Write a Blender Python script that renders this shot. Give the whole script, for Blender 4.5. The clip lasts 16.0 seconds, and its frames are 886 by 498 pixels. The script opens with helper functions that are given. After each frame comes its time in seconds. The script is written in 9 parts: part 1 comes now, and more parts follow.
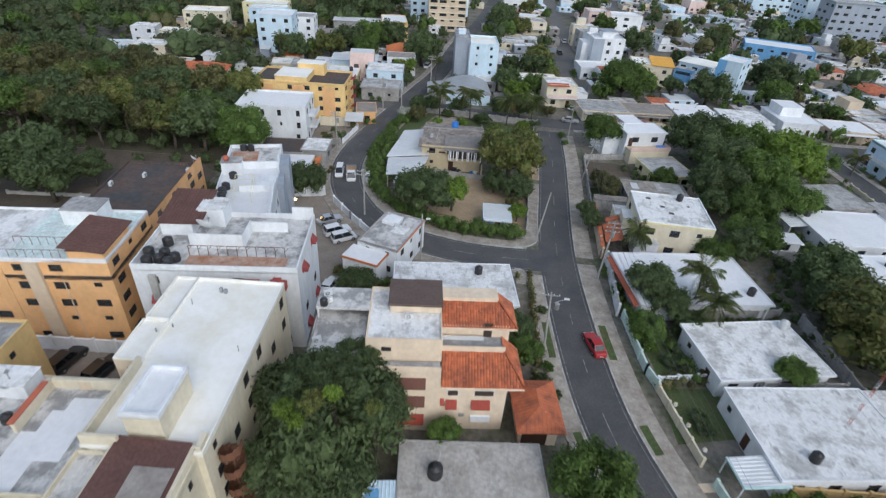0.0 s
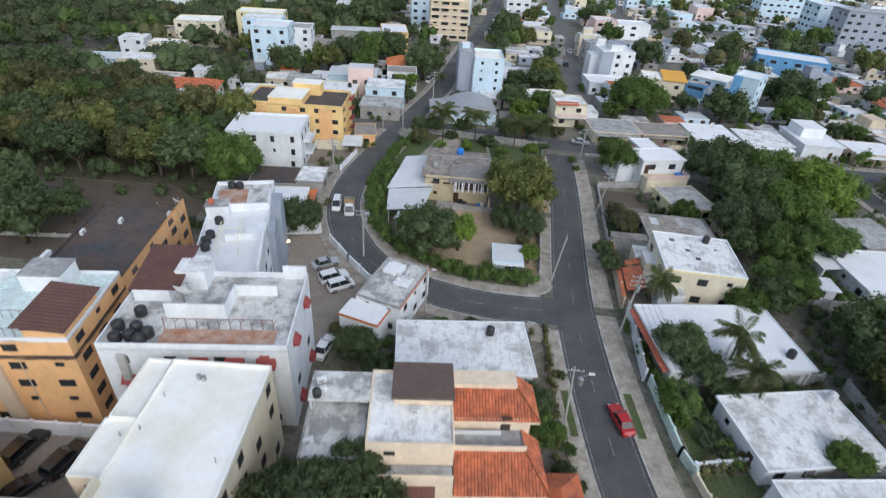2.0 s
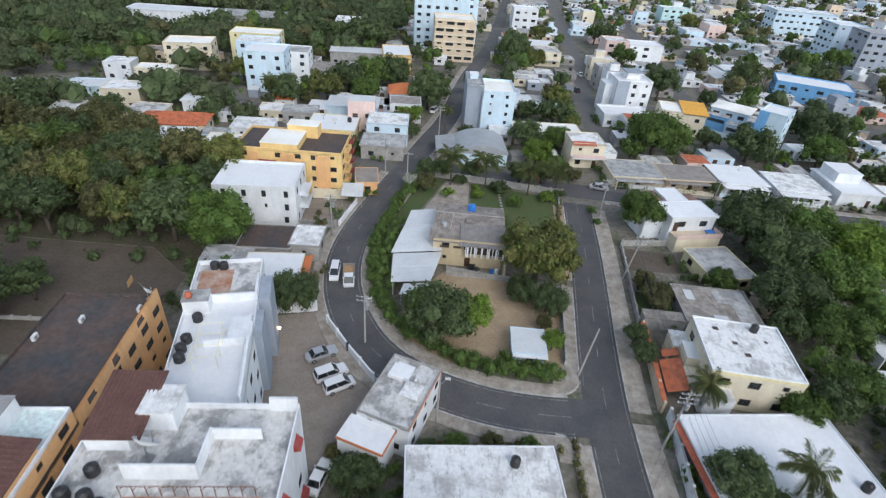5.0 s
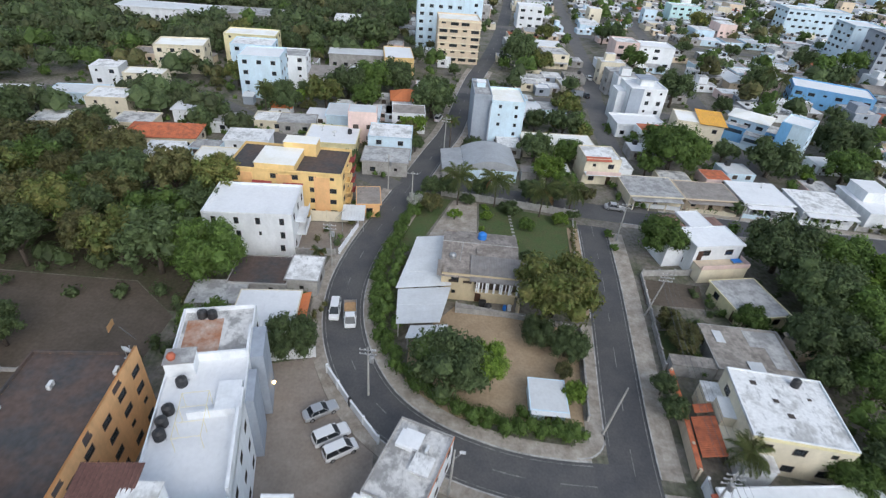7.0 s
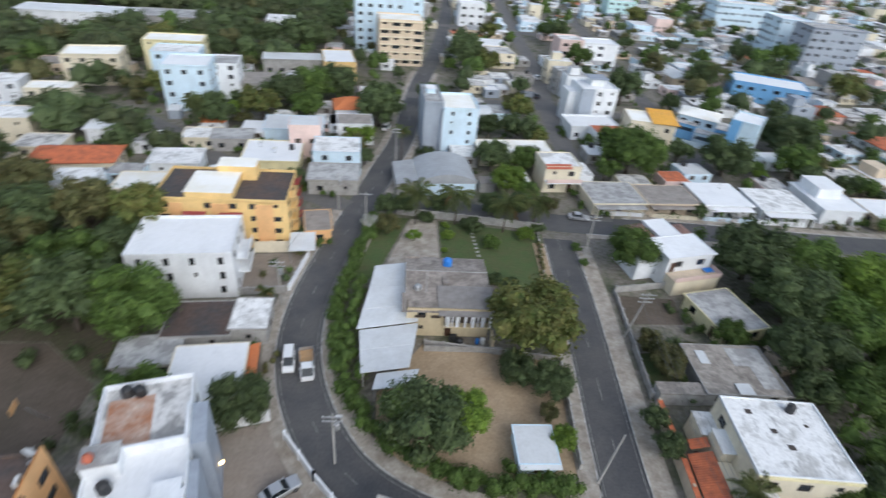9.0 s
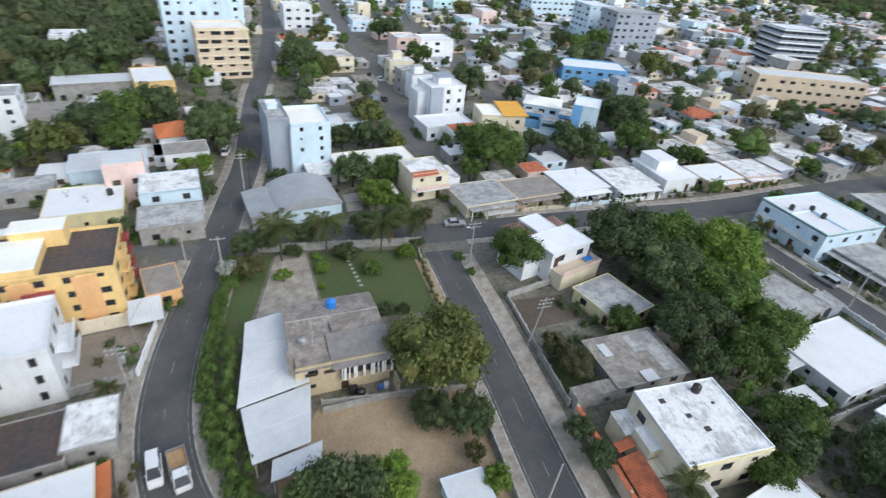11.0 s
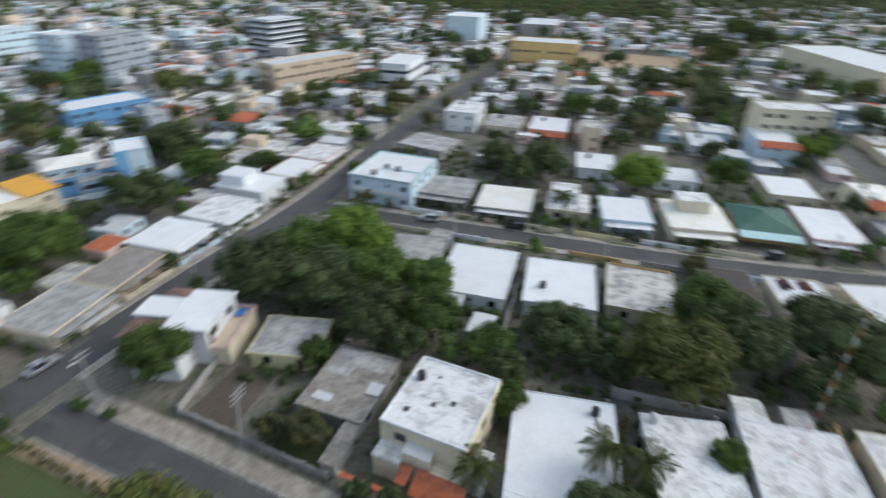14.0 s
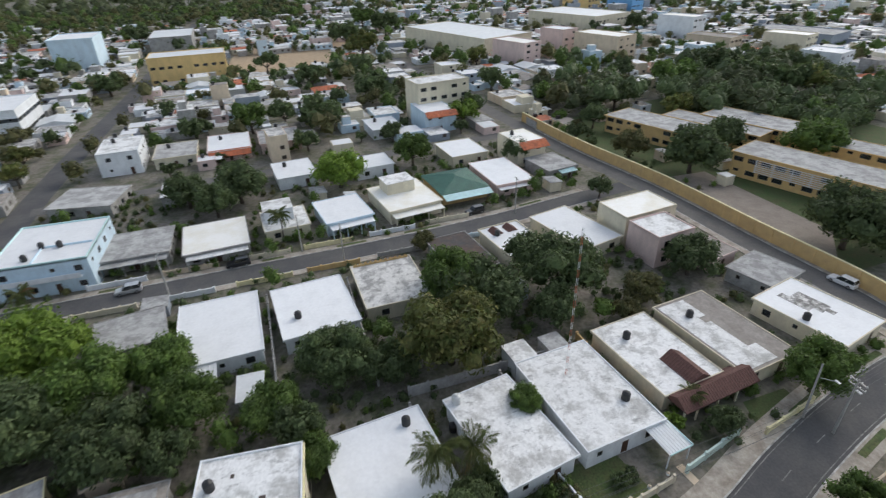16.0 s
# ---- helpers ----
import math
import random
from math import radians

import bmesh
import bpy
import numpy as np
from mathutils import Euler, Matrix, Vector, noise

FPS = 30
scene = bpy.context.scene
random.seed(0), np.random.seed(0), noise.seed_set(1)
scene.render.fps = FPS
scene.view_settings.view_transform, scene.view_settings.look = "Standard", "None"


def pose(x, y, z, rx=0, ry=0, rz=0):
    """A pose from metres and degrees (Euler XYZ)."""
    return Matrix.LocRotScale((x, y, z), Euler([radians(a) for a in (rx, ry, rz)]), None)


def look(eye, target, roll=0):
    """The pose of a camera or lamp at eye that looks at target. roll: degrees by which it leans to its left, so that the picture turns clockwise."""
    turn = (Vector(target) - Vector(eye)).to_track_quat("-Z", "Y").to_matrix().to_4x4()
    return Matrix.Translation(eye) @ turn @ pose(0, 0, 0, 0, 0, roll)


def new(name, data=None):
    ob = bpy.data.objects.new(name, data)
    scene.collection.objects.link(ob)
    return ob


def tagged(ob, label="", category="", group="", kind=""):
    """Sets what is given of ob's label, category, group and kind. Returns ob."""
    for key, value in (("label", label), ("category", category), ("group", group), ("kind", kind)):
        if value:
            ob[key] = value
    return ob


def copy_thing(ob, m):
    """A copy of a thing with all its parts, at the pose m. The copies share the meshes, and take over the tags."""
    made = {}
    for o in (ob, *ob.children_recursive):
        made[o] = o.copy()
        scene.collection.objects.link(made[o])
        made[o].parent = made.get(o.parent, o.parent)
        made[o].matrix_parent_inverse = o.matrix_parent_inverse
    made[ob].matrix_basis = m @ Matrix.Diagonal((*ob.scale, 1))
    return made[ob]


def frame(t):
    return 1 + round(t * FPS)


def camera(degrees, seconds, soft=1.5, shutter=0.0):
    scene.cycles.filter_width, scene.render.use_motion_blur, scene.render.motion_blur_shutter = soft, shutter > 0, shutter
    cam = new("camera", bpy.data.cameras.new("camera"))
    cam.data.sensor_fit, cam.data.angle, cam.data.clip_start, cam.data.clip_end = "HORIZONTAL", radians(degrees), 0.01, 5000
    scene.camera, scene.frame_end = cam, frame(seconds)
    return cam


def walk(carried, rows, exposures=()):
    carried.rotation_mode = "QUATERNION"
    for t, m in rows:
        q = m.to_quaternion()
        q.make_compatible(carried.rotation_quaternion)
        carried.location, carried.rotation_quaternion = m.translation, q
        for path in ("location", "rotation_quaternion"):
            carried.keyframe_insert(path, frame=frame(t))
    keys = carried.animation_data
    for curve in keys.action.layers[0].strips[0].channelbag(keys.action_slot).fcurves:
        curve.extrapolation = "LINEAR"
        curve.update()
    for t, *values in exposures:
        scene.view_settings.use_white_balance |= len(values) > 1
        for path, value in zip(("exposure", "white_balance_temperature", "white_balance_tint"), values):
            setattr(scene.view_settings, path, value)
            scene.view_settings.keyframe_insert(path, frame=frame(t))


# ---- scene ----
cam = camera(80.6, 16.0, soft=1.25, shutter=1.0)
PATH = [
    (0, (5.225, 20.911, 47.989), (5.158, 22.574, 46.88), 4.2),
    (0.5, (4.626, 23.467, 48.228), (4.561, 25.128, 47.116), 4.1),
    (1, (4.086, 25.954, 48.701), (4.022, 27.613, 47.586), 4.2),
    (1.5, (3.581, 28.543, 49.392), (3.518, 30.202, 48.277), 4.3),
    (2, (3.057, 31.123, 50.184), (2.996, 32.784, 49.071), 4.4),
    (2.5, (2.45, 33.758, 51.072), (2.391, 35.419, 49.96), 4.5),
    (3, (1.848, 36.449, 51.992), (1.792, 38.111, 50.881), 4.7),
    (3.5, (1.22, 39.07, 52.797), (1.165, 40.733, 51.688), 4.7),
    (4, (0.594, 41.566, 53.381), (0.541, 43.234, 52.278), 4.8),
    (6.5, (-2.717, 53.614, 56.26), (-2.764, 55.261, 55.126), 5.3),
    (7, (-3.382, 56.029, 56.43), (-3.423, 57.674, 55.292), 5.4),
    (7.5, (-4.117, 58.442, 56.428), (-4.153, 60.085, 55.288), 5.6),
    (8, (-4.874, 60.839, 56.34), (-4.895, 62.481, 55.198), 5.7),
    (8.5, (-5.526, 63.205, 56.23), (-5.517, 64.845, 55.087), 5.8),
    (9, (-6.065, 65.533, 56.109), (-5.909, 67.172, 54.974), 6.0),
    (9.5, (-6.543, 67.85, 55.985), (-6.196, 69.469, 54.863), 6.0),
    (12, (-7.537, 80.017, 54.681), (-6.626, 81.438, 53.609), 6.0),
    (12.5, (-6.722, 82.252, 54.476), (-5.614, 83.542, 53.423), 5.3),
    (13, (-5.595, 84.16, 54.27), (-4.294, 85.275, 53.238), 4.2),
    (13.5, (-4.459, 85.793, 54.115), (-2.991, 86.697, 53.102), 2.9),
    (14, (-3.402, 87.222, 53.984), (-1.762, 87.788, 52.99), 1.2),
    (14.5, (-2.244, 88.439, 53.918), (-0.521, 88.676, 52.929), -0.1),
    (15, (-0.728, 89.488, 53.903), (1.007, 89.415, 52.911), -1.5),
    (15.5, (1.026, 90.465, 53.899), (2.723, 90.112, 52.901), -2.2),
    (16, (2.893, 91.35, 53.908), (4.56, 90.875, 52.909), -1.8),
]
walk(cam, [(t, look(eye, target, roll)) for t, eye, target, roll in PATH],
     exposures=[(0, 0.36, 6190, 8), (3.5, 0.58, 6240, 8), (7, 0.58, 6300, 8), (8.5, 0.54, 6280, 8), (9.5, 0.73, 6290, 8), (12, 0.77, 6320, 6), (13.5, 0.62, 6450, 6), (15, 0.40, 6540, 6), (16, 0.48, 6720, 8)])

# ---- world, sun ----
SUN_EL, SUN_ROT = radians(38), radians(150)
world = bpy.data.worlds.new("world")
scene.world = world
world.use_nodes = True
wn = world.node_tree
sky = wn.nodes.new("ShaderNodeTexSky")
sky.sky_type = "NISHITA"
sky.sun_disc = False
sky.sun_elevation, sky.sun_rotation = SUN_EL, SUN_ROT
sky.air_density, sky.dust_density, sky.ozone_density = 1.0, 1.6, 1.2
wn.nodes["Background"].inputs[1].default_value = 0.15
soft_sky = wn.nodes.new("ShaderNodeHueSaturation")      # thin even cloud takes most of the blue out
soft_sky.inputs["Saturation"].default_value = 0.62
wn.links.new(sky.outputs[0], soft_sky.inputs["Color"])
wn.links.new(soft_sky.outputs[0], wn.nodes["Background"].inputs[0])
sun_lamp = bpy.data.lights.new("sun", "SUN")
sun_lamp.energy, sun_lamp.angle, sun_lamp.color = 0.62, radians(45), (1.0, 0.97, 0.93)
sun = new("sun", sun_lamp)
sun.matrix_world = look((0, 0, 0), (-math.sin(SUN_ROT) * math.cos(SUN_EL), -math.cos(SUN_ROT) * math.cos(SUN_EL), -math.sin(SUN_EL)))


# ---- materials ----
def surface(name, color, rough=0.85, stain=None, amount=0.0, size=3.0, sharp=0.12, grain=0.25, gsize=0.35, bump=0.15, metal=0.0, rnd=0.06, island=0.0, streak=1.0, speck=0.0):
    """A procedural surface: base colour, one layer of stains with its own shape, fine grain and relief."""
    m = bpy.data.materials.new(name)
    m.use_nodes = True
    nt = m.node_tree
    N, L = nt.nodes, nt.links
    b = N["Principled BSDF"]
    geo = N.new("ShaderNodeNewGeometry")
    mp = N.new("ShaderNodeMapping")
    mp.inputs["Scale"].default_value = (1, 1, 1.0 / streak)
    L.new(geo.outputs["Position"], mp.inputs["Vector"])
    src = N.new("ShaderNodeRGB")
    src.outputs[0].default_value = (*color, 1)
    out = src.outputs[0]
    if stain:
        n1 = N.new("ShaderNodeTexNoise")
        n1.inputs["Scale"].default_value = 1.0 / size
        n1.inputs["Detail"].default_value = 9
        n1.inputs["Roughness"].default_value = 0.68
        n1.inputs["Distortion"].default_value = 0.1
        L.new(mp.outputs[0], n1.inputs["Vector"])
        r = N.new("ShaderNodeMapRange")
        lo = 0.5 + 0.2 - 0.4 * amount
        r.inputs["From Min"].default_value = lo - sharp
        r.inputs["From Max"].default_value = lo + sharp
        L.new(n1.outputs[0], r.inputs["Value"])
        mx = N.new("ShaderNodeMix")
        mx.data_type = "RGBA"
        mx.inputs["B"].default_value = (*stain, 1)
        L.new(out, mx.inputs["A"])
        L.new(r.outputs[0], mx.inputs["Factor"])
        out = mx.outputs["Result"]
    if speck:
        n3 = N.new("ShaderNodeTexNoise")
        n3.inputs["Scale"].default_value = 1.3
        n3.inputs["Detail"].default_value = 10
        n3.inputs["Roughness"].default_value = 0.75
        m3 = N.new("ShaderNodeMapping")
        m3.inputs["Location"].default_value = (13.0, 7.0, 3.0)
        m3.inputs["Rotation"].default_value = (0, 0, 0.14)
        m3.inputs["Scale"].default_value = (1.0, 0.45, 1.0)
        L.new(geo.outputs["Position"], m3.inputs["Vector"])
        L.new(m3.outputs[0], n3.inputs["Vector"])
        r3 = N.new("ShaderNodeMapRange")
        r3.inputs["From Min"].default_value, r3.inputs["From Max"].default_value = 0.54, 0.68
        r3.inputs["To Max"].default_value = speck
        L.new(n3.outputs[0], r3.inputs["Value"])
        x3 = N.new("ShaderNodeMix")
        x3.data_type = "RGBA"
        x3.inputs["B"].default_value = (*[v * 0.35 for v in color], 1)
        L.new(out, x3.inputs["A"])
        L.new(r3.outputs[0], x3.inputs["Factor"])
        out = x3.outputs["Result"]
    n2 = N.new("ShaderNodeTexNoise")
    n2.inputs["Scale"].default_value = 1.0 / gsize
    n2.inputs["Detail"].default_value = 6
    L.new(geo.outputs["Position"], n2.inputs["Vector"])
    val = N.new("ShaderNodeMapRange")
    val.inputs["From Min"].default_value, val.inputs["From Max"].default_value = 0.25, 0.75
    val.inputs["To Min"].default_value, val.inputs["To Max"].default_value = 1 - grain, 1 + grain
    L.new(n2.outputs[0], val.inputs["Value"])
    info = N.new("ShaderNodeObjectInfo")
    rv = N.new("ShaderNodeMapRange")
    rv.inputs["To Min"].default_value, rv.inputs["To Max"].default_value = 1 - rnd, 1 + rnd
    L.new(info.outputs["Random"], rv.inputs["Value"])
    mul = N.new("ShaderNodeMath")
    mul.operation = "MULTIPLY"
    L.new(val.outputs[0], mul.inputs[0])
    L.new(rv.outputs[0], mul.inputs[1])
    fac = mul.outputs[0]
    if island:
        iv = N.new("ShaderNodeMapRange")
        iv.inputs["To Min"].default_value, iv.inputs["To Max"].default_value = 1 - island, 1 + island
        L.new(geo.outputs["Random Per Island"], iv.inputs["Value"])
        m2 = N.new("ShaderNodeMath")
        m2.operation = "MULTIPLY"
        L.new(fac, m2.inputs[0])
        L.new(iv.outputs[0], m2.inputs[1])
        fac = m2.outputs[0]
    sc = N.new("ShaderNodeVectorMath")
    sc.operation = "SCALE"
    L.new(out, sc.inputs[0])
    L.new(fac, sc.inputs["Scale"])
    L.new(sc.outputs[0], b.inputs["Base Color"])
    b.inputs["Roughness"].default_value = rough
    b.inputs["Metallic"].default_value = metal
    if bump:
        bp = N.new("ShaderNodeBump")
        bp.inputs["Strength"].default_value = bump
        bp.inputs["Distance"].default_value = 0.05
        L.new(n2.outputs[0], bp.inputs["Height"])
        L.new(bp.outputs[0], b.inputs["Normal"])
    return m


GREY_STAIN, BLACK_STAIN = (0.25, 0.25, 0.25), (0.10, 0.10, 0.10)
ROOF_WHITE = surface("white_roof_paint", (0.79, 0.80, 0.81), 0.7, (0.73, 0.74, 0.75), 0.35, 3.5, 0.1, 0.04, 0.5, 0.1, speck=0.12)
ROOF_WORN = surface("worn_white_roof", (0.78, 0.78, 0.77), 0.8, (0.46, 0.455, 0.44), 0.40, 3.0, 0.07, 0.12, 0.4, 0.15, speck=0.9)
ROOF_GREY = surface("grey_concrete_roof", (0.46, 0.46, 0.45), 0.9, (0.29, 0.285, 0.28), 0.5, 2.6, 0.07, 0.15, 0.5, 0.2, speck=0.6)
ROOF_PATCHY = surface("patched_concrete_roof", (0.60, 0.59, 0.57), 0.9, (0.30, 0.295, 0.285), 0.45, 3.0, 0.05, 0.15, 0.5, 0.2, speck=0.8)
ROOF_RUBBLE = surface("rough_brown_screed", (0.36, 0.325, 0.285), 0.95, (0.24, 0.215, 0.19), 0.5, 1.8, 0.06, 0.2, 0.5, 0.3, speck=0.8)
ROOF_DARK = surface("black_tar_roof", (0.060, 0.060, 0.062), 0.9, (0.10, 0.070, 0.058), 0.55, 5, 0.1, 0.25, 0.6, 0.2)
ROOF_CREAM = surface("cream_white_roof", (0.87, 0.86, 0.82), 0.65, (0.74, 0.70, 0.58), 0.3, 5, 0.15, 0.03, 0.5, 0.08)
ROOF_BROWN = surface("brown_shingle_roof", (0.105, 0.050, 0.042), 0.85, (0.15, 0.075, 0.06), 0.4, 2, 0.2, 0.25, 0.25, 0.3)
ROOF_BROWN2 = surface("dull_brown_roof", (0.13, 0.09, 0.075), 0.85, (0.10, 0.07, 0.06), 0.4, 1.5, 0.2, 0.15, 0.3, 0.3)
ROOF_GREEN = surface("green_metal_roof", (0.055, 0.16, 0.12), 0.6, (0.04, 0.10, 0.08), 0.4, 3, 0.2, 0.1, 0.4, 0.1)
ROOF_METAL = surface("pale_metal_sheet", (0.68, 0.70, 0.71), 0.5, (0.55, 0.56, 0.56), 0.4, 3, 0.2, 0.06, 0.4, 0.05, 0.0)
ROOF_OLD = surface("old_fibre_cement_roof", (0.34, 0.31, 0.28), 0.9, (0.23, 0.205, 0.185), 0.5, 2, 0.15, 0.15, 0.4, 0.2)
TILE = surface("terracotta_tile", (0.52, 0.15, 0.065), 0.8, (0.22, 0.075, 0.045), 0.35, 1.2, 0.12, 0.2, 0.3, 0.2, island=0.22)
ORANGE_PAINT = surface("orange_paint", (0.62, 0.20, 0.07), 0.8, (0.5, 0.17, 0.07), 0.4, 2, 0.2, 0.1)
RUST_SCREED = surface("rusty_clay_screed", (0.36, 0.16, 0.085), 0.95, (0.50, 0.40, 0.33), 0.4, 1.6, 0.15, 0.15, 0.5, 0.2)


def paint(name, color, dirt=0.25):
    return surface(name, color, 0.8, tuple(c * 0.72 for c in color), dirt, 2.2, 0.2, 0.06, 0.5, 0.08, streak=2.5)


W_WHITE = paint("white_wall_paint", (0.78, 0.80, 0.82))
W_CREAM = paint("cream_wall_paint", (0.72, 0.65, 0.50))
W_BEIGE = paint("beige_wall_paint", (0.80, 0.66, 0.50))
W_ORANGE = paint("ochre_orange_wall_paint", (0.80, 0.47, 0.22))
W_YELLOW = paint("yellow_wall_paint", (0.78, 0.55, 0.24))
W_PALEYEL = paint("pale_yellow_wall_paint", (0.78, 0.70, 0.42))
W_BLUE = paint("sky_blue_wall_paint", (0.17, 0.40, 0.68))
W_LTBLUE = paint("pale_blue_wall_paint", (0.60, 0.74, 0.84))
W_TURQ = paint("turquoise_wall_paint", (0.55, 0.76, 0.76))
W_PINK = paint("pink_wall_paint", (0.72, 0.55, 0.50))
W_GREY = paint("blue_grey_wall_paint", (0.33, 0.37, 0.43))
W_CONC = surface("raw_concrete_wall", (0.42, 0.41, 0.39), 0.9, (0.25, 0.24, 0.23), 0.45, 2, 0.15, 0.12, 0.4, 0.2)
W_TAN = paint("tan_wall_paint", (0.66, 0.54, 0.40))
W_RED = paint("brick_red_paint", (0.50, 0.14, 0.08))
W_MINT = paint("pale_green_wall_paint", (0.60, 0.74, 0.68))
YEL_WALL = surface("mustard_boundary_wall_paint", (0.66, 0.46, 0.20), 0.85, (0.48, 0.32, 0.16), 0.4, 2, 0.2, 0.08, 0.5, 0.1)

ASPHALT = surface("asphalt", (0.074, 0.074, 0.078), 0.9, (0.108, 0.105, 0.102), 0.5, 7, 0.12, 0.18, 0.3, 0.2)
ASPHALT_OLD = surface("worn_asphalt", (0.115, 0.113, 0.110), 0.9, (0.16, 0.15, 0.14), 0.5, 4, 0.15, 0.18, 0.3, 0.2)
WALKWAY = surface("concrete_pavement", (0.45, 0.41, 0.355), 0.9, (0.25, 0.215, 0.175), 0.55, 2, 0.15, 0.15, 0.3, 0.2)
KERB = surface("kerb_concrete", (0.58, 0.57, 0.55), 0.9, (0.24, 0.23, 0.21), 0.5, 1.5, 0.15, 0.12, 0.3, 0.2)
LOT = surface("parking_concrete", (0.31, 0.265, 0.225), 0.9, (0.22, 0.185, 0.155), 0.5, 3, 0.18, 0.12, 0.4, 0.15)
LINE = surface("road_paint", (0.36, 0.35, 0.33), 0.8, (0.10, 0.10, 0.10), 0.62, 0.8, 0.15, 0.2, 0.2, 0.05)
DIRT = surface("bare_earth", (0.44, 0.335, 0.22), 0.95, (0.33, 0.235, 0.145), 0.45, 3, 0.18, 0.18, 0.4, 0.3)
DARK_DIRT = surface("shaded_earth", (0.135, 0.105, 0.082), 0.95, (0.085, 0.07, 0.05), 0.5, 5, 0.2, 0.2, 0.5, 0.3)
LAWN = surface("lawn", (0.070, 0.108, 0.034), 0.95, (0.100, 0.098, 0.042), 0.36, 3.0, 0.15, 0.35, 0.3, 0.5, speck=0.25)
GROUND = surface("yard_ground", (0.20, 0.180, 0.152), 0.95, (0.085, 0.095, 0.050), 0.42, 5, 0.1, 0.35, 0.7, 0.4, speck=0.6)
# brown soil with the shade under the trees put into its colour
WOOD_SHADE_EARTH = surface("canopy_shaded_earth", (0.085, 0.068, 0.048), 0.95, (0.060, 0.062, 0.030), 0.5, 3, 0.15, 0.35, 0.5, 0.5)

BARK = surface("bark", (0.11, 0.085, 0.065), 0.95, (0.06, 0.05, 0.04), 0.5, 0.4, 0.2, 0.3, 0.15, 0.6)


def leaf(name, color, young):
    m = surface(name, color, 0.62, young, 0.35, 1.8, 0.2, 0.25, 0.8, 0.0, rnd=0.22, island=0.35)
    b = m.node_tree.nodes["Principled BSDF"]
    b.inputs["Specular IOR Level"].default_value = 0.3
    nt = m.node_tree                                # thin leaves let some light through
    tr = nt.nodes.new("ShaderNodeBsdfTranslucent")
    mix = nt.nodes.new("ShaderNodeMixShader")
    mix.inputs[0].default_value = 0.35
    nt.links.new(b.inputs["Base Color"].links[0].from_socket, tr.inputs["Color"])
    nt.links.new(b.outputs[0], mix.inputs[1])
    nt.links.new(tr.outputs[0], mix.inputs[2])
    nt.links.new(mix.outputs[0], nt.nodes["Material Output"].inputs["Surface"])
    return m


LEAF = leaf("green_leaves", (0.085, 0.140, 0.034), (0.130, 0.195, 0.042))
LEAF_DARK = leaf("dark_leaves", (0.080, 0.113, 0.048), (0.110, 0.147, 0.056))
LEAF_MANGO = leaf("mango_leaves", (0.100, 0.142, 0.038), (0.215, 0.180, 0.060))
LEAF_LIGHT = leaf("light_leaves", (0.135, 0.215, 0.036), (0.205, 0.290, 0.045))
LEAF_OLIVE = leaf("olive_leaves", (0.105, 0.118, 0.046), (0.165, 0.138, 0.056))
LEAF_WOOD = leaf("wood_canopy_leaves", (0.070, 0.094, 0.040), (0.105, 0.112, 0.050))
LEAF_PALM = leaf("palm_fronds", (0.105, 0.145, 0.050), (0.175, 0.175, 0.066))
BLOSSOM = leaf("white_blossom", (0.6, 0.6, 0.58), (0.3, 0.35, 0.2))
DRY = leaf("dry_fronds", (0.26, 0.17, 0.07), (0.18, 0.11, 0.05))

TANK_BLACK = surface("black_polyethylene", (0.018, 0.018, 0.020), 0.45, (0.05, 0.05, 0.05), 0.3, 0.6, 0.2, 0.1, 0.2, 0.05)
TANK_BLUE = surface("blue_plastic", (0.03, 0.20, 0.62), 0.45, None, 0, 1, 0.1, 0.05, 0.2, 0.02)
METAL = surface("galvanised_steel", (0.45, 0.46, 0.47), 0.45, (0.30, 0.29, 0.28), 0.4, 0.5, 0.2, 0.08, 0.2, 0.05, 0.6)
RUST = surface("rusted_steel", (0.20, 0.085, 0.045), 0.8, (0.11, 0.05, 0.03), 0.5, 0.5, 0.2, 0.2, 0.2, 0.1)
POLE = surface("pole_concrete", (0.40, 0.39, 0.37), 0.9, (0.28, 0.27, 0.25), 0.4, 1, 0.2, 0.1, 0.3, 0.1)
WIRE = surface("black_cable", (0.10, 0.10, 0.10), 0.6, None, 0, 1, 0.1, 0.02, 0.3, 0)
FRAME_W = surface("white_window_frame", (0.70, 0.71, 0.72), 0.5, None, 0, 1, 0.1, 0.03, 0.3, 0)
FRAME_D = surface("bronze_window_frame", (0.06, 0.045, 0.035), 0.5, None, 0, 1, 0.1, 0.03, 0.3, 0)
WOOD = surface("stained_wood", (0.085, 0.040, 0.022), 0.6, (0.05, 0.025, 0.015), 0.5, 0.4, 0.2, 0.15, 0.1, 0.1)
AWNING = surface("dark_red_awning", (0.26, 0.030, 0.028), 0.7, (0.35, 0.09, 0.08), 0.4, 0.7, 0.2, 0.08, 0.3, 0.05)
RUBBER = surface("tyre_rubber", (0.02, 0.02, 0.02), 0.8, None, 0, 1, 0.1, 0.1, 0.1, 0.05)
WHITE_PLASTIC = surface("white_enamel", (0.72, 0.73, 0.73), 0.4, (0.5, 0.5, 0.48), 0.25, 0.5, 0.2, 0.03, 0.2, 0.02)
LAMP_ON = bpy.data.materials.new("warm_lamp_glow")
LAMP_ON.use_nodes = True
LAMP_ON.node_tree.nodes["Principled BSDF"].inputs["Emission Color"].default_value = (1.0, 0.62, 0.25, 1)
LAMP_ON.node_tree.nodes["Principled BSDF"].inputs["Emission Strength"].default_value = 9.0


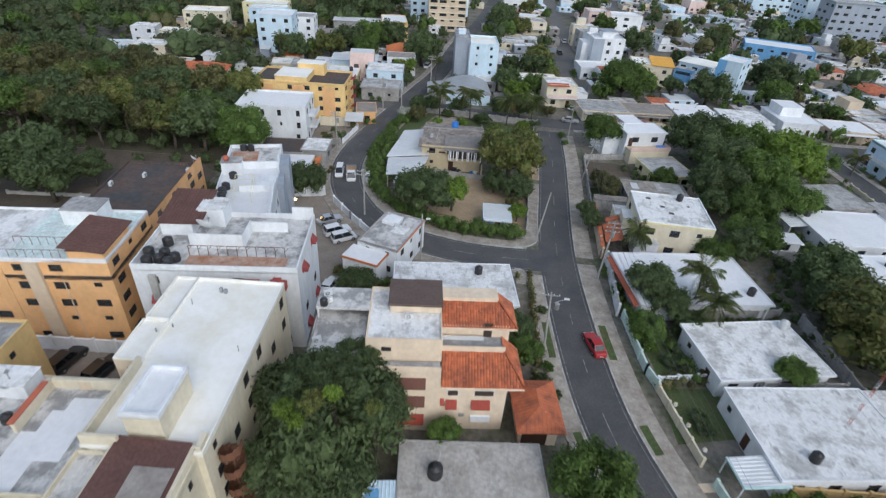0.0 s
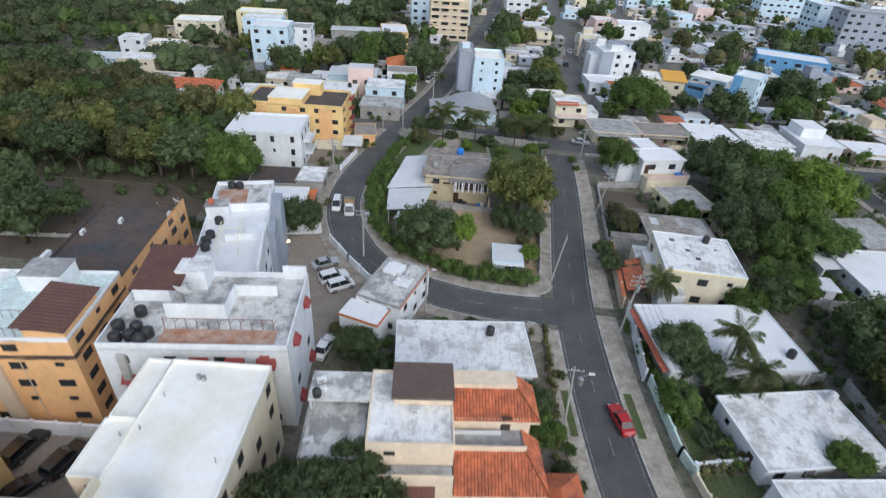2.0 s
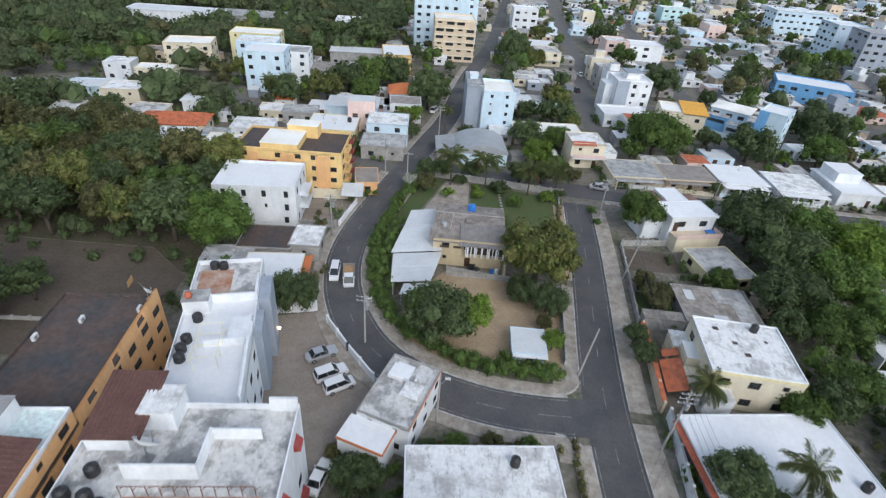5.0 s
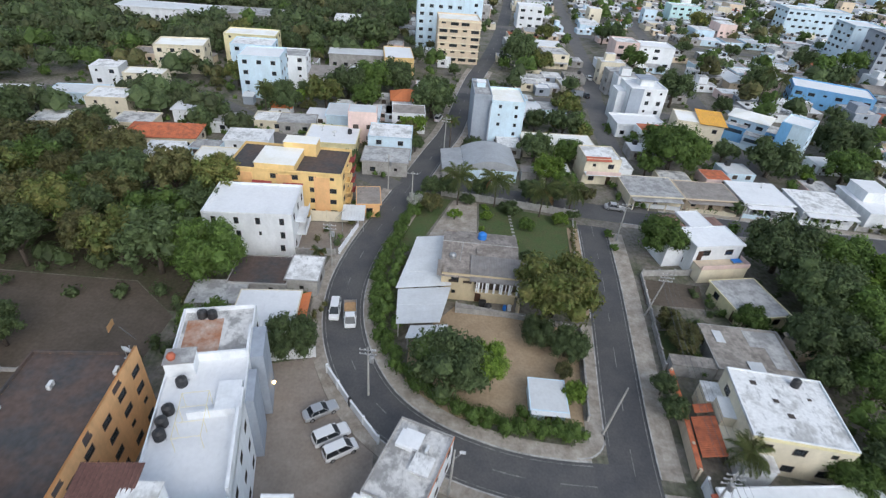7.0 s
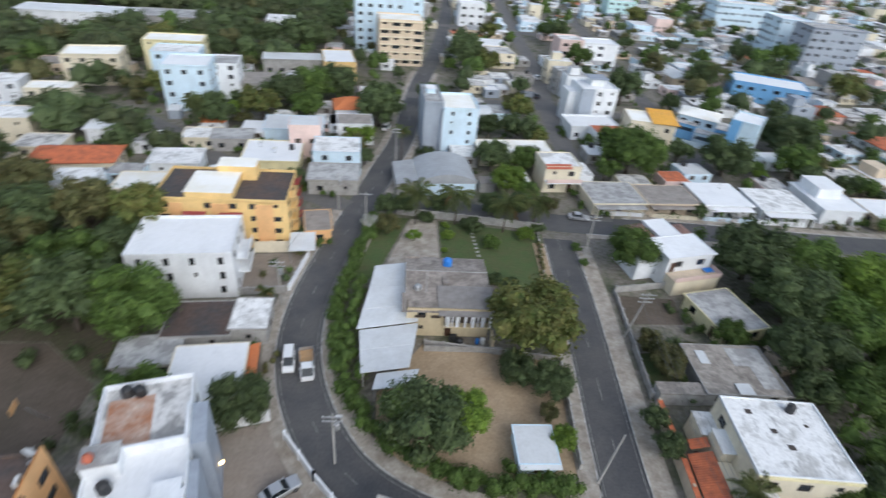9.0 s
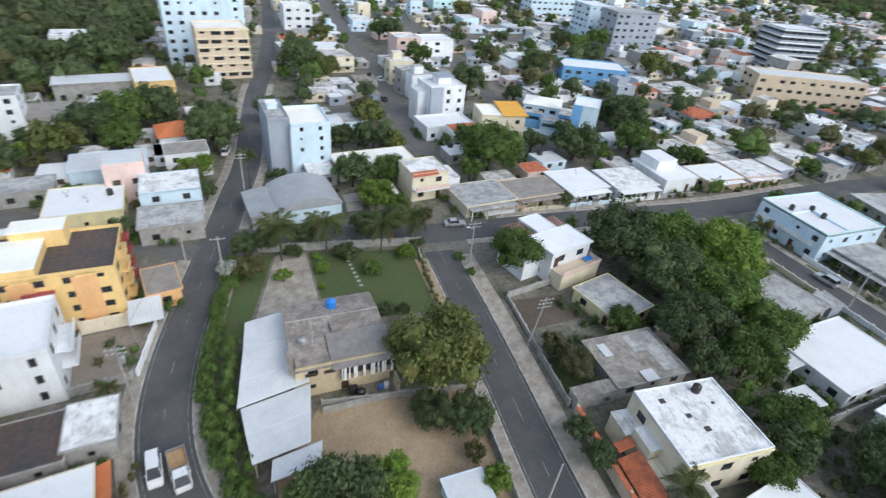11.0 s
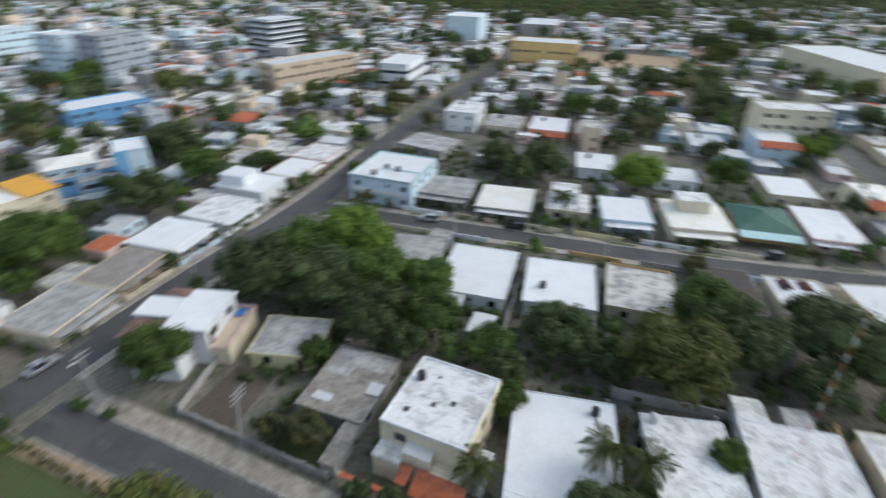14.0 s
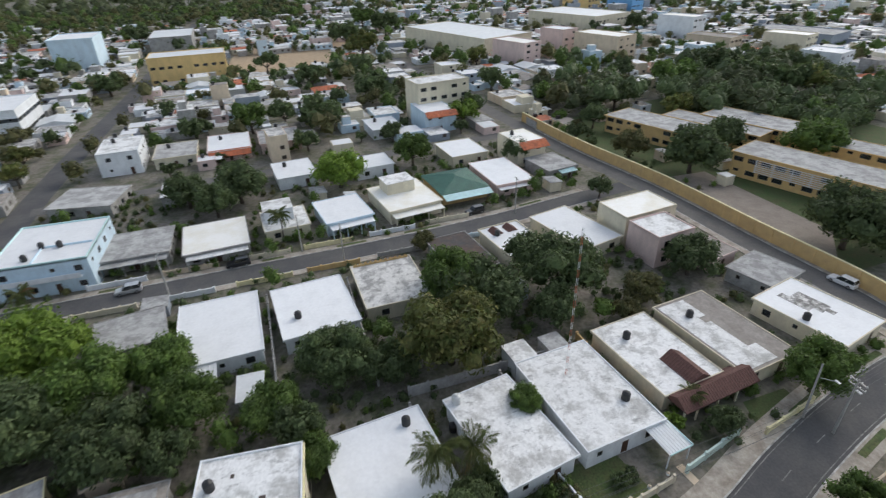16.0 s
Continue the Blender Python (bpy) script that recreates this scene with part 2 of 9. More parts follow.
def glass(name, tint, rough):
    m = bpy.data.materials.new(name)
    m.use_nodes = True
    b = m.node_tree.nodes["Principled BSDF"]
    b.inputs["Base Color"].default_value = (*tint, 1)
    b.inputs["Roughness"].default_value = rough
    b.inputs["Transmission Weight"].default_value = 0.7
    b.inputs["IOR"].default_value = 1.5
    return m


GLASS = glass("window_glass", (0.10, 0.12, 0.14), 0.08)
CAR_GLASS = glass("car_glass", (0.03, 0.04, 0.05), 0.03)


def car_paint(name, color, metal=0.0):
    m = surface(name, color, 0.28, None, 0, 1, 0.1, 0.02, 0.5, 0, metal, 0.0)
    m.node_tree.nodes["Principled BSDF"].inputs["Coat Weight"].default_value = 0.6
    return m


# ---- mesh helpers ----
class Shape:
    """Collects faces for one mesh."""

    def __init__(self):
        self.v, self.f, self.loose = [], [], False

    def quad(self, *p):
        n = len(self.v)
        self.v.extend(p)
        self.f.append(tuple(range(n, n + len(p))))
        return self

    def box(self, x0, x1, y0, y1, z0, z1, bottom=True):
        n = len(self.v)
        self.v.extend([(x0, y0, z0), (x1, y0, z0), (x1, y1, z0), (x0, y1, z0), (x0, y0, z1), (x1, y0, z1), (x1, y1, z1), (x0, y1, z1)])
        self.f.extend([tuple(n + i for i in q) for q in ((4, 5, 6, 7), (0, 1, 5, 4), (1, 2, 6, 5), (2, 3, 7, 6), (3, 0, 4, 7))])
        if bottom:
            self.f.append((n + 3, n + 2, n + 1, n))
        return self

    def tube(self, a, b, ra, rb, sides=8, cap=True):
        a, b = Vector(a), Vector(b)
        q = (b - a).to_track_quat("Z", "Y")
        n = len(self.v)
        for p, r in ((a, ra), (b, rb)):
            for i in range(sides):
                t = 2 * math.pi * i / sides
                self.v.append(tuple(p + q @ Vector((r * math.cos(t), r * math.sin(t), 0))))
        for i in range(sides):
            k = (i + 1) % sides
            self.f.append((n + i, n + k, n + sides + k, n + sides + i))
        if cap:
            self.f.append(tuple(n + sides + i for i in range(sides)))
            self.f.append(tuple(n + i for i in reversed(range(sides))))
        return self

    def lathe(self, profile, sides=16, x=0, y=0):
        n = len(self.v)
        for r, z in profile:
            for i in range(sides):
                t = 2 * math.pi * i / sides
                self.v.append((x + r * math.cos(t), y + r * math.sin(t), z))
        for j in range(len(profile) - 1):
            for i in range(sides):
                k = (i + 1) % sides
                self.f.append((n + j * sides + i, n + j * sides + k, n + (j + 1) * sides + k, n + (j + 1) * sides + i))
        self.f.append(tuple(n + (len(profile) - 1) * sides + i for i in range(sides)))
        return self

    def mesh(self, name, material, smooth=False):
        me = bpy.data.meshes.new(name)
        if self.loose:
            me.from_pydata(self.v, [], self.f)
        else:
            seen, idx, vs = {}, [], []
            for p in self.v:                       # weld points that coincide
                k = (round(p[0], 3), round(p[1], 3), round(p[2], 3))
                if k not in seen:
                    seen[k] = len(vs)
                    vs.append(p)
                idx.append(seen[k])
            faces = [[idx[i] for i in f] for f in self.f]
            faces = [[a for n, a in enumerate(f) if a != f[n - 1]] for f in faces]
            me.from_pydata(vs, [], [f for f in faces if len(set(f)) > 2 and len(set(f)) == len(f)])
        me.materials.append(material)
        if smooth:
            me.polygons.foreach_set("use_smooth", [True] * len(me.polygons))
        me.update()
        return me


def part(name, shape, material, parent, label="", smooth=False):
    me = shape if isinstance(shape, bpy.types.Mesh) else shape.mesh(name, material, smooth)
    ob = new(name, me)
    ob.parent = parent
    if label:
        tagged(ob, label)
    return ob


def thing(name, label, category, at, group="", kind=""):
    ob = new(name)
    ob.empty_display_size = 0.5
    ob.matrix_world = at
    return tagged(ob, label, category, group, kind)


TAKEN = {}          # what already stands there: cells of 20 m with (x, y, radius)


def take(x, y, r):
    TAKEN.setdefault((int(x // 20), int(y // 20)), []).append((x, y, r))


def is_free(x, y, r):
    i, j = int(x // 20), int(y // 20)
    for a in (i - 1, i, i + 1):
        for b in (j - 1, j, j + 1):
            for p, q, c in TAKEN.get((a, b), ()):
                if (x - p) ** 2 + (y - q) ** 2 < (r + c) ** 2:
                    return False
    return True


def smooth_line(points, step=2.0):
    """Catmull-Rom through the points, sampled at about even steps."""
    P = [Vector(p) for p in points]
    P = [2 * P[0] - P[1], *P, 2 * P[-1] - P[-2]]
    out = []
    for i in range(1, len(P) - 2):
        n = max(2, int((P[i + 1] - P[i]).length / step))
        for k in range(n):
            t = k / n
            a, b, c, d = P[i - 1:i + 3]
            out.append(0.5 * (2 * b + (c - a) * t + (2 * a - 5 * b + 4 * c - d) * t * t + (3 * b - a - 3 * c + d) * t ** 3))
    out.append(P[-2])
    return out


def offset_line(line, off):
    out = []
    for i, p in enumerate(line):
        d = line[min(i + 1, len(line) - 1)] - line[max(i - 1, 0)]
        d.normalize()
        out.append(p + Vector((d.y, -d.x)) * off)      # positive: to the right of the way
    return out


def ribbon(shape, line, a, b, z, drop=0.0):
    """A strip between the offsets a and b from the line, with sides that go down by drop."""
    A, B = offset_line(line, a), offset_line(line, b)
    for i in range(len(line) - 1):
        p, q, r, s = A[i], A[i + 1], B[i + 1], B[i]
        shape.quad((p.x, p.y, z), (s.x, s.y, z), (r.x, r.y, z), (q.x, q.y, z))
        if drop:
            shape.quad((p.x, p.y, z), (q.x, q.y, z), (q.x, q.y, z - drop), (p.x, p.y, z - drop))
            shape.quad((r.x, r.y, z), (s.x, s.y, z), (s.x, s.y, z - drop), (r.x, r.y, z - drop))
    return shape


# ---- ground, roads ----
def flat_patch(name, material, corners, z, label):
    s = Shape()
    s.quad(*[(x, y, z) for x, y in corners])
    ob = new(name, s.mesh(name, material))
    return tagged(ob, label, "ground", kind="structure")


s = Shape()
for i in range(-8, 8):
    for j in range(-6, 10):
        s.quad((i * 250, j * 250, 0), (i * 250 + 250, j * 250, 0), (i * 250 + 250, j * 250 + 250, 0), (i * 250, j * 250 + 250, 0))
tagged(new("ground", s.mesh("ground", GROUND)), "bare earth and scrub ground between the houses", "ground", kind="structure")

ROADS = {}
ROADS["main"] = ([(39.6, 2.0), (35.6, 23), (30.6, 40), (26.0, 52), (23.3, 62), (21.9, 75), (21.3, 90), (21.7, 102), (23.0, 118), (24.2, 134), (25.0, 152)], 6.0, 0.020)
ROADS["curve"] = ([(21, 92.4), (12, 92.0), (4, 92.8), (-4.5, 95.6), (-11.3, 100.4), (-16.3, 107.6), (-19.3, 115.4), (-20.5, 124), (-19.9, 134), (-17.8, 146), (-14.6, 162), (-10.6, 182), (-7.2, 200), (-3.0, 245), (3, 283), (8, 330), (14, 420), (20, 560)], 6.2, 0.024)
ROADS["north"] = ([(-16, 163), (0, 162), (26, 158.4), (57, 157.6), (98.9, 155.6), (134.7, 157.7), (188.7, 158.4), (304.8, 157.4), (563.5, 159.9)], 7.0, 0.028)
ROADS["side"] = ([(93.6, 154.1), (94.8, 132.7), (96.3, 107.6), (98.1, 77.9), (101.2, 50.9), (105.1, 29.9), (108.1, 12.1)], 5.4, 0.032)
ROADS["wall"] = ([(34, 5.5), (53.7, 4.2), (75.2, 6.1), (104.6, 8.3), (135.1, 13.6), (166.7, 16.7), (215.1, 21.2), (311.6, 29.0)], 5.6, 0.036)
ROADS["third"] = ([(143.5, 156.6), (149.5, 120.1), (152.3, 87.4), (155.1, 54.1), (159.3, 17.7)], 5.0, 0.032)
ROADS["uphill"] = ([(36, 160), (37, 200), (38.2, 225), (42.5, 280), (44, 342), (48, 470), (54, 640)], 6.0, 0.033)
ROADS["lane"] = ([(72.9, 158.4), (73.6, 195), (76, 240), (80, 300), (86, 420)], 6.0, 0.034)
ROADS["cross"] = ([(-30, 235), (38, 230), (80, 226), (154.0, 226.2), (280.4, 227.4)], 6.0, 0.038)
ROADS["cross_far"] = ([(-40, 345), (44, 338), (150, 332), (300, 330)], 6.0, 0.038)
ROADS["west"] = ([(-150, 190), (-95, 205), (-70, 196), (-52, 180), (-18, 160)], 5.5, 0.037)
LINES = {}
for key, (pts, width, z) in ROADS.items():
    line = smooth_line(pts)
    LINES[key] = line
    s = ribbon(Shape(), line, -width / 2, width / 2, z)
    tagged(new("road", s.mesh("road", ASPHALT if key in ("main", "curve", "north", "side") else ASPHALT_OLD)), "grey asphalt street with worn lane paint", "road", kind="structure")
    for p in line[::2]:
        take(p.x, p.y, width / 2 + 1.0)


def cut_line(key, a, b):
    return [p for p in LINES[key] if a <= p[1] <= b]


def road_marks(key, every=9.0, dash=3.0, z=0.05, start=0.0):
    line, run, nxt = LINES[key], 0.0, start
    s = Shape()
    for a, b in zip(line, line[1:]):
        d = (b - a)
        if nxt <= run < nxt + dash:
            n = Vector((d.y, -d.x)).normalized() * 0.06
            s.quad((a.x - n.x, a.y - n.y, z), (a.x + n.x, a.y + n.y, z), (b.x + n.x, b.y + n.y, z), (b.x - n.x, b.y - n.y, z))
        run += d.length
        if run >= nxt + dash:
            nxt += every
    if s.v:
        tagged(new("road_marking", s.mesh("road_marking", LINE)), "faded white lane dashes painted on the asphalt", "road marking", kind="structure")


for key in ("main", "curve"):
    road_marks(key, start=4)
for part_line, off in ((cut_line("main", 8, 88), -2.6), (cut_line("main", 97, 150), -2.6), (cut_line("main", 8, 150), 2.6), ([p for p in LINES["curve"] if p.x < 16.5 and p.y < 200], 2.65), ([p for p in LINES["curve"] if p.x < 16.5 and p.y < 158], -2.65)):
    s = ribbon(Shape(), part_line, off - 0.06, off + 0.06, 0.046)
    tagged(new("edge_line", s.mesh("edge_line", LINE)), "worn white line along the road edge", "road marking", kind="structure")


def cut(key, a, b, axis=1):
    return [p for p in LINES[key] if a <= p[axis] <= b]


def walkway(line, side, width, road_half, grass=0.0):
    """A kerb, a pavement and, where asked, a planted verge in it, on one side of a road line."""
    if len(line) < 2:
        return
    o = road_half * side
    k = ribbon(Shape(), line, o, o + 0.18 * side, 0.15, 0.15)
    tagged(new("kerb", k.mesh("kerb", KERB)), "pale concrete kerb along the street", "kerb", kind="structure")
    s = ribbon(Shape(), line, o + 0.183 * side, o + (width + 0.18) * side, 0.142, 0.142)
    tagged(new("pavement", s.mesh("pavement", WALKWAY)), "stained concrete pavement beside the street", "pavement", kind="structure")
    if grass:
        n = len(line)
        for k, a in enumerate(range(2, n - 4, 7)):      # uneven strips, some trodden away
            if k % 4 == 2:
                continue
            g = ribbon(Shape(), line[a:a + 3 + k % 3], o + 0.5 * side, o + (0.5 + grass) * side, 0.16, 0.02)
            tagged(new("verge", g.mesh("verge", LAWN)), "short grass strip set in the pavement", "grass", kind="structure")


walkway(cut("main", 8, 88.6), -1, 2.2, 3.0, 0.9)
walkway(cut("main", 8, 94), 1, 2.8, 3.0, 1.0)
walkway(cut("main", 94.01, 151), 1, 2.8, 3.0)
walkway(cut("main", 97, 121), -1, 2.3, 3.0)
v = ribbon(Shape(), cut("main", 121, 151), -3.0, -3.2, 0.15, 0.15)
tagged(new("kerb", v.mesh("kerb", KERB)), "dark weathered kerb beside a weedy verge", "kerb", kind="structure")
v = ribbon(Shape(), cut("main", 121, 151), -3.2, -5.4, 0.06)
tagged(new("verge", v.mesh("verge", DIRT)), "trodden earth verge with weeds beside the street", "verge", kind="structure")
cl = LINES["curve"]
inner = [p for p in cl if (p.x < 17 and p.y < 157)]
walkway(inner, 1, 2.0, 3.1)
outer = [p for p in cl if (p.x < 17.5 and p.y < 159)]
walkway(outer, -1, 1.8, 3.1)
walkway([p for p in cl if 167 < p.y < 260], 1, 1.6, 3.1)
walkway([p for p in cl if 167 < p.y < 260], -1, 1.6, 3.1)
nl = LINES["north"]
walkway([p for p in nl if 40 < p.x < 69 or False], -1, 1.8, 3.5)
walkway([p for p in nl if 77 < p.x < 135], -1, 1.8, 3.5)
walkway([p for p in nl if 30.5 < p.x < 87], 1, 1.5, 3.5)
walkway(cut("side", 22, 150), 1, 1.6, 2.7)
walkway(cut("side", 22, 150), -1, 1.6, 2.7, 0.8)
walkway([p for p in LINES["wall"] if 40 < p.x < 97], -1, 1.5, 2.8)
walkway([p for p in LINES["wall"] if 40 < p.x < 160], 1, 0.8, 2.8)

def corner_fan(cx, cy, r, a0, a1):
    """A rounded pavement corner with its kerb."""
    ring = [(cx + r * math.cos(radians(a0 + (a1 - a0) * i / 10)), cy + r * math.sin(radians(a0 + (a1 - a0) * i / 10))) for i in range(11)]
    s, k = Shape(), Shape()
    for p, q in zip(ring, ring[1:]):
        s.quad((cx, cy, 0.138), (*p, 0.138), (*q, 0.138))
        u, v = (cx + (p[0] - cx) * (1 + 0.18 / r), cy + (p[1] - cy) * (1 + 0.18 / r)), (cx + (q[0] - cx) * (1 + 0.18 / r), cy + (q[1] - cy) * (1 + 0.18 / r))
        k.quad((*p, 0.15), (*u, 0.15), (*v, 0.15), (*q, 0.15)).quad((*u, 0.15), (*u, 0), (*v, 0), (*v, 0.15))
    tagged(new("pavement", s.mesh("pavement", WALKWAY)), "rounded concrete pavement corner at the junction", "pavement", kind="structure")
    tagged(new("kerb", k.mesh("kerb", KERB)), "rounded pale kerb at the junction", "kerb", kind="structure")


corner_fan(14.6, 99.4, 3.75, -92, 2)
corner_fan(14.2, 85.2, 3.85, -2, 92)
flat_patch("parking_lot", LOT, [(-32, 103.6), (-20.6, 107.2), (-16.6, 101.2), (-10.6, 95.0), (-9.6, 87.4), (-12.6, 80.5), (-21, 80.5), (-26, 90)], 0.012, "stained concrete parking lot behind the apartment block")
flat_patch("yard", LOT, [(-60, 50), (-24, 54.5), (-25, 63.5), (-36, 64.5), (-60, 61)], 0.011, "concrete car yard beside the orange block")
flat_patch("dirt_yard", DIRT, [(-8, 100.5), (3.7, 99.2), (16.6, 100.6), (18.0, 119), (-2.2, 121.5), (-8.5, 112)], 0.010, "pale bare earth yard in front of the villa")
flat_patch("lawn", LAWN, [(1.5, 137), (19.3, 135.5), (22.0, 153.5), (1.0, 156.5)], 0.010, "green lawn behind the villa")
flat_patch("lawn", LAWN, [(-15.8, 136.5), (-10.6, 136.5), (-5.0, 156.8), (-11.6, 157.5)], 0.010, "green lawn beside the villa drive")
flat_patch("driveway", WALKWAY, [(-10.2, 135.6), (1.0, 136.6), (0.6, 156.6), (-4.6, 156.8)], 0.012, "stained concrete villa driveway")
flat_patch("sports_ground", DARK_DIRT, [(-95, 92), (-44, 92), (-44.5, 112), (-54, 119), (-100, 117)], 0.010, "dark bare earth sports court by the woods")
# the wood's floor: its dark colour includes painted canopy shade
flat_patch("wood_floor", WOOD_SHADE_EARTH, [(-44, 113), (-44.5, 172), (-70, 150), (-150, 150), (-170, 100), (-101, 117.2), (-54, 119.2), (-46, 113.2)], 0.009, "dark leaf litter under the wood")
flat_patch("school_lawn", LAWN, [(59.6, -5.1), (104.6, 0.1), (164.4, 7.0), (184.9, -76.5), (116.6, -91.7), (61.4, -46.1)], 0.008, "rough grass behind the long wall")
flat_patch("front_lawn", LAWN, [(31.0, 58.8), (38.6, 60.5), (38.0, 67.6), (30.8, 66.8)], 0.010, "mown lawn in a walled front garden")
flat_patch("front_lawn", LAWN, [(31.4, 68.4), (36.6, 70.0), (36.4, 78.6), (30.4, 77.6)], 0.010, "lawn in a walled front garden")
flat_patch("front_yard", DARK_DIRT, [(30.5, 127.5), (41, 128), (42, 134.5), (31.2, 135)], 0.010, "bare brown earth plot beside the street")
flat_patch("front_lawn", LAWN, [(29.6, 112), (35.0, 112.5), (35.8, 121.5), (30.2, 121)], 0.010, "weedy grass front garden")
flat_patch("front_lawn", LAWN, [(35.5, 31.9), (40.3, 32.5), (40.0, 39.6), (36.0, 41)], 0.010, "shaded lawn in a front garden")
flat_patch("lot", LOT, [(-33, 130.8), (-24.2, 131.6), (-23.4, 143), (-32, 142)], 0.010, "dusty concrete forecourt by the road")
flat_patch("clay_field", DIRT, [(303.4, 47.9), (418.5, 45.7), (436.8, 119.8), (321.3, 117.5)], 0.010, "pale sandy cleared field beyond the houses")
flat_patch("school_yard", LOT, [(72.8, -13.9), (109.3, -12.6), (109.3, -0.3), (59.7, -0.8)], 0.010, "grey concrete school yard behind the long wall")
flat_patch("front_yard", LOT, [(16.5, 20), (27.5, 20), (25.8, 36), (22.0, 46), (16.0, 46)], 0.010, "dusty yard beside the street")
flat_patch("plaza", LOT, [(256.2, 171.1), (407.0, 187.5), (405.4, 208.0), (255.3, 192.3)], 0.010, "wide grey paved avenue beyond the houses")


# ---- windows, walls, houses ----
WINDOW_MESH = {}


def window_meshes(w, h, frame_mat):
    key = (round(w, 2), round(h, 2), frame_mat.name)
    if key not in WINDOW_MESH:
        f, p = Shape(), Shape()
        t = 0.07
        o = [(-w / 2, 0), (w / 2, 0), (w / 2, h), (-w / 2, h)]
        i = [(-w / 2 + t, t), (w / 2 - t, t), (w / 2 - t, h - t), (-w / 2 + t, h - t)]
        for k in range(4):
            j = (k + 1) % 4
            f.quad((o[k][0], -0.03, o[k][1]), (o[j][0], -0.03, o[j][1]), (i[j][0], -0.03, i[j][1]), (i[k][0], -0.03, i[k][1]))
            f.quad((i[k][0], -0.03, i[k][1]), (i[j][0], -0.03, i[j][1]), (i[j][0], 0.1, i[j][1]), (i[k][0], 0.1, i[k][1]))
            f.quad((o[k][0], 0.1, o[k][1]), (o[j][0], 0.1, o[j][1]), (o[j][0], -0.03, o[j][1]), (o[k][0], -0.03, o[k][1]))
        p.box(-w / 2 + t, w / 2 - t, 0.05, 0.07, t, h - t)
        WINDOW_MESH[key] = (f.mesh("window", frame_mat), p.mesh("pane", GLASS))
    return WINDOW_MESH[key]


SIDES = {"S": (0, -1, 0), "E": (1, 0, 90), "N": (0, 1, 180), "W": (-1, 0, -90)}


def pierced_wall(shape, length, height, thick, holes, place, z0=0.0):
    """One wall with real openings; u runs along it, the outer face lies at v = 0, inwards is +v."""
    us = sorted({-length / 2, length / 2, *[a for h in holes for a in h[:2]]})
    zs = sorted({z0, height, *[a for h in holes for a in h[2:]]})
    for a, b in zip(us, us[1:]):
        run = None
        for c, d in zip(zs, zs[1:]):
            m = ((a + b) / 2, (c + d) / 2)
            if any(h[0] < m[0] < h[1] and h[2] < m[1] < h[3] for h in holes):
                continue
            shape.quad(place(a, 0, c), place(b, 0, c), place(b, 0, d), place(a, 0, d))
            shape.quad(place(b, thick, c), place(a, thick, c), place(a, thick, d), place(b, thick, d))
    for a, b, c, d in holes:
        for p, q in (((a, c), (b, c)), ((b, c), (b, d)), ((b, d), (a, d)), ((a, d), (a, c))):
            shape.quad(place(p[0], 0, p[1]), place(q[0], 0, q[1]), place(q[0], thick, q[1]), place(p[0], thick, p[1]))


def side_place(side, w, d):
    if side == "S":
        return w, lambda u, v, z: (u, -d / 2 + v, z)
    if side == "N":
        return w, lambda u, v, z: (-u, d / 2 - v, z)
    if side == "E":
        return d, lambda u, v, z: (w / 2 - v, u, z)
    return d, lambda u, v, z: (-w / 2 + v, -u, z)


def side_pose(side, w, d, u, z):
    return {"S": pose(u, -d / 2, z), "N": pose(-u, d / 2, z, 0, 0, 180), "E": pose(w / 2, u, z, 0, 0, 90), "W": pose(-w / 2, -u, z, 0, 0, -90)}[side]


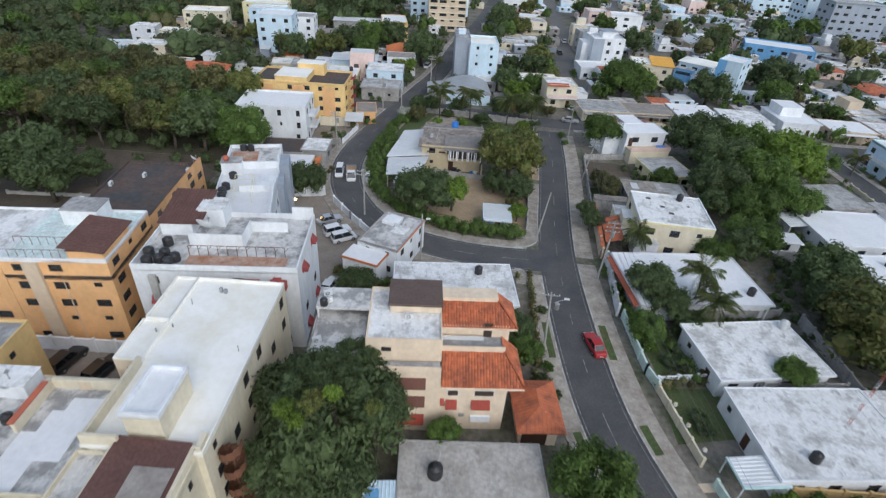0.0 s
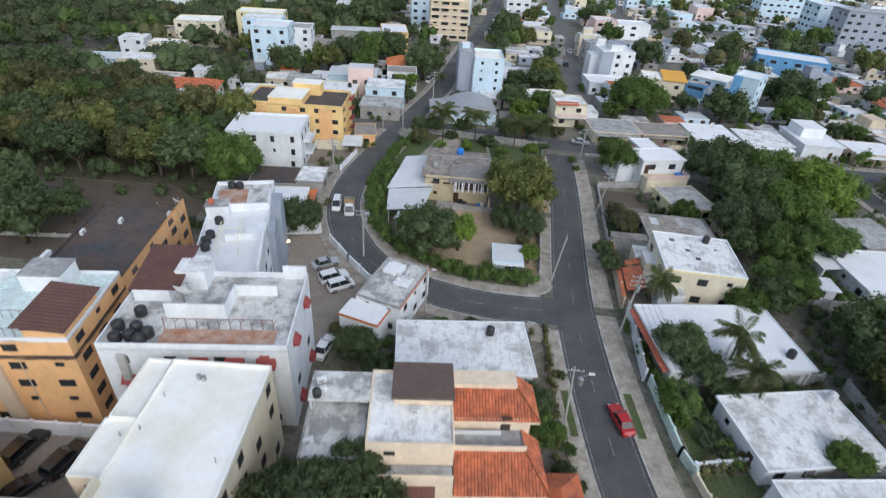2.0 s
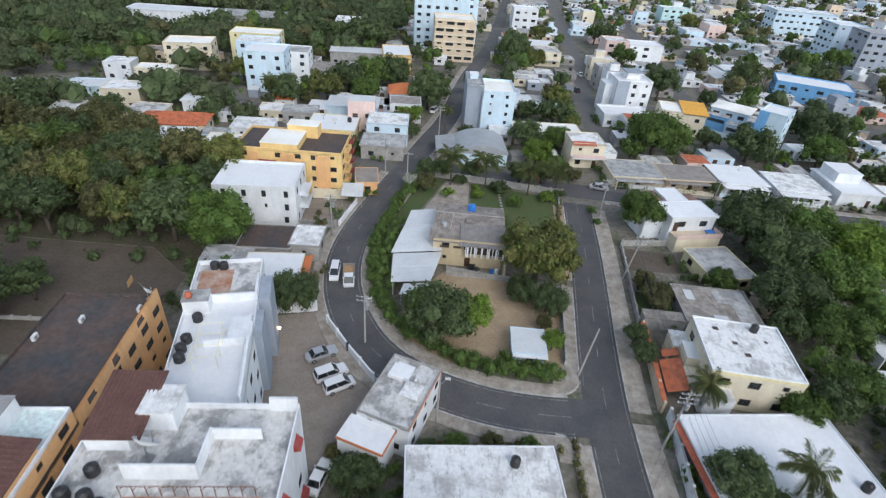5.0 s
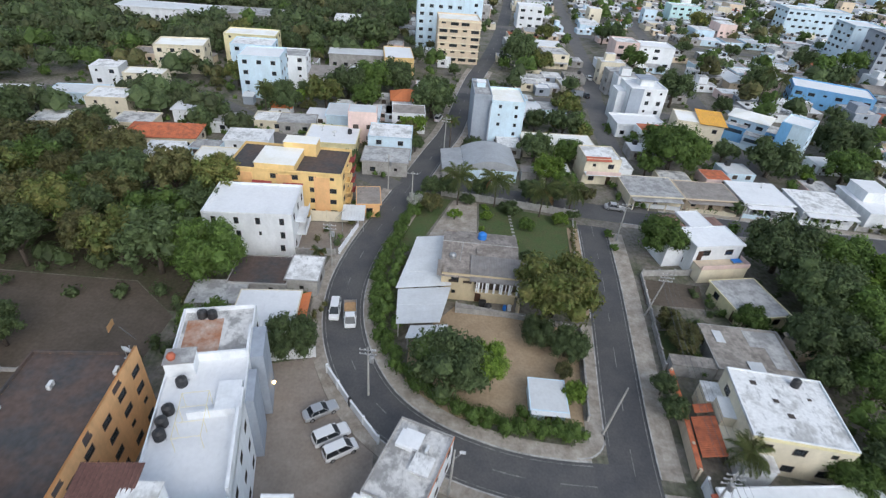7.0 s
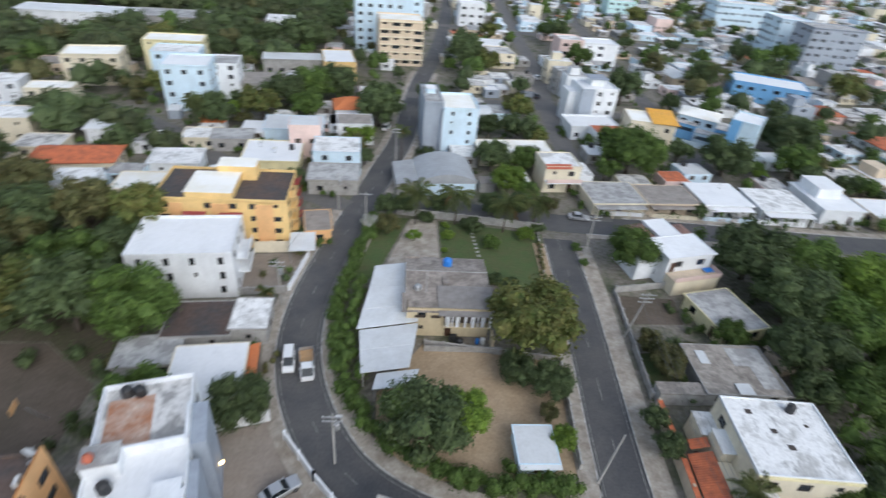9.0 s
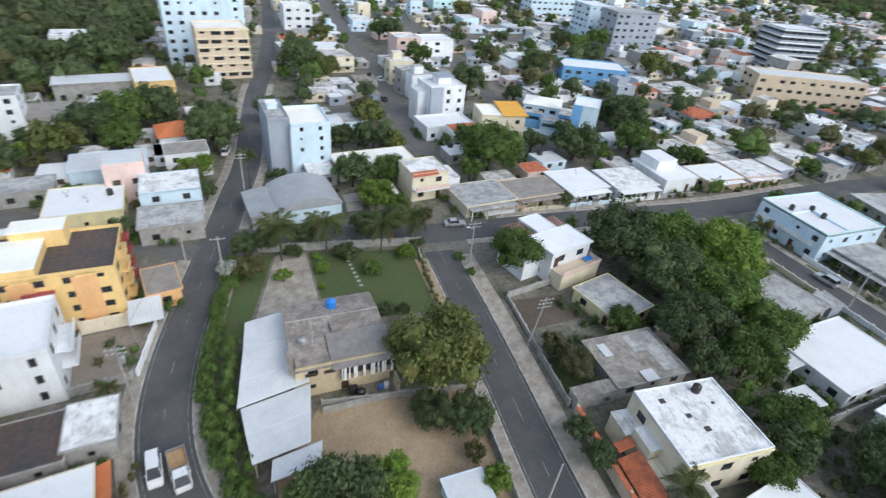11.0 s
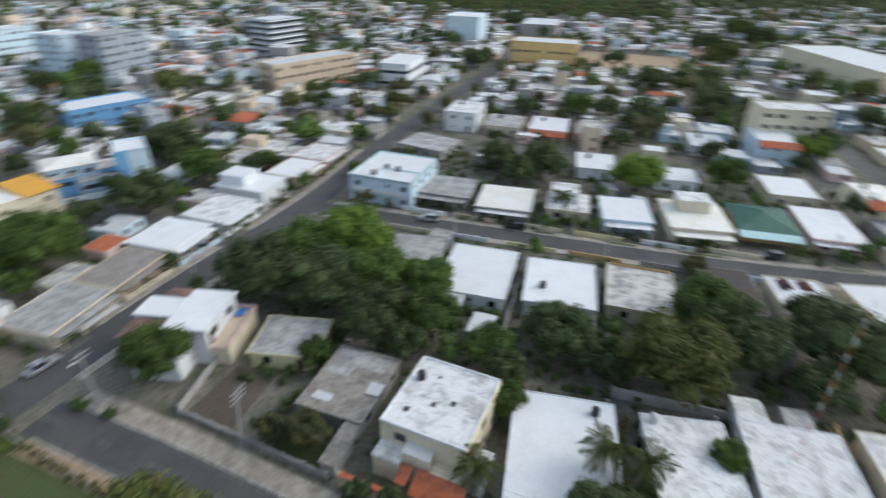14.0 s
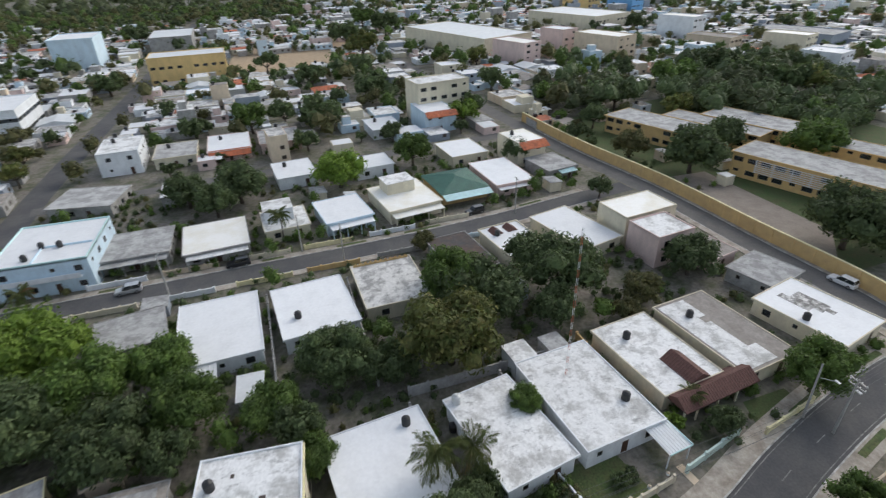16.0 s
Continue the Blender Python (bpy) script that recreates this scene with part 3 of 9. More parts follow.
def shell(parent, w, d, h, mat, storeys=1, wins="SEW", win=(1.3, 1.15), gap=3.4, frame_mat=None, skip=(), z0=0.0, door="S", offset=(0, 0), wall_name="wall", awn=0.0, seed=1):
    """Walls with window and door openings round a rectangle, each window a part of its own."""
    frame_mat = frame_mat or FRAME_D
    rg = random.Random(seed)
    s = Shape()
    base = part(wall_name, Shape().quad((0, 0, 0), (0, 0, 0.001), (0, 0.001, 0)), mat, parent)
    base.location = (offset[0], offset[1], 0)
    step = (h - z0) / storeys
    for side in "SENW":
        L, place = side_place(side, w, d)
        holes, put = [], []
        if side in wins:
            n = max(1, int((L - 0.8) / gap))
            for k in range(storeys):
                for i in range(n):
                    if rg.random() < 0.10:
                        continue
                    u = (i + 0.5) * L / n - L / 2 + rg.uniform(-0.15, 0.15)
                    ww, hh = (win if rg.random() < 0.78 else (win[0] * 0.55, win[1] * 0.6))
                    zz = z0 + k * step + 0.98 + (win[1] - hh)
                    if side == door and k == 0 and i == n // 2 and z0 == 0:
                        holes.append((u - 0.5, u + 0.5, 0.02, 2.1))
                        put.append(("door", u, 0.02))
                        continue
                    if zz + hh > z0 + (k + 1) * step - 0.1:
                        continue
                    holes.append((u - ww / 2, u + ww / 2, zz, zz + hh))
                    put.append(((ww, hh), u, zz))
        pierced_wall(s, L, h, 0.18, holes, place, z0)
        for what, u, z in put:
            if what == "door":
                ob = part("door", Shape().box(-0.48, 0.48, 0.04, 0.10, 0, 2.05).box(-0.36, 0.36, 0.02, 0.04, 0.15, 0.95).box(-0.36, 0.36, 0.02, 0.04, 1.1, 1.9), WOOD, parent, "dark wooden door")
            else:
                f, p = window_meshes(*what, frame_mat)
                ob = part("window", f, None, parent)
                part("pane", p, None, ob)
                if awn and rg.random() < awn:
                    a = Shape()
                    ww, hh = what
                    a.quad((-ww / 2 - 0.15, 0, hh + 0.25), (ww / 2 + 0.15, 0, hh + 0.25), (ww / 2 + 0.15, -0.65, hh * 0.45), (-ww / 2 - 0.15, -0.65, hh * 0.45))
                    a.quad((-ww / 2 - 0.15, 0, hh + 0.25), (-ww / 2 - 0.15, -0.65, hh * 0.45), (-ww / 2 - 0.15, 0, hh * 0.45))
                    a.quad((ww / 2 + 0.15, 0, hh + 0.25), (ww / 2 + 0.15, 0, hh * 0.45), (ww / 2 + 0.15, -0.65, hh * 0.45))
                    a.quad((-ww / 2 - 0.15, -0.65, hh * 0.45), (ww / 2 + 0.15, -0.65, hh * 0.45), (ww / 2 + 0.15, -0.62, hh * 0.45 - 0.14), (-ww / 2 - 0.15, -0.62, hh * 0.45 - 0.14))
                    part("awning", a, AWNING, ob, "dark red awning")
            ob.matrix_basis = Matrix.Translation((offset[0], offset[1], 0)) @ side_pose(side, w, d, u, z)
    old = base.data
    base.data = s.mesh(wall_name, mat)
    bpy.data.meshes.remove(old)
    return base


def flat_roof(parent, w, d, h, roof_mat, rim_mat, rim=0.35, over=0.0, offset=(0, 0), name="roof"):
    """A roof slab with a low rim all round."""
    x, y = offset
    a, b = w / 2 + over, d / 2 + over
    part(name, Shape().box(x - a + 0.16, x + a - 0.16, y - b + 0.16, y + b - 0.16, h - 0.18, h - 0.004), roof_mat, parent)
    s = Shape()
    for x0, x1, y0, y1 in ((-a, a, -b, -b + 0.16), (-a, a, b - 0.16, b), (-a, -a + 0.16, -b + 0.16, b - 0.16), (a - 0.16, a, -b + 0.16, b - 0.16)):
        s.box(x + x0, x + x1, y + y0, y + y1, h - 0.22, h + rim)
    part("parapet", s, rim_mat, parent)


def pitched_roof(parent, w, d, h, rise, mat, over=0.5, hip=True, offset=(0, 0), ribs=True, axis="x", name="roof"):
    """A hip or gable roof with a fascia and ribs down the slope."""
    x, y = offset
    a, b = w / 2 + over, d / 2 + over
    swap = axis == "y"
    if swap:
        a, b = b, a
    k = (b * 0.95 if hip else 0.0)
    k = min(k, a - 0.1)
    s = Shape()

    def P(u, v, z):
        return (x - v, y + u, z) if swap else (x + u, y + v, z)

    for u0, v0, u1, v1 in ((-a, -b, a, -b), (a, -b, a, b), (a, b, -a, b), (-a, b, -a, -b)):
        s.quad(P(u0, v0, h), P(u1, v1, h), P(u1, v1, h - 0.16), P(u0, v0, h - 0.16))
    s.quad(P(-a, -b, h - 0.16), P(a, -b, h - 0.16), P(a, b, h - 0.16), P(-a, b, h - 0.16))

    def folds(half):
        n = int(2 * half / 0.42) if ribs else 0
        out = [(-half, 0.0)]
        for i in range(n):
            m = -half + (i + 0.5) * 2 * half / n
            out += [(m - 0.08, 0.0), (m, 0.05), (m + 0.08, 0.0)]
        return out + [(half, 0.0)]

    def frac(u):
        return 1.0 if abs(u) <= a - k + 1e-6 else (a - abs(u)) / max(k, 0.01)

    us = folds(a)
    if hip:
        us = sorted(us + [(-a + k, 0.0), (a - k, 0.0)])
    for (ua, ea), (ub, eb) in zip(us, us[1:]):
        fa, fb = frac(ua), frac(ub)
        for sg in (-1, 1):
            s.quad(P(ua, sg * b, h + ea), P(ub, sg * b, h + eb), P(ub, sg * b * (1 - fb), h + rise * fb + eb), P(ua, sg * b * (1 - fa), h + rise * fa + ea))
    vs = sorted(folds(b) + [(0.0, 0.0)])
    for (va, ea), (vb, eb) in zip(vs, vs[1:]):
        fa, fb = (1 - abs(va) / b, 1 - abs(vb) / b)
        for sg in (-1, 1):
            if hip:
                s.quad(P(sg * a, va, h + ea), P(sg * a, vb, h + eb), P(sg * (a - k * fb), vb, h + rise * fb + eb), P(sg * (a - k * fa), va, h + rise * fa + ea))
            else:
                s.quad(P(sg * a, va, h), P(sg * a, vb, h), P(sg * a, vb, h + rise * fb), P(sg * a, va, h + rise * fa))
    return part(name, s, mat, parent)


def slope_roof(parent, x0, x1, y0, y1, z0, z1, mat, name="roof", along="y", ribs=0.5, t=0.1):
    """A sheet that climbs from z0 to z1, along y or x, with standing ribs."""
    s = Shape()
    if along == "y":
        z = lambda x, y: z0 + (z1 - z0) * (y - y0) / (y1 - y0)
    else:
        z = lambda x, y: z0 + (z1 - z0) * (x - x0) / (x1 - x0)
    c = [(x0, y0), (x1, y0), (x1, y1), (x0, y1)]
    s.quad(*[(x, y, z(x, y) - t) for x, y in reversed(c)])
    for (xa, ya), (xb, yb) in zip(c, c[1:] + c[:1]):
        s.quad((xa, ya, z(xa, ya) - t), (xb, yb, z(xb, yb) - t), (xb, yb, z(xb, yb)), (xa, ya, z(xa, ya)))
    a, b = (x0, x1) if along == "y" else (y0, y1)
    n = max(1, int((b - a) / ribs)) if ribs else 0
    us = [(a, 0.0)]
    for i in range(n):                              # one folded sheet
        m = a + (i + 0.5) * (b - a) / n
        us += [(m - 0.08, 0.0), (m, 0.06), (m + 0.08, 0.0)]
    us.append((b, 0.0))
    for (ua, ha), (ub, hb) in zip(us, us[1:]):
        if along == "y":
            s.quad((ua, y0, z0 + ha), (ub, y0, z0 + hb), (ub, y1, z1 + hb), (ua, y1, z1 + ha))
        else:
            s.quad((x0, ua, z0 + ha), (x1, ua, z1 + ha), (x1, ub, z1 + hb), (x0, ub, z0 + hb))
    return part(name, s, mat, parent)


# ---- roof things ----
def tank_profile(r, h):
    out = [(r * 0.97, 0.0)]
    for i in range(6):
        z = h * 0.8 * (i + 0.5) / 6
        out += [(r, z - h * 0.05), (r, z + h * 0.02), (r * 0.95, z + h * 0.045)]
    out += [(r * 0.98, h * 0.80), (r * 0.8, h * 0.90), (r * 0.35, h * 0.95), (r * 0.34, h * 1.0), (r * 0.1, h * 1.02)]
    return out


TANK_PROTO = {}


def water_tank(x, y, z, r=0.55, h=1.25, mat=None, label="black ribbed plastic water tank on a flat roof"):
    mat = mat or TANK_BLACK
    key = (r, h, mat.name)
    if key not in TANK_PROTO:
        ob = thing("water_tank", label, "water tank", pose(x, y, z), "roof water tanks")
        part("body", Shape().lathe(tank_profile(r, h), 18), mat, ob, smooth=True)
        part("lid", Shape().lathe([(r * 0.36, h * 0.985), (r * 0.36, h * 1.04), (r * 0.1, h * 1.06)], 14), mat, ob)
        part("pipe", Shape().tube((r * 0.98, 0, 0.15), (r + 0.25, 0, 0.15), 0.03, 0.03, 6).tube((r + 0.25, 0, 0.15), (r + 0.25, 0, 0.02), 0.03, 0.03, 6), METAL, ob)
        TANK_PROTO[key] = ob
        return ob
    return copy_thing(TANK_PROTO[key], pose(x, y, z, 0, 0, (x * 37 + y * 17) % 360))


AC_PROTO = []


def air_conditioner(x, y, z, rz=0):
    if not AC_PROTO:
        ob = thing("air_conditioner", "white outdoor air conditioner unit with a round fan grille", "air conditioner", pose(x, y, z, 0, 0, rz), "air conditioners")
        part("casing", Shape().box(-0.45, 0.45, -0.18, 0.18, 0.06, 0.66), WHITE_PLASTIC, ob)
        g = Shape()
        for r in (0.24, 0.17, 0.10):
            for i in range(16):
                a, b = 2 * math.pi * i / 16, 2 * math.pi * (i + 1) / 16
                g.quad((r * math.cos(a) - 0.1, -0.19, 0.36 + r * math.sin(a)), (r * math.cos(b) - 0.1, -0.19, 0.36 + r * math.sin(b)), ((r - 0.03) * math.cos(b) - 0.1, -0.19, 0.36 + (r - 0.03) * math.sin(b)), ((r - 0.03) * math.cos(a) - 0.1, -0.19, 0.36 + (r - 0.03) * math.sin(a)))
        part("fan_grille", g, TANK_BLACK, ob)
        for u in (-0.35, 0.3):
            part("foot", Shape().box(u, u + 0.06, -0.2, 0.2, 0, 0.06), METAL, ob)
        AC_PROTO.append(ob)
        return ob
    return copy_thing(AC_PROTO[0], pose(x, y, z, 0, 0, rz))


DISH_PROTO = []


def satellite_dish(x, y, z, r=0.55, rz=0):
    if not DISH_PROTO:
        ob = thing("satellite_dish", "pale grey satellite dish on a short mast", "satellite dish", pose(x, y, z, 0, 0, rz), "satellite dishes")
        part("mast", Shape().tube((0, 0, 0), (0, 0, 0.7), 0.035, 0.035, 8).box(-0.2, 0.2, -0.2, 0.2, 0, 0.03), METAL, ob)
        d = Shape().lathe([(0.55 * k / 6, 0.22 * (k / 6) ** 2) for k in range(6, 0, -1)], 18)
        d = part("dish", d, WHITE_PLASTIC, ob, smooth=True)
        d.matrix_basis = pose(0, -0.05, 0.75, 50, 0, 0)
        a = part("feed_arm", Shape().tube((0, -0.5, 0.06), (0, 0, 0.5), 0.02, 0.02, 6).box(-0.05, 0.05, -0.05, 0.05, 0.46, 0.58), METAL, ob)
        a.matrix_basis = pose(0, -0.05, 0.75, 50, 0, 0)
        DISH_PROTO.append(ob)
        o = ob
    else:
        o = copy_thing(DISH_PROTO[0], pose(x, y, z, 0, 0, rz))
    o.scale = (r / 0.55,) * 3
    return o


def local(cx, cy, ang, u, v):
    c, s = math.cos(radians(ang)), math.sin(radians(ang))
    return cx + c * u - s * v, cy + s * u + c * v


HOUSE_SEED = [10]
YARD = []           # single-storey houses, whose walls stand in greenery


def house(cx, cy, w, d, ang, h, wall, roof, label, storeys=1, wins="SEW", rim=0.3, rim_mat=None, tanks=(), acs=(), dishes=(), porch=None, gap=3.4, win=(1.3, 1.15), frame_mat=None, name="house", over=0.0, group="", awn=0.0, door="W"):
    """A flat-roofed masonry house; porch: (side, depth, height, material)."""
    HOUSE_SEED[0] += 1
    ob = thing(name, label, name.replace("_", " "), pose(cx, cy, 0, 0, 0, ang), group)
    shell(ob, w, d, h, wall, storeys, wins, win, gap, frame_mat, door=door, awn=awn, seed=HOUSE_SEED[0])
    if storeys == 1 and over == 0:
        over = 0.35
    flat_roof(ob, w, d, h, roof, rim_mat or wall, rim, over)
    if storeys == 1:
        YARD.append((cx, cy, w, d, ang))
    if porch:
        side, dep, ph, pm = porch
        L, place = side_place(side, w, d)
        s = Shape()
        a = [place(-L / 2 + 0.3, 0, 0), place(L / 2 - 0.3, -dep, 0)]
        x0, x1 = sorted((a[0][0], a[1][0]))
        y0, y1 = sorted((a[0][1], a[1][1]))
        part("porch_roof", s.box(x0, x1, y0, y1, ph - 0.15, ph), pm, ob)
        for i in range(4):
            u = -L / 2 + 0.5 + (L - 1.0) * i / 3
            p = place(u, -dep + 0.2, 0)
            part("post", Shape().box(p[0] - 0.1, p[0] + 0.1, p[1] - 0.1, p[1] + 0.1, 0, ph - 0.15), wall, ob)
    for u, v in tanks:
        x, y = local(cx, cy, ang, u, v)
        water_tank(x, y, h)
    for u, v in acs:
        x, y = local(cx, cy, ang, u, v)
        air_conditioner(x, y, h, ang + 90 * (int(x) % 4))
    for u, v in dishes:
        x, y = local(cx, cy, ang, u, v)
        satellite_dish(x, y, h, 0.6, 200)
    for i in range(-1, 2):
        for j in range(-1, 2):
            x, y = local(cx, cy, ang, i * w / 3, j * d / 3)
            take(x, y, max(w, d) / 5)
    return ob


def block(parent, x0, x1, y0, y1, z0, z1, wall, roof, name="upper_room", rim=0.15):
    """A roof-top room or step, as parts of its house."""
    part(name, Shape().box(x0, x1, y0, y1, z0, z1, False), wall, parent)
    part("roof", Shape().box(x0 - 0.1, x1 + 0.1, y0 - 0.1, y1 + 0.1, z1 + 0.004, z1 + 0.1), roof, parent)


# ---- houses east of the main street ----
h = house(39.7, 86.8, 19.1, 12.2, 8, 3.1, W_WHITE, ROOF_WHITE, "long single-storey house with a freshly painted white flat roof", tanks=[(7.6, -3.9)], rim=0.12, wins="SWE")
slope_roof(h, -10.5, -9.6, -6.0, 6.0, 2.5, 2.8, W_RED, "porch_roof", "x", 0.6)
h = house(40.3, 101.9, 12.0, 10.8, -4, 6.5, W_CREAM, ROOF_WORN, "two-storey cream house with a stained white flat roof", 2, "SWE", 0.2, W_WHITE, tanks=[(2.2, 3.9)], win=(1.5, 1.2))
block(h, -8.4, -5.8, 1.8, 5.2, 0, 3.4, W_CREAM, ROOF_WORN, "wing")
block(h, -7.6, -5.8, -1.6, 1.7, 0, 4.6, W_CREAM, ROOF_METAL, "porch_room")
block(h, -6.2, -2.6, -7.6, -5.3, 0, 3.4, W_WHITE, ROOF_WORN, "stair_tower")
slope_roof(h, -10.6, -7.9, -6.4, -0.4, 2.3, 3.3, TILE, "awning_roof", "x", 0.3)
slope_roof(h, -10.0, -7.9, 0.2, 1.6, 2.5, 3.3, TILE, "awning_roof", "x", 0.3)
part("terrace", Shape().box(-7.85, -6.05, -6.6, -1.7, 2.9, 3.1), W_CREAM, h)
for u, v, du, dv in ((-3.6, 3.0, 0.8, 0.7), (-1.6, 0.4, 0.7, 0.6), (-0.6, -1.8, 0.8, 0.7), (3.0, 1.6, 0.5, 0.4)):
    part("roof_hole", Shape().box(u, u + du, v, v + dv, 6.5, 6.53), FRAME_D, h, "dark roof opening")
part("eave_band", Shape().box(-5.9, 5.9, -5.62, -5.42, 6.2, 6.5), W_PALEYEL, h, "yellow eave band")
house(43.6, 72.3, 14.4, 9.2, 11, 3.1, W_WHITE, ROOF_WORN, "single-storey house with a grey-stained white flat roof", rim=0.1, over=0.4, wins="SW")
water_tank(49.2, 77.0, 3.12, 0.6, 1.3, WHITE_PLASTIC, "white ball-shaped water tank on a flat roof")
water_tank(47.6, 78.0, 0, 0.55, 1.3)
h = house(46.0, 60.2, 16.2, 11.4, 7, 3.1, W_WHITE, ROOF_WORN, "wide single-storey white house with a stained white flat roof", rim=0.12, over=0.2, wins="SW", tanks=[(-3.5, -3.6)])
block(h, 8.5, 12.4, 2.0, 5.6, 0, 2.95, W_WHITE, ROOF_WORN, "rear_room")
block(h, 8.5, 12.0, -3.6, -0.4, 0, 2.7, W_CONC, ROOF_GREY, "outhouse")
h = house(49.9, 47.0, 14.4, 9.8, 8, 3.0, W_CREAM, ROOF_WORN, "single-storey house with a grey-white roof and brown tiled porch", rim=0.1, tanks=[(3.8, 1.6)], wins="SW")
pitched_roof(h, 3.2, 12.6, 2.6, 1.1, ROOF_BROWN, 0.3, False, (-8.7, -2.0), True, "y", "porch_roof")
pitched_roof(h, 5.0, 3.0, 3.1, 1.1, ROOF_BROWN, 0.3, False, (-4.6, -1.2), True, "x", "dormer_roof")
part("dormer", Shape().box(-7.0, -2.2, -2.6, 0.2, 3.0, 3.12), W_CREAM, h)
for y in (-5.2, -1.6, 2.0, 4.4):
    part("post", Shape().box(-10.3, -10.1, y, y + 0.2, 0, 2.75), W_CREAM, h)
h = house(50.8, 34.4, 16.6, 10.1, 8, 3, W_CREAM, ROOF_OLD, "single-storey house with a half white, half bare concrete roof", rim=0.1, tanks=[(4.3, 2.0)], wins="SW")
s = Shape().box(-8.0, 8.0, 1.0, 4.8, 3.0, 3.05).box(-8.0, -4.5, -1.6, 1.0, 3.0, 3.05).box(-4.5, 2.0, 0.0, 1.0, 3.0, 3.045).box(3.4, 8.0, -0.5, 1.0, 3.0, 3.045)
part("painted_half", s, ROOF_WORN, h, "white-painted half of the bare roof")
h = house(50.0, 17.0, 13.8, 10.7, 14, 3, W_CREAM, ROOF_WHITE, "low house with a white flat roof and damp black patches", rim=0.14, tanks=[(-0.5, 4.0)], wins="SWN")
s = Shape().box(-1.0, 4.2, -2.4, 0.2, 3.0, 3.04).box(0.4, 5.4, 0.2, 1.6, 3.0, 3.04).box(-2.2, -1.0, -1.6, -0.6, 3.0, 3.04)
part("damp_patch", s, surface("damp_roof_film", (0.09, 0.09, 0.09), 0.6, (0.6, 0.6, 0.6), 0.42, 1.2, 0.08, 0.2), h, "black damp patch on the white roof")
house(47.7, 128.8, 8.4, 9.6, 14, 2.9, W_PALEYEL, ROOF_GREY, "small pale yellow house with a bare grey roof", rim=0.08, wins="SW")
h = house(42.6, 116.0, 11.8, 9.0, 0, 2.7, W_CONC, ROOF_RUBBLE, "low unpainted house with a rough brown-grey patched roof", rim=0.06, wins="SW")
part("grey_screed", Shape().box(0.4, 5.6, 0.6, 4.2, 2.7, 2.74).box(2.6, 5.4, -3.6, 0.6, 2.7, 2.735), ROOF_GREY, h, "newer grey screed on the rough roof")
part("roof_sheet", Shape().box(-1.6, 0.6, -4.9, -2.9, 2.9, 2.96), ROOF_METAL, h, "loose pale metal sheet")
part("roof_sheet", Shape().box(-4.6, -3.2, 0.8, 3.4, 2.76, 2.82), ROOF_METAL, h, "loose pale metal sheet")
block(h, -12.6, -6.1, -4.6, -2.6, 0, 2.3, W_CONC, ROOF_RUBBLE, "porch_slab")
h = thing("house", "two-storey white house with clay-coloured hip roofs and a tan terrace", "house", pose(43.6, 141.6, 0, 0, 0, 14))
shell(h, 9.6, 6.2, 6.3, W_WHITE, 2, "SEW", (1.6, 1.2), 3.0, seed=61, door="S", offset=(1.2, 0.4))
flat_roof(h, 9.6, 6.2, 6.3, ROOF_WHITE, W_WHITE, 0.12, 0.3, offset=(1.2, 0.4))
shell(h, 4.4, 6.0, 6.2, W_WHITE, 2, "EN", (1.3, 1.1), 2.8, seed=62, door="", offset=(1.4, 6.52))
flat_roof(h, 4.4, 6.0, 6.2, ROOF_WHITE, W_WHITE, 0.1, 0.25, offset=(1.4, 6.52), name="rear_roof")
ROOF_CLAY = surface("faded_clay_tile", (0.27, 0.165, 0.135), 0.85, (0.20, 0.12, 0.10), 0.45, 1.6, 0.15, 0.15, 0.25, 0.3)
for u, v, w, d in ((-5.2, 3.4, 4.6, 7.0), (-3.0, 7.4, 4.0, 4.4), (5.2, 5.8, 3.8, 5.0)):
    part("wing_wall", Shape().box(u - w / 2, u + w / 2, v - d / 2, v + d / 2, 0, 5.3), W_WHITE, h)
    pitched_roof(h, w, d, 5.4, 1.0, ROOF_CLAY, 0.35, True, (u, v), True, "y", "clay_roof")
part("terrace_floor", Shape().box(-3.4, 6.4, -5.6, -2.75, 3.0, 3.16), W_TAN, h, "tan tiled terrace floor")
part("terrace_wall", Shape().box(-3.3, 6.3, -5.5, -2.8, 0, 2.98), W_CREAM, h)
part("terrace_rail", Shape().box(-3.4, 6.4, -5.62, -5.5, 3.16, 3.95).box(6.3, 6.42, -5.5, -2.8, 3.16, 3.95), W_PINK, h)
part("blue_tarpaulin", Shape().box(3.9, 5.8, -4.4, -3.2, 3.5, 3.56), TANK_BLUE, h, "blue tarpaulin over boxes")
part("boxes", Shape().box(4.0, 5.6, -4.3, -3.3, 3.16, 3.5), W_CONC, h)
part("side_door", Shape().box(-2.9, -1.9, -2.78, -2.70, 3.2, 5.2), WOOD, h, "brown wooden door")
take(43.6, 141.6, 7), take(44, 148, 5)
house(61.3, 102.8, 4.7, 3.0, 0, 2.6, W_WHITE, ROOF_METAL, "small white shed with a metal roof under the trees", rim=0.02, wins="S", name="shed")
house(52.8, 119.5, 4, 3.6, 20, 2.8, W_TAN, ROOF_OLD, "small brick outhouse half hidden by trees", rim=0.02, wins="S", name="shed")

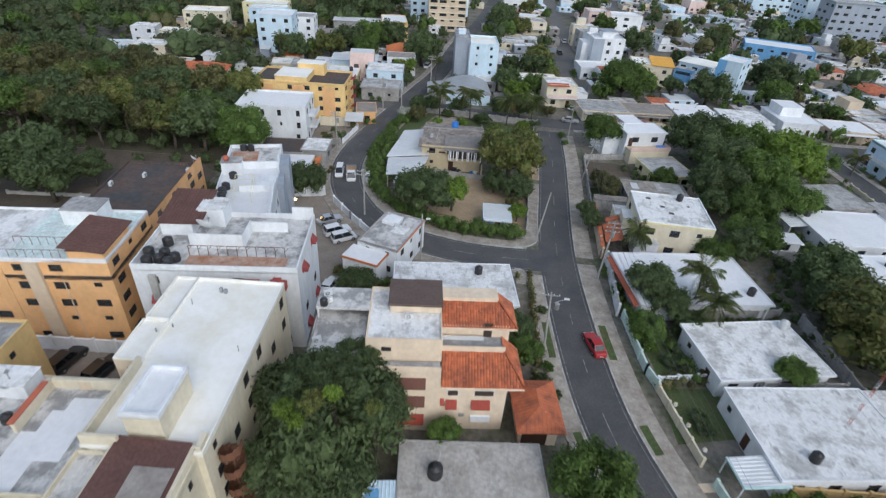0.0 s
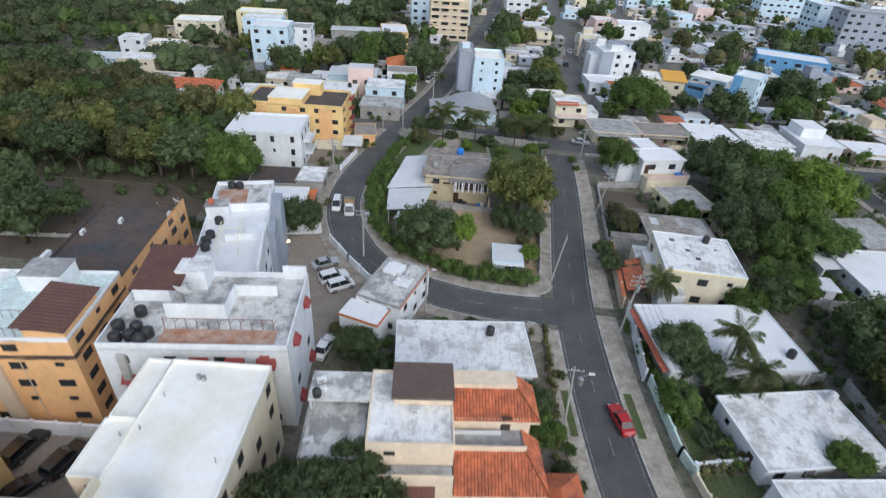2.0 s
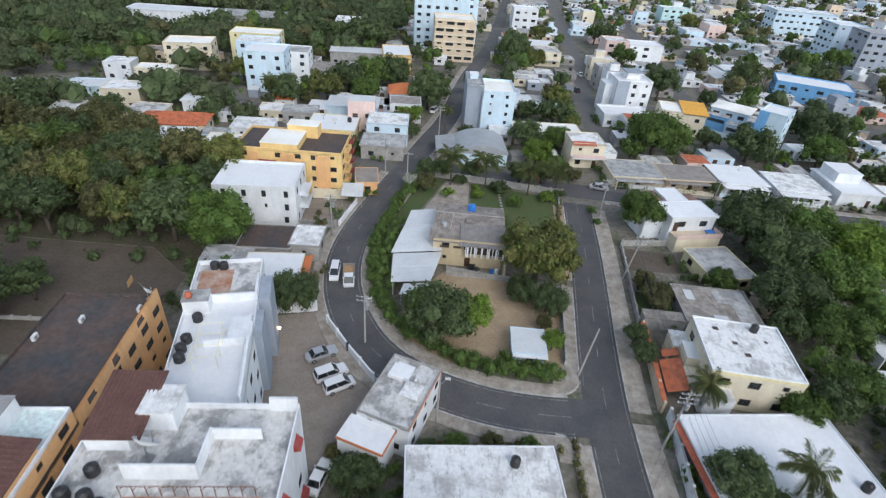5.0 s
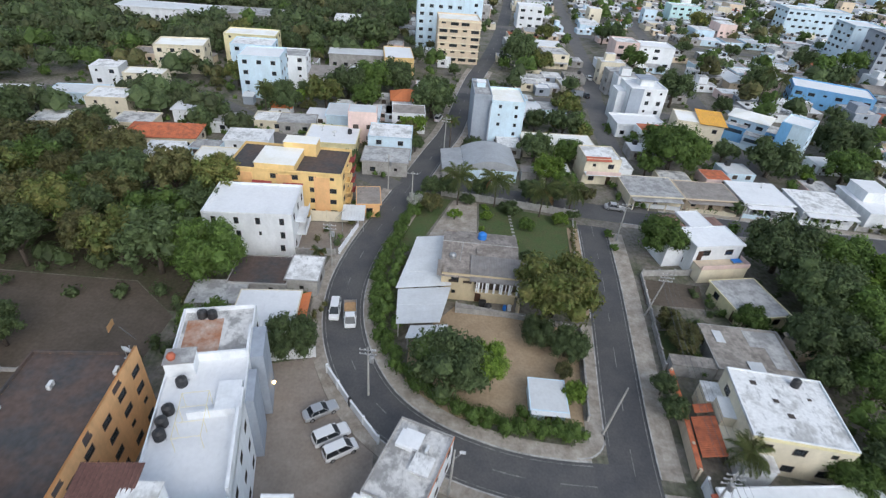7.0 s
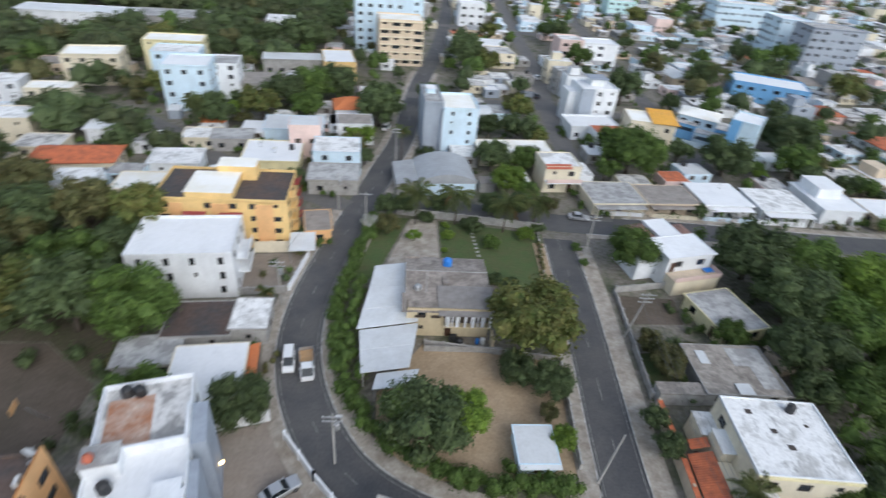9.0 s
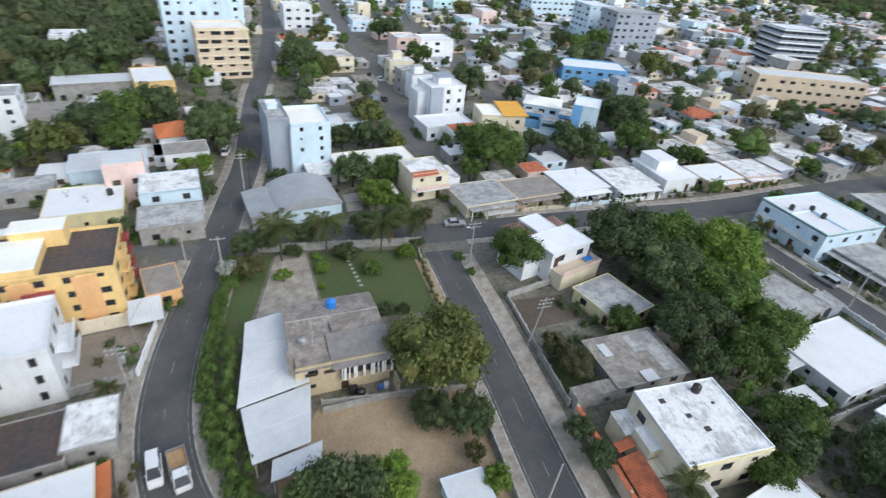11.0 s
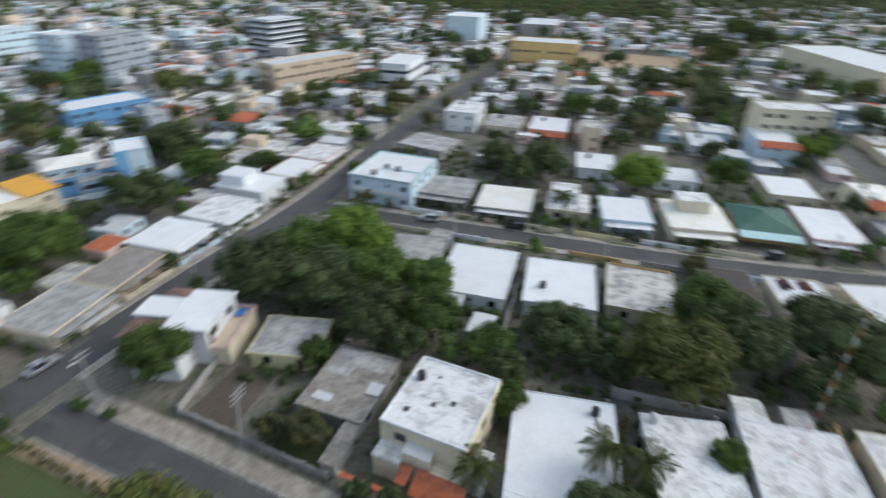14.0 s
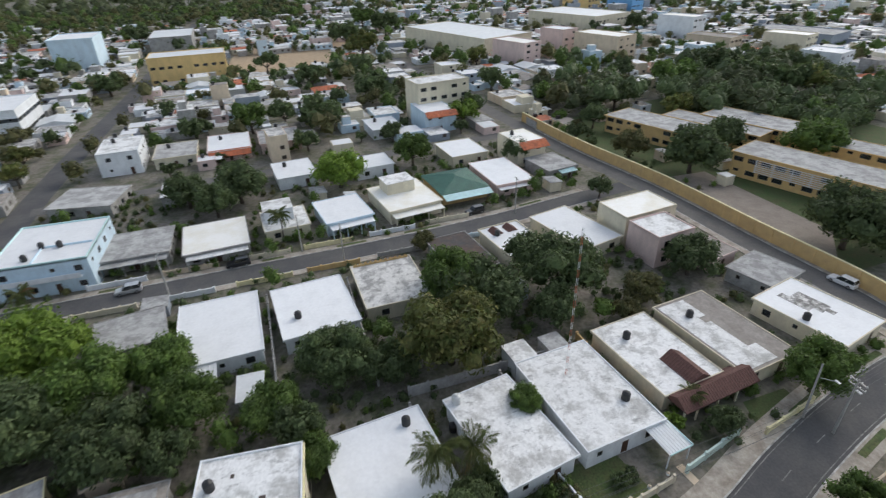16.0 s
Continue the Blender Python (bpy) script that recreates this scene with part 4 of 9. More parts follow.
# second row, along the side street
h = house(75.9, 107.6, 16.0, 11.9, 4, 3.1, W_WHITE, ROOF_WHITE, "single-storey house with a bright white flat roof", rim=0.12, tanks=[(-6.6, 4.0)], wins="SWE", door="E")
slope_roof(h, -11.4, -7.9, 0.5, 5.8, 2.5, 2.9, ROOF_METAL, "lean_to_roof", "x", 0.6)
part("wall", Shape().box(-11.2, -11.0, 0.6, 5.7, 0, 2.45).box(-11.0, -7.9, 5.5, 5.7, 0, 2.45), W_WHITE, h)
house(77.1, 92.8, 14.1, 11.7, 7, 3.1, W_WHITE, ROOF_WHITE, "house with a clean white flat roof and one black tank", rim=0.12, tanks=[(-2.4, 3.0)], wins="SWE", door="E")
h = house(80.3, 79.3, 13.6, 10.9, 3, 3.1, W_CREAM, ROOF_PATCHY, "weathered house with a grey mottled roof and a scalloped yellow parapet", rim=0.1, wins="SWE", door="E")
p = Shape()
for i in range(11):
    y = -5.2 + i * 0.95
    p.box(6.5, 6.7, y, y + 0.95, 3.1, 3.35).quad((6.5, y, 3.35), (6.5, y + 0.95, 3.35), (6.5, y + 0.475, 3.8)).quad((6.7, y, 3.35), (6.7, y + 0.475, 3.8), (6.7, y + 0.95, 3.35))
part("scalloped_parapet", p, YEL_WALL, h)
house(79.7, 121.1, 9.2, 9.8, 12, 3.0, W_CONC, ROOF_GREY, "grey house with a dark patched roof beside big trees", rim=0.08, wins="SW", door="E")
h = house(87.1, 52.6, 12.1, 8.7, 9, 3.1, W_CREAM, ROOF_WHITE, "white-roofed house with small brown roof hoods", rim=0.25, tanks=[(2.6, 2.2)], wins="SWE", door="E")
for v in (-1.6, 1.8):
    pitched_roof(h, 2.2, 2.0, 3.1, 0.8, ROOF_BROWN, 0.2, False, (4.0, v), True, "x", "roof_hood")
house(87.7, 38.7, 16.3, 9.6, 14, 3.1, W_CREAM, ROOF_WHITE, "wide house with a bright white flat roof", rim=0.12, wins="SWE", door="E")
house(86.2, 25.2, 8.4, 13.2, 8, 6.7, W_CREAM, ROOF_CREAM, "two-storey cream house with stepped white roofs", 2, "SWE", 0.15)
house(76.9, 26.2, 7.9, 9.0, 8, 6.5, W_PINK, ROOF_WORN, "two-storey pink house with a stained grey roof", 2, "SWE", 0.2)
house(62.2, 15.0, 8.5, 9.1, 18, 2.9, W_CONC, ROOF_GREY, "low grey house with a dark worn roof", rim=0.05, wins="SWN")
house(71.1, 18.8, 5.7, 6.8, 12, 3.1, W_PINK, ROOF_OLD, "small pink house with a dull fibre-cement roof", rim=0.05, wins="SW")

house(86.2, 64.0, 13.9, 8.3, 8, 2.7, W_CONC, ROOF_DARK, "low building with a wide black tarred roof", rim=0.12, wins="SW", door="E")

# across the side street
h = house(109.5, 139.4, 17.7, 16.1, 0, 6.6, W_LTBLUE, ROOF_WHITE, "two-storey pale blue-white corner building with a wide white roof", 2, "SWE", 0.3, W_TURQ, tanks=[(-6.5, 2.6), (-2.0, 1.2), (-2.4, -2.0)], name="corner_building")
part("balcony", Shape().box(-9.7, -8.5, -6.4, 6.4, 3.2, 3.4).box(-9.7, -9.6, -6.4, 6.4, 3.4, 4.2), W_WHITE, h)
part("roof_kerb", Shape().box(-2.2, -2.0, -7.4, 1.0, 6.6, 6.95).box(-8.2, -2.2, 1.0, 1.2, 6.6, 6.95), W_LTBLUE, h)
house(141.1, 141.9, 12.1, 14.5, -10, 3.2, W_CONC, ROOF_GREY, "low wide house with a bare grey roof behind the corner building", rim=0.08, wins="SW")
house(111.0, 125.7, 11.5, 12.6, 3, 3.1, W_CONC, ROOF_GREY, "grey-roofed house with a clay-red porch", rim=0.05, porch=("W", 2.2, 2.5, ROOF_GREY), wins="SW")
house(109.4, 110.5, 13.0, 12.3, 6, 3.1, W_CONC, ROOF_CREAM, "house with a sloping pale roof and a carport", rim=0.05, porch=("W", 1.8, 2.5, ROOF_WORN), wins="SW")
h = house(112.9, 96.3, 10.1, 9.2, 6, 2.9, W_CREAM, ROOF_WORN, "cream house with a small upper storey behind a palm", rim=0.1, wins="SW")
block(h, -1.0, 4.6, -2.0, 4.2, 2.8, 5.6, W_WHITE, ROOF_WORN)
house(113.1, 83.5, 12.2, 10.3, 10, 3.2, W_LTBLUE, ROOF_WHITE, "pale blue house with a bright white roof and carport", rim=0.08, porch=("W", 2.4, 2.5, ROOF_WHITE), wins="SW")
h = house(115.6, 68.6, 14.8, 12.7, 10, 3.3, W_CREAM, ROOF_CREAM, "house with a beige roof and an upper room with white railings", rim=0.08, porch=("W", 2.6, 2.5, ROOF_CREAM), wins="SW")
block(h, 1.0, 6.4, -3.4, 3.6, 3.1, 6.0, W_CREAM, ROOF_WORN)
h = thing("house", "mustard house with a dark green pitched metal roof", "house", pose(120.0, 54.4, 0, 0, 0, 6))
shell(h, 13.0, 12.0, 3.0, YEL_WALL, 1, "SW", door="W", seed=77)
pitched_roof(h, 13.0, 12.0, 3.0, 1.6, ROOF_GREEN, 0.5, True)
slope_roof(h, -9.6, -7.0, -6.2, 6.2, 2.4, 2.9, W_TURQ, "porch_roof", "x", 0.6)
take(113, 59, 8)
house(121.5, 41.3, 16.5, 10.3, 5, 3.3, W_PINK, ROOF_WHITE, "long house with a bright white sheet roof", rim=0.05, porch=("W", 1.6, 2.5, ROOF_WHITE), wins="SW")
h = house(123.4, 26.0, 10.8, 9.1, 10, 3.1, W_CONC, ROOF_GREY, "grey house with a small turquoise canopy", rim=0.08, wins="SW")
slope_roof(h, -7.2, -5.1, -3.4, 1.6, 2.4, 2.8, W_TURQ, "canopy", "x", 0.5)

# third row and beyond the second street
for x, y, w, d, a, hh, wl, rf, lb in (
    (143.0, 92.9, 12.3, 9.8, 7, 3.2, W_WHITE, ROOF_WHITE, "house with a white flat roof among trees"),
    (141.0, 72.1, 9.1, 10.2, 7, 3.2, W_WHITE, ROOF_WHITE, "narrow house with a white roof"),
    (140.0, 121.5, 10.1, 7.5, 4, 3.0, W_CONC, ROOF_WHITE, "small house with a white roof behind trees"),
    (142.5, 45.2, 13.0, 10.8, 6, 3.3, W_CREAM, ROOF_WHITE, "house with a white roof and a dark courtyard"),
    (135.6, 29.3, 11.4, 8.7, 9, 6.9, W_CREAM, ROOF_CREAM, "two-storey cream house with red tile edging"),
    (173.9, 111.0, 16.9, 12.0, 4, 3.3, W_PINK, ROOF_WHITE, "white-roofed house with an orange tiled porch"),
    (174.9, 95.9, 14.2, 12.0, 4, 3.3, W_PINK, ROOF_GREY, "pink house with a grey roof and zigzag railing"),
    (171.9, 126.0, 14.1, 11.4, 4, 3.3, W_CREAM, ROOF_GREY, "house with a plain grey roof"),
    (171.4, 140.2, 15.2, 10.8, 4, 6.7, W_WHITE, ROOF_WORN, "two-storey house with stepped grey-white roofs"),
    (175.5, 62.0, 13.2, 9.9, 5, 3.3, W_WHITE, ROOF_METAL, "low white house with a metal roof"),
    (176.2, 44.1, 14.4, 11.1, 6, 6.9, W_LTBLUE, ROOF_WHITE, "two-storey pale blue house with tiled canopy"),
):
    hb = house(x, y, w, d, a, hh, wl, rf, lb, 2 if hh > 5 else 1, "SW", 0.12, tanks=[(w * 0.2, d * 0.2)] if int(x) % 2 else ())
    if "orange" in lb or "tile" in lb:
        slope_roof(hb, -w / 2 - 2.4, -w / 2 + 0.3, -d / 2, d / 2, hh - 1.1, hh + 0.25, TILE, "porch_roof", "x", 0.4)

# ---- north side of the cross street ----
house(40.4, 168.0, 12.2, 9.6, 6, 3.0, W_CREAM, ROOF_GREY, "low house with a grey roof behind a white fence", rim=0.05, porch=("S", 1.8, 2.5, ROOF_GREY), wins="SE", door="S")
house(53.4, 168.6, 12.0, 8.4, 5, 3.0, W_TAN, ROOF_OLD, "low house with a brownish fibre-cement roof", rim=0.05, porch=("S", 1.6, 2.5, ROOF_OLD), wins="SE", door="S")
house(66.6, 170.4, 11.4, 10.4, 4, 3.0, W_WHITE, ROOF_WHITE, "white house with a bright roof and two parked car bays", rim=0.05, porch=("S", 2.0, 2.5, ROOF_WHITE), wins="SE", door="S", dishes=[(2, 3)])
house(80.2, 169.2, 12.0, 10.0, 1, 3.0, W_WHITE, ROOF_WORN, "white house with a long pale front canopy", rim=0.05, porch=("S", 2.2, 2.5, ROOF_WHITE), wins="SE", door="S")
h = house(93.6, 171.0, 10.0, 13.0, 2, 3.8, W_WHITE, ROOF_WHITE, "white house with a stepped white roof", rim=0.15, wins="SE", door="S")
block(h, -3.6, 2.4, -1.0, 5.8, 3.8, 6.2, W_WHITE, ROOF_WHITE)
house(107.6, 168.0, 12.0, 9.0, 1, 3.0, W_TAN, ROOF_WHITE, "house with white roof on the cross street", rim=0.08, porch=("S", 1.6, 2.5, ROOF_WHITE), wins="SW", door="S")
house(121.0, 168.6, 12.0, 9.6, 0, 3.0, W_PINK, ROOF_WORN, "house with a worn white roof and shaded porch", rim=0.08, porch=("S", 1.6, 2.5, ROOF_WORN), wins="SW", door="S")
h = house(29.2, 176.2, 8.6, 8.0, 7, 6.4, W_CREAM, ROOF_WORN, "two-storey pale house with a balcony and red roof edge", 2, "SE", 0.2, win=(1.4, 1.2), door="S")
part("balcony", Shape().box(-4.2, 4.2, -5.8, -4.1, 3.1, 3.3), W_WHITE, h)
part("balcony_rail", Shape().box(-4.2, 4.2, -5.8, -5.7, 3.3, 4.2), W_PINK, h)
slope_roof(h, -4.3, 1.8, -4.6, -3.2, 6.3, 6.8, W_RED, "tile_edge", "y", 0.3)
block(h, 4.4, 8.0, -3.2, 3.4, 0, 4.0, W_WHITE, ROOF_WORN, "side_wing")
take(30, 166, 6), take(36, 178, 4)
house(20.6, 188.4, 18.4, 7.4, 7, 3.8, W_CREAM, ROOF_CREAM, "long low building with a pale cream roof", rim=0.1, wins="SE", door="S")

# ---- houses west and north-west of the curve ----
h = house(-37.4, 149.4, 22.0, 11.6, 3, 9.5, W_YELLOW, ROOF_DARK, "four-storey yellow apartment block with dark roofs", 4, "SEW", 0.5, win=(1.5, 1.0), gap=3.1, name="apartment_block")
block(h, -5.6, 2.0, -5.6, 2.0, 9.5, 11.0, W_YELLOW, ROOF_CREAM, "stair_house")
block(h, -2.0, 4.5, 2.0, 5.4, 9.5, 12.2, W_YELLOW, ROOF_CREAM, "water_room")
part("front_panel", Shape().box(-8.4, -6.2, -5.92, -5.80, 1, 9.0).box(-1.6, 1.4, -5.92, -5.80, 1, 9.0).box(5.6, 8.6, -5.92, -5.80, 1, 9.0), W_ORANGE, h)
for k in range(4):
    for u in (-1.5, 3.2):
        part("balcony", Shape().box(11.0, 12.0, u - 1.2, u + 1.2, 2.0 + k * 2.3, 2.15 + k * 2.3).box(11.9, 12.0, u - 1.2, u + 1.2, 2.15 + k * 2.3, 2.9 + k * 2.3), W_YELLOW if u < 0 else AWNING, h)
for u in (-4.4, 1.6):
    part("awning", Shape().quad((u - 1.9, -5.8, 7.4), (u + 1.9, -5.8, 7.4), (u + 1.9, -6.8, 6.8), (u - 1.9, -6.8, 6.8)).quad((u - 1.9, -6.8, 6.8), (u + 1.9, -6.8, 6.8), (u + 1.9, -6.8, 6.6), (u - 1.9, -6.8, 6.6)), AWNING, h)
h = house(-39.6, 134.8, 15.0, 10.8, 7, 8.2, W_WHITE, ROOF_WHITE, "three-storey white block with a rimmed white roof and narrow windows", 3, "SEW", 0.45, win=(0.8, 1.3), gap=2.9, name="apartment_block")
for k in range(2):
    part("balcony", Shape().box(7.5, 9.2, -2.8, 2.6, 2.9 + k * 2.6, 3.1 + k * 2.6).box(9.1, 9.2, -2.8, 2.6, 3.1 + k * 2.6, 3.9 + k * 2.6), W_WHITE, h)
slope_roof(h, -3.0, 3.4, 5.45, 8.6, 3.2, 3.8, ROOF_METAL, "side_canopy", "x")
house(-34.0, 121.8, 8.6, 6.8, 6, 3.1, W_CONC, ROOF_DARK, "low building with a black tarred roof", rim=0.1, wins="SE", name="outbuilding")
house(-27.2, 123.0, 4.8, 6.2, 4, 3.4, W_CONC, ROOF_WORN, "small concrete building with a pale worn roof", rim=0.1, wins="SE", name="outbuilding")
h = house(-29.8, 111.8, 8.6, 8.8, 8, 3.6, W_CREAM, ROOF_WHITE, "low house with a white roof and an orange side canopy", rim=0.06, wins="SE")
slope_roof(h, 4.3, 6.0, -3.6, 4.6, 3.0, 3.5, ORANGE_PAINT, "side_canopy", "x", 0.4)
house(-38.6, 115.6, 7.6, 5.0, 8, 2.9, W_CONC, ROOF_GREY, "grey-roofed outbuilding behind the white block", rim=0.05, wins="S", name="outbuilding")
h = thing("canopy", "grey metal canopy beside the yellow block", "canopy", pose(-23.6, 142.6, 0, 0, 0, 8))
slope_roof(h, -2.2, 2.2, -2.6, 2.6, 2.7, 3.1, ROOF_METAL, "roof", "y")
for u, v in ((-2, -2.4), (2, -2.4), (-2, 2.4), (2, 2.4)):
    part("post", Shape().box(u - 0.06, u + 0.06, v - 0.06, v + 0.06, 0, 2.7), METAL, h)
house(-22.0, 149.4, 4.4, 6.8, 12, 3.2, W_ORANGE, ROOF_OLD, "small kiosk with ochre walls and a dull roof", rim=0.05, wins="SE", name="kiosk")
house(-21.6, 168.6, 10.4, 7.6, 4, 3.6, W_CONC, ROOF_GREY, "worn concrete house with a mottled roof", rim=0.15, wins="SE")
h = house(-22.0, 178.0, 10.6, 8.6, 5, 5.8, W_LTBLUE, ROOF_WORN, "two-storey pale blue house with red window trim", 2, "SE", 0.12)
house(-36.2, 176.4, 12.0, 10.6, 5, 4.0, W_PALEYEL, ROOF_WHITE, "pale yellow house with a white roof and satellite dishes", rim=0.15, tanks=[(4, 1)], dishes=[(0.5, -1.0), (-3, 2)], wins="SE")
house(-34.8, 194.0, 14.0, 8.6, 7, 4.0, W_LTBLUE, ROOF_METAL, "low building with a long pale metal roof", rim=0.05, wins="SE")
house(-19.8, 194.8, 9.0, 7.0, 8, 5.6, W_WHITE, ROOF_OLD, "two-storey house with a grey tiled roof", 2, "SE", 0.08)
take(-30, 160, 8)

# the corner house and the long white roof
h = house(4.8, 78.6, 16.2, 8.8, 7, 4.1, W_WHITE, ROOF_WORN, "low house with a wide grey-white flat roof", rim=0.08, tanks=[(3.6, 2.4)], wins="SEW", door="E")
part("side_panel", Shape().box(8.1, 8.35, -3.4, 0.8, 0.2, 3.6), ORANGE_PAINT, h)
h = house(-5.6, 89.2, 6.6, 10.0, -17, 5.0, W_WHITE, ROOF_PATCHY, "small corner house with a patched pale roof and orange trim", 2, "SEW", 0.22, W_CONC, win=(1.0, 1.0), gap=2.8, acs=[(1.2, 2.0)])
part("skylight_box", Shape().box(-2.4, -0.4, 1.2, 3.4, 5.0, 5.5).box(0.6, 2.4, -1.0, 1.2, 5.0, 5.45), ROOF_WHITE, h)
block(h, -1.9, 0.2, 1.5, 3.5, 5.0, 5.5, W_WHITE, ROOF_WHITE, "roof_hatch")
block(h, 0.3, 2.4, -1.0, 1.2, 5.0, 5.4, W_WHITE, ROOF_WORN, "roof_hatch")
block(h, -3.9, 1.6, -8.4, -5.1, 0, 4.2, W_WHITE, ROOF_WHITE, "front_room")
part("roof_trim", Shape().box(3.31, 3.36, -5.0, 5.0, 4.9, 5.2), ORANGE_PAINT, h)
part("trim", Shape().box(-4.0, 1.7, -8.55, -8.45, 4.0, 4.35).box(1.72, 1.82, -8.5, -5.1, 4.0, 4.35), ORANGE_PAINT, h)

# ---- villa in the loop of the road ----
h = thing("villa", "cream villa with an old grey hipped roof and open veranda", "villa", pose(1.2, 129.6, 0, 0, 0, 1))
W_SAND = paint("sand_wall_paint", (0.60, 0.50, 0.33), 0.4)
ROOF_VILLA = surface("weathered_villa_screed", (0.30, 0.265, 0.235), 0.95, (0.19, 0.165, 0.145), 0.5, 1.7, 0.08, 0.2, 0.5, 0.25, speck=0.7)
ROOF_RIB = surface("grey_fibre_sheet", (0.27, 0.255, 0.245), 0.85, (0.19, 0.175, 0.165), 0.45, 1.2, 0.15, 0.15, 0.3, 0.2)
shell(h, 12.4, 12.6, 5.4, W_SAND, 2, "SEW", (1.3, 1.1), 3.0, seed=5, door="S")
pitched_roof(h, 12.4, 9.0, 5.4, 0.8, ROOF_VILLA, 0.3, False, (0, 1.8), False, "x")
slope_roof(h, -1.6, 6.8, -7.3, -1.6, 4.95, 6.05, ROOF_RIB, "veranda_roof", "y", 0.28)
slope_roof(h, -7.0, -1.6, -6.6, -2.9, 5.0, 5.5, ROOF_VILLA, "front_roof", "y", 0)
part("ridge_cap", Shape().tube((-6.5, 1.8, 6.2), (6.5, 1.8, 6.2), 0.09, 0.09, 6).tube((0.2, 1.8, 6.2), (0.2, 6.6, 5.45), 0.08, 0.08, 6).tube((-3.4, -2.8, 5.45), (-3.0, 1.8, 6.2), 0.07, 0.07, 6), W_CONC, h, "pale mortar ridge seams")
part("roof_upstand", Shape().box(-0.7, 0.3, -1.4, 0.6, 5.5, 6.3).box(-6.4, -4.2, 6.1, 6.3, 5.3, 5.8), ROOF_VILLA, h)
part("veranda_floor", Shape().box(-0.6, 6.4, -7.3, -6.3, 2.6, 2.8), W_SAND, h)
part("ground_floor_item", Shape().box(0.4, 1.5, -7.6, -6.9, 0, 1.1), RUBBER, h, "dark covered washing place")
part("white_drum", Shape().lathe([(0.35, 0), (0.36, 0.9), (0.2, 1.0)], 12, 5.4, -7.6), WHITE_PLASTIC, h, "white drum by the wall")
part("blue_drum", Shape().lathe([(0.3, 0), (0.31, 0.8), (0.2, 0.9)], 12, 4.6, -7.7), TANK_BLUE, h, "blue drum by the wall")
part("pillar", Shape().box(6.5, 6.75, -9.4, -7.2, 0, 2.4), W_SAND, h)
for i in range(8):
    u = -0.4 + i * 0.95
    part("post", Shape().box(u - 0.08, u + 0.08, -7.2, -7.04, 2.8, 4.85), W_WHITE, h)
# dark sheet on the back wall stands in for the veranda's inner shade
part("veranda_shade", Shape().box(-0.5, 6.3, -6.42, -6.34, 2.9, 4.8), FRAME_D, h)
vp = pose(1.2, 129.6, 0, 0, 0, 1).inverted()


def sheet(parent, name, rows, t=0.12):
    """A smooth sheet roof from rows of left and right edges, seamed at each row."""
    s = Shape()
    q = [(vp @ Vector(a), vp @ Vector(b)) for a, b in rows]
    for (a, b), (c, e) in zip(q, q[1:]):
        s.quad(tuple(c), tuple(e), tuple(b), tuple(a))
        d = Vector((0, 0, t))
        s.quad(tuple(a - d), tuple(b - d), tuple(e - d), tuple(c - d))
        s.quad(tuple(a - d), tuple(c - d), tuple(c), tuple(a)).quad(tuple(e - d), tuple(b - d), tuple(b), tuple(e))
    for a, b in (q[0], q[-1]):
        s.quad(tuple(a - d), tuple(b - d), tuple(b), tuple(a))
    ob = part(name, s, ROOF_METAL, parent)
    for a, b in q[1:-1]:
        part("seam", Shape().tube(tuple(a), tuple(b), 0.05, 0.05, 5), ROOF_METAL, ob)


sheet(h, "wing_roof", [((-10.4, 136.2, 3.1), (-4.0, 137.0, 3.7)), ((-10.9, 130.4, 3.1), (-3.8, 131.0, 3.7)), ((-11.5, 125.2, 3.1), (-3.4, 126.0, 3.7)), ((-12.0, 121.0, 3.0), (-3.2, 122.6, 3.5))])
sheet(h, "carport_roof", [((-11.6, 120.9, 2.86), (-3.15, 122.5, 3.2)), ((-11.2, 117.0, 2.86), (-3.7, 118.2, 3.2)), ((-10.7, 112.9, 2.86), (-4.3, 113.9, 3.2))])
sheet(h, "lean_to_roof", [((-8.6, 113.1, 2.6), (-3.0, 114.1, 2.7)), ((-9.0, 110.5, 2.5), (-3.5, 111.3, 2.6))])
for u, v in ((-10.2, 135.8), (-11.6, 121.2), (-10.4, 113.2), (-4.6, 114.2), (-8.7, 110.8), (-3.7, 111.6), (-4.2, 118.4)):
    p = vp @ Vector((u, v, 0))
    part("post", Shape().box(p.x - 0.1, p.x + 0.1, p.y - 0.1, p.y + 0.1, 0, 2.45), W_CONC, h)
a, b, c = vp @ Vector((-10.3, 136.0, 0)), vp @ Vector((-11.5, 122.0, 0)), vp @ Vector((-4.8, 136.8, 0))
part("wing_wall", ribbon(Shape(), [b.xy, a.xy, c.xy], -0.1, 0.1, 2.95, 2.95), W_SAND, h)
part("patio_wall", Shape().box(-3.5, 8.0, -9.6, -9.45, 0, 1.1), W_CONC, h)
for k in range(6):
    part("wall_pillar", Shape().box(-0.2 + k * 1.25, 0.1 + k * 1.25, -7.3, -7.1, 2.8, 4.85), W_WHITE, h)
part("window_shade", Shape().box(-5.0, -3.6, -6.75, -6.3, 4.0, 4.15).box(-2.6, -1.2, -6.75, -6.3, 4.0, 4.15), FRAME_D, h)
take(-3, 126, 14)
water_tank(1.4, 133.6, 5.85, 0.75, 1.3, TANK_BLUE, "bright blue plastic water tank on the villa roof")
water_tank(-3.4, 127.6, 5.4, 0.6, 0.9, METAL, "small grey metal roof tank")
water_tank(3.2, 121.6, 0, 0.6, 1.2)
h = house(11.1, 103.2, 4.6, 5.0, 1, 2.3, W_LTBLUE, ROOF_METAL, "small pale blue shed with a sheet metal roof", rim=0.02, over=0.25, wins="S", name="shed", door="S")
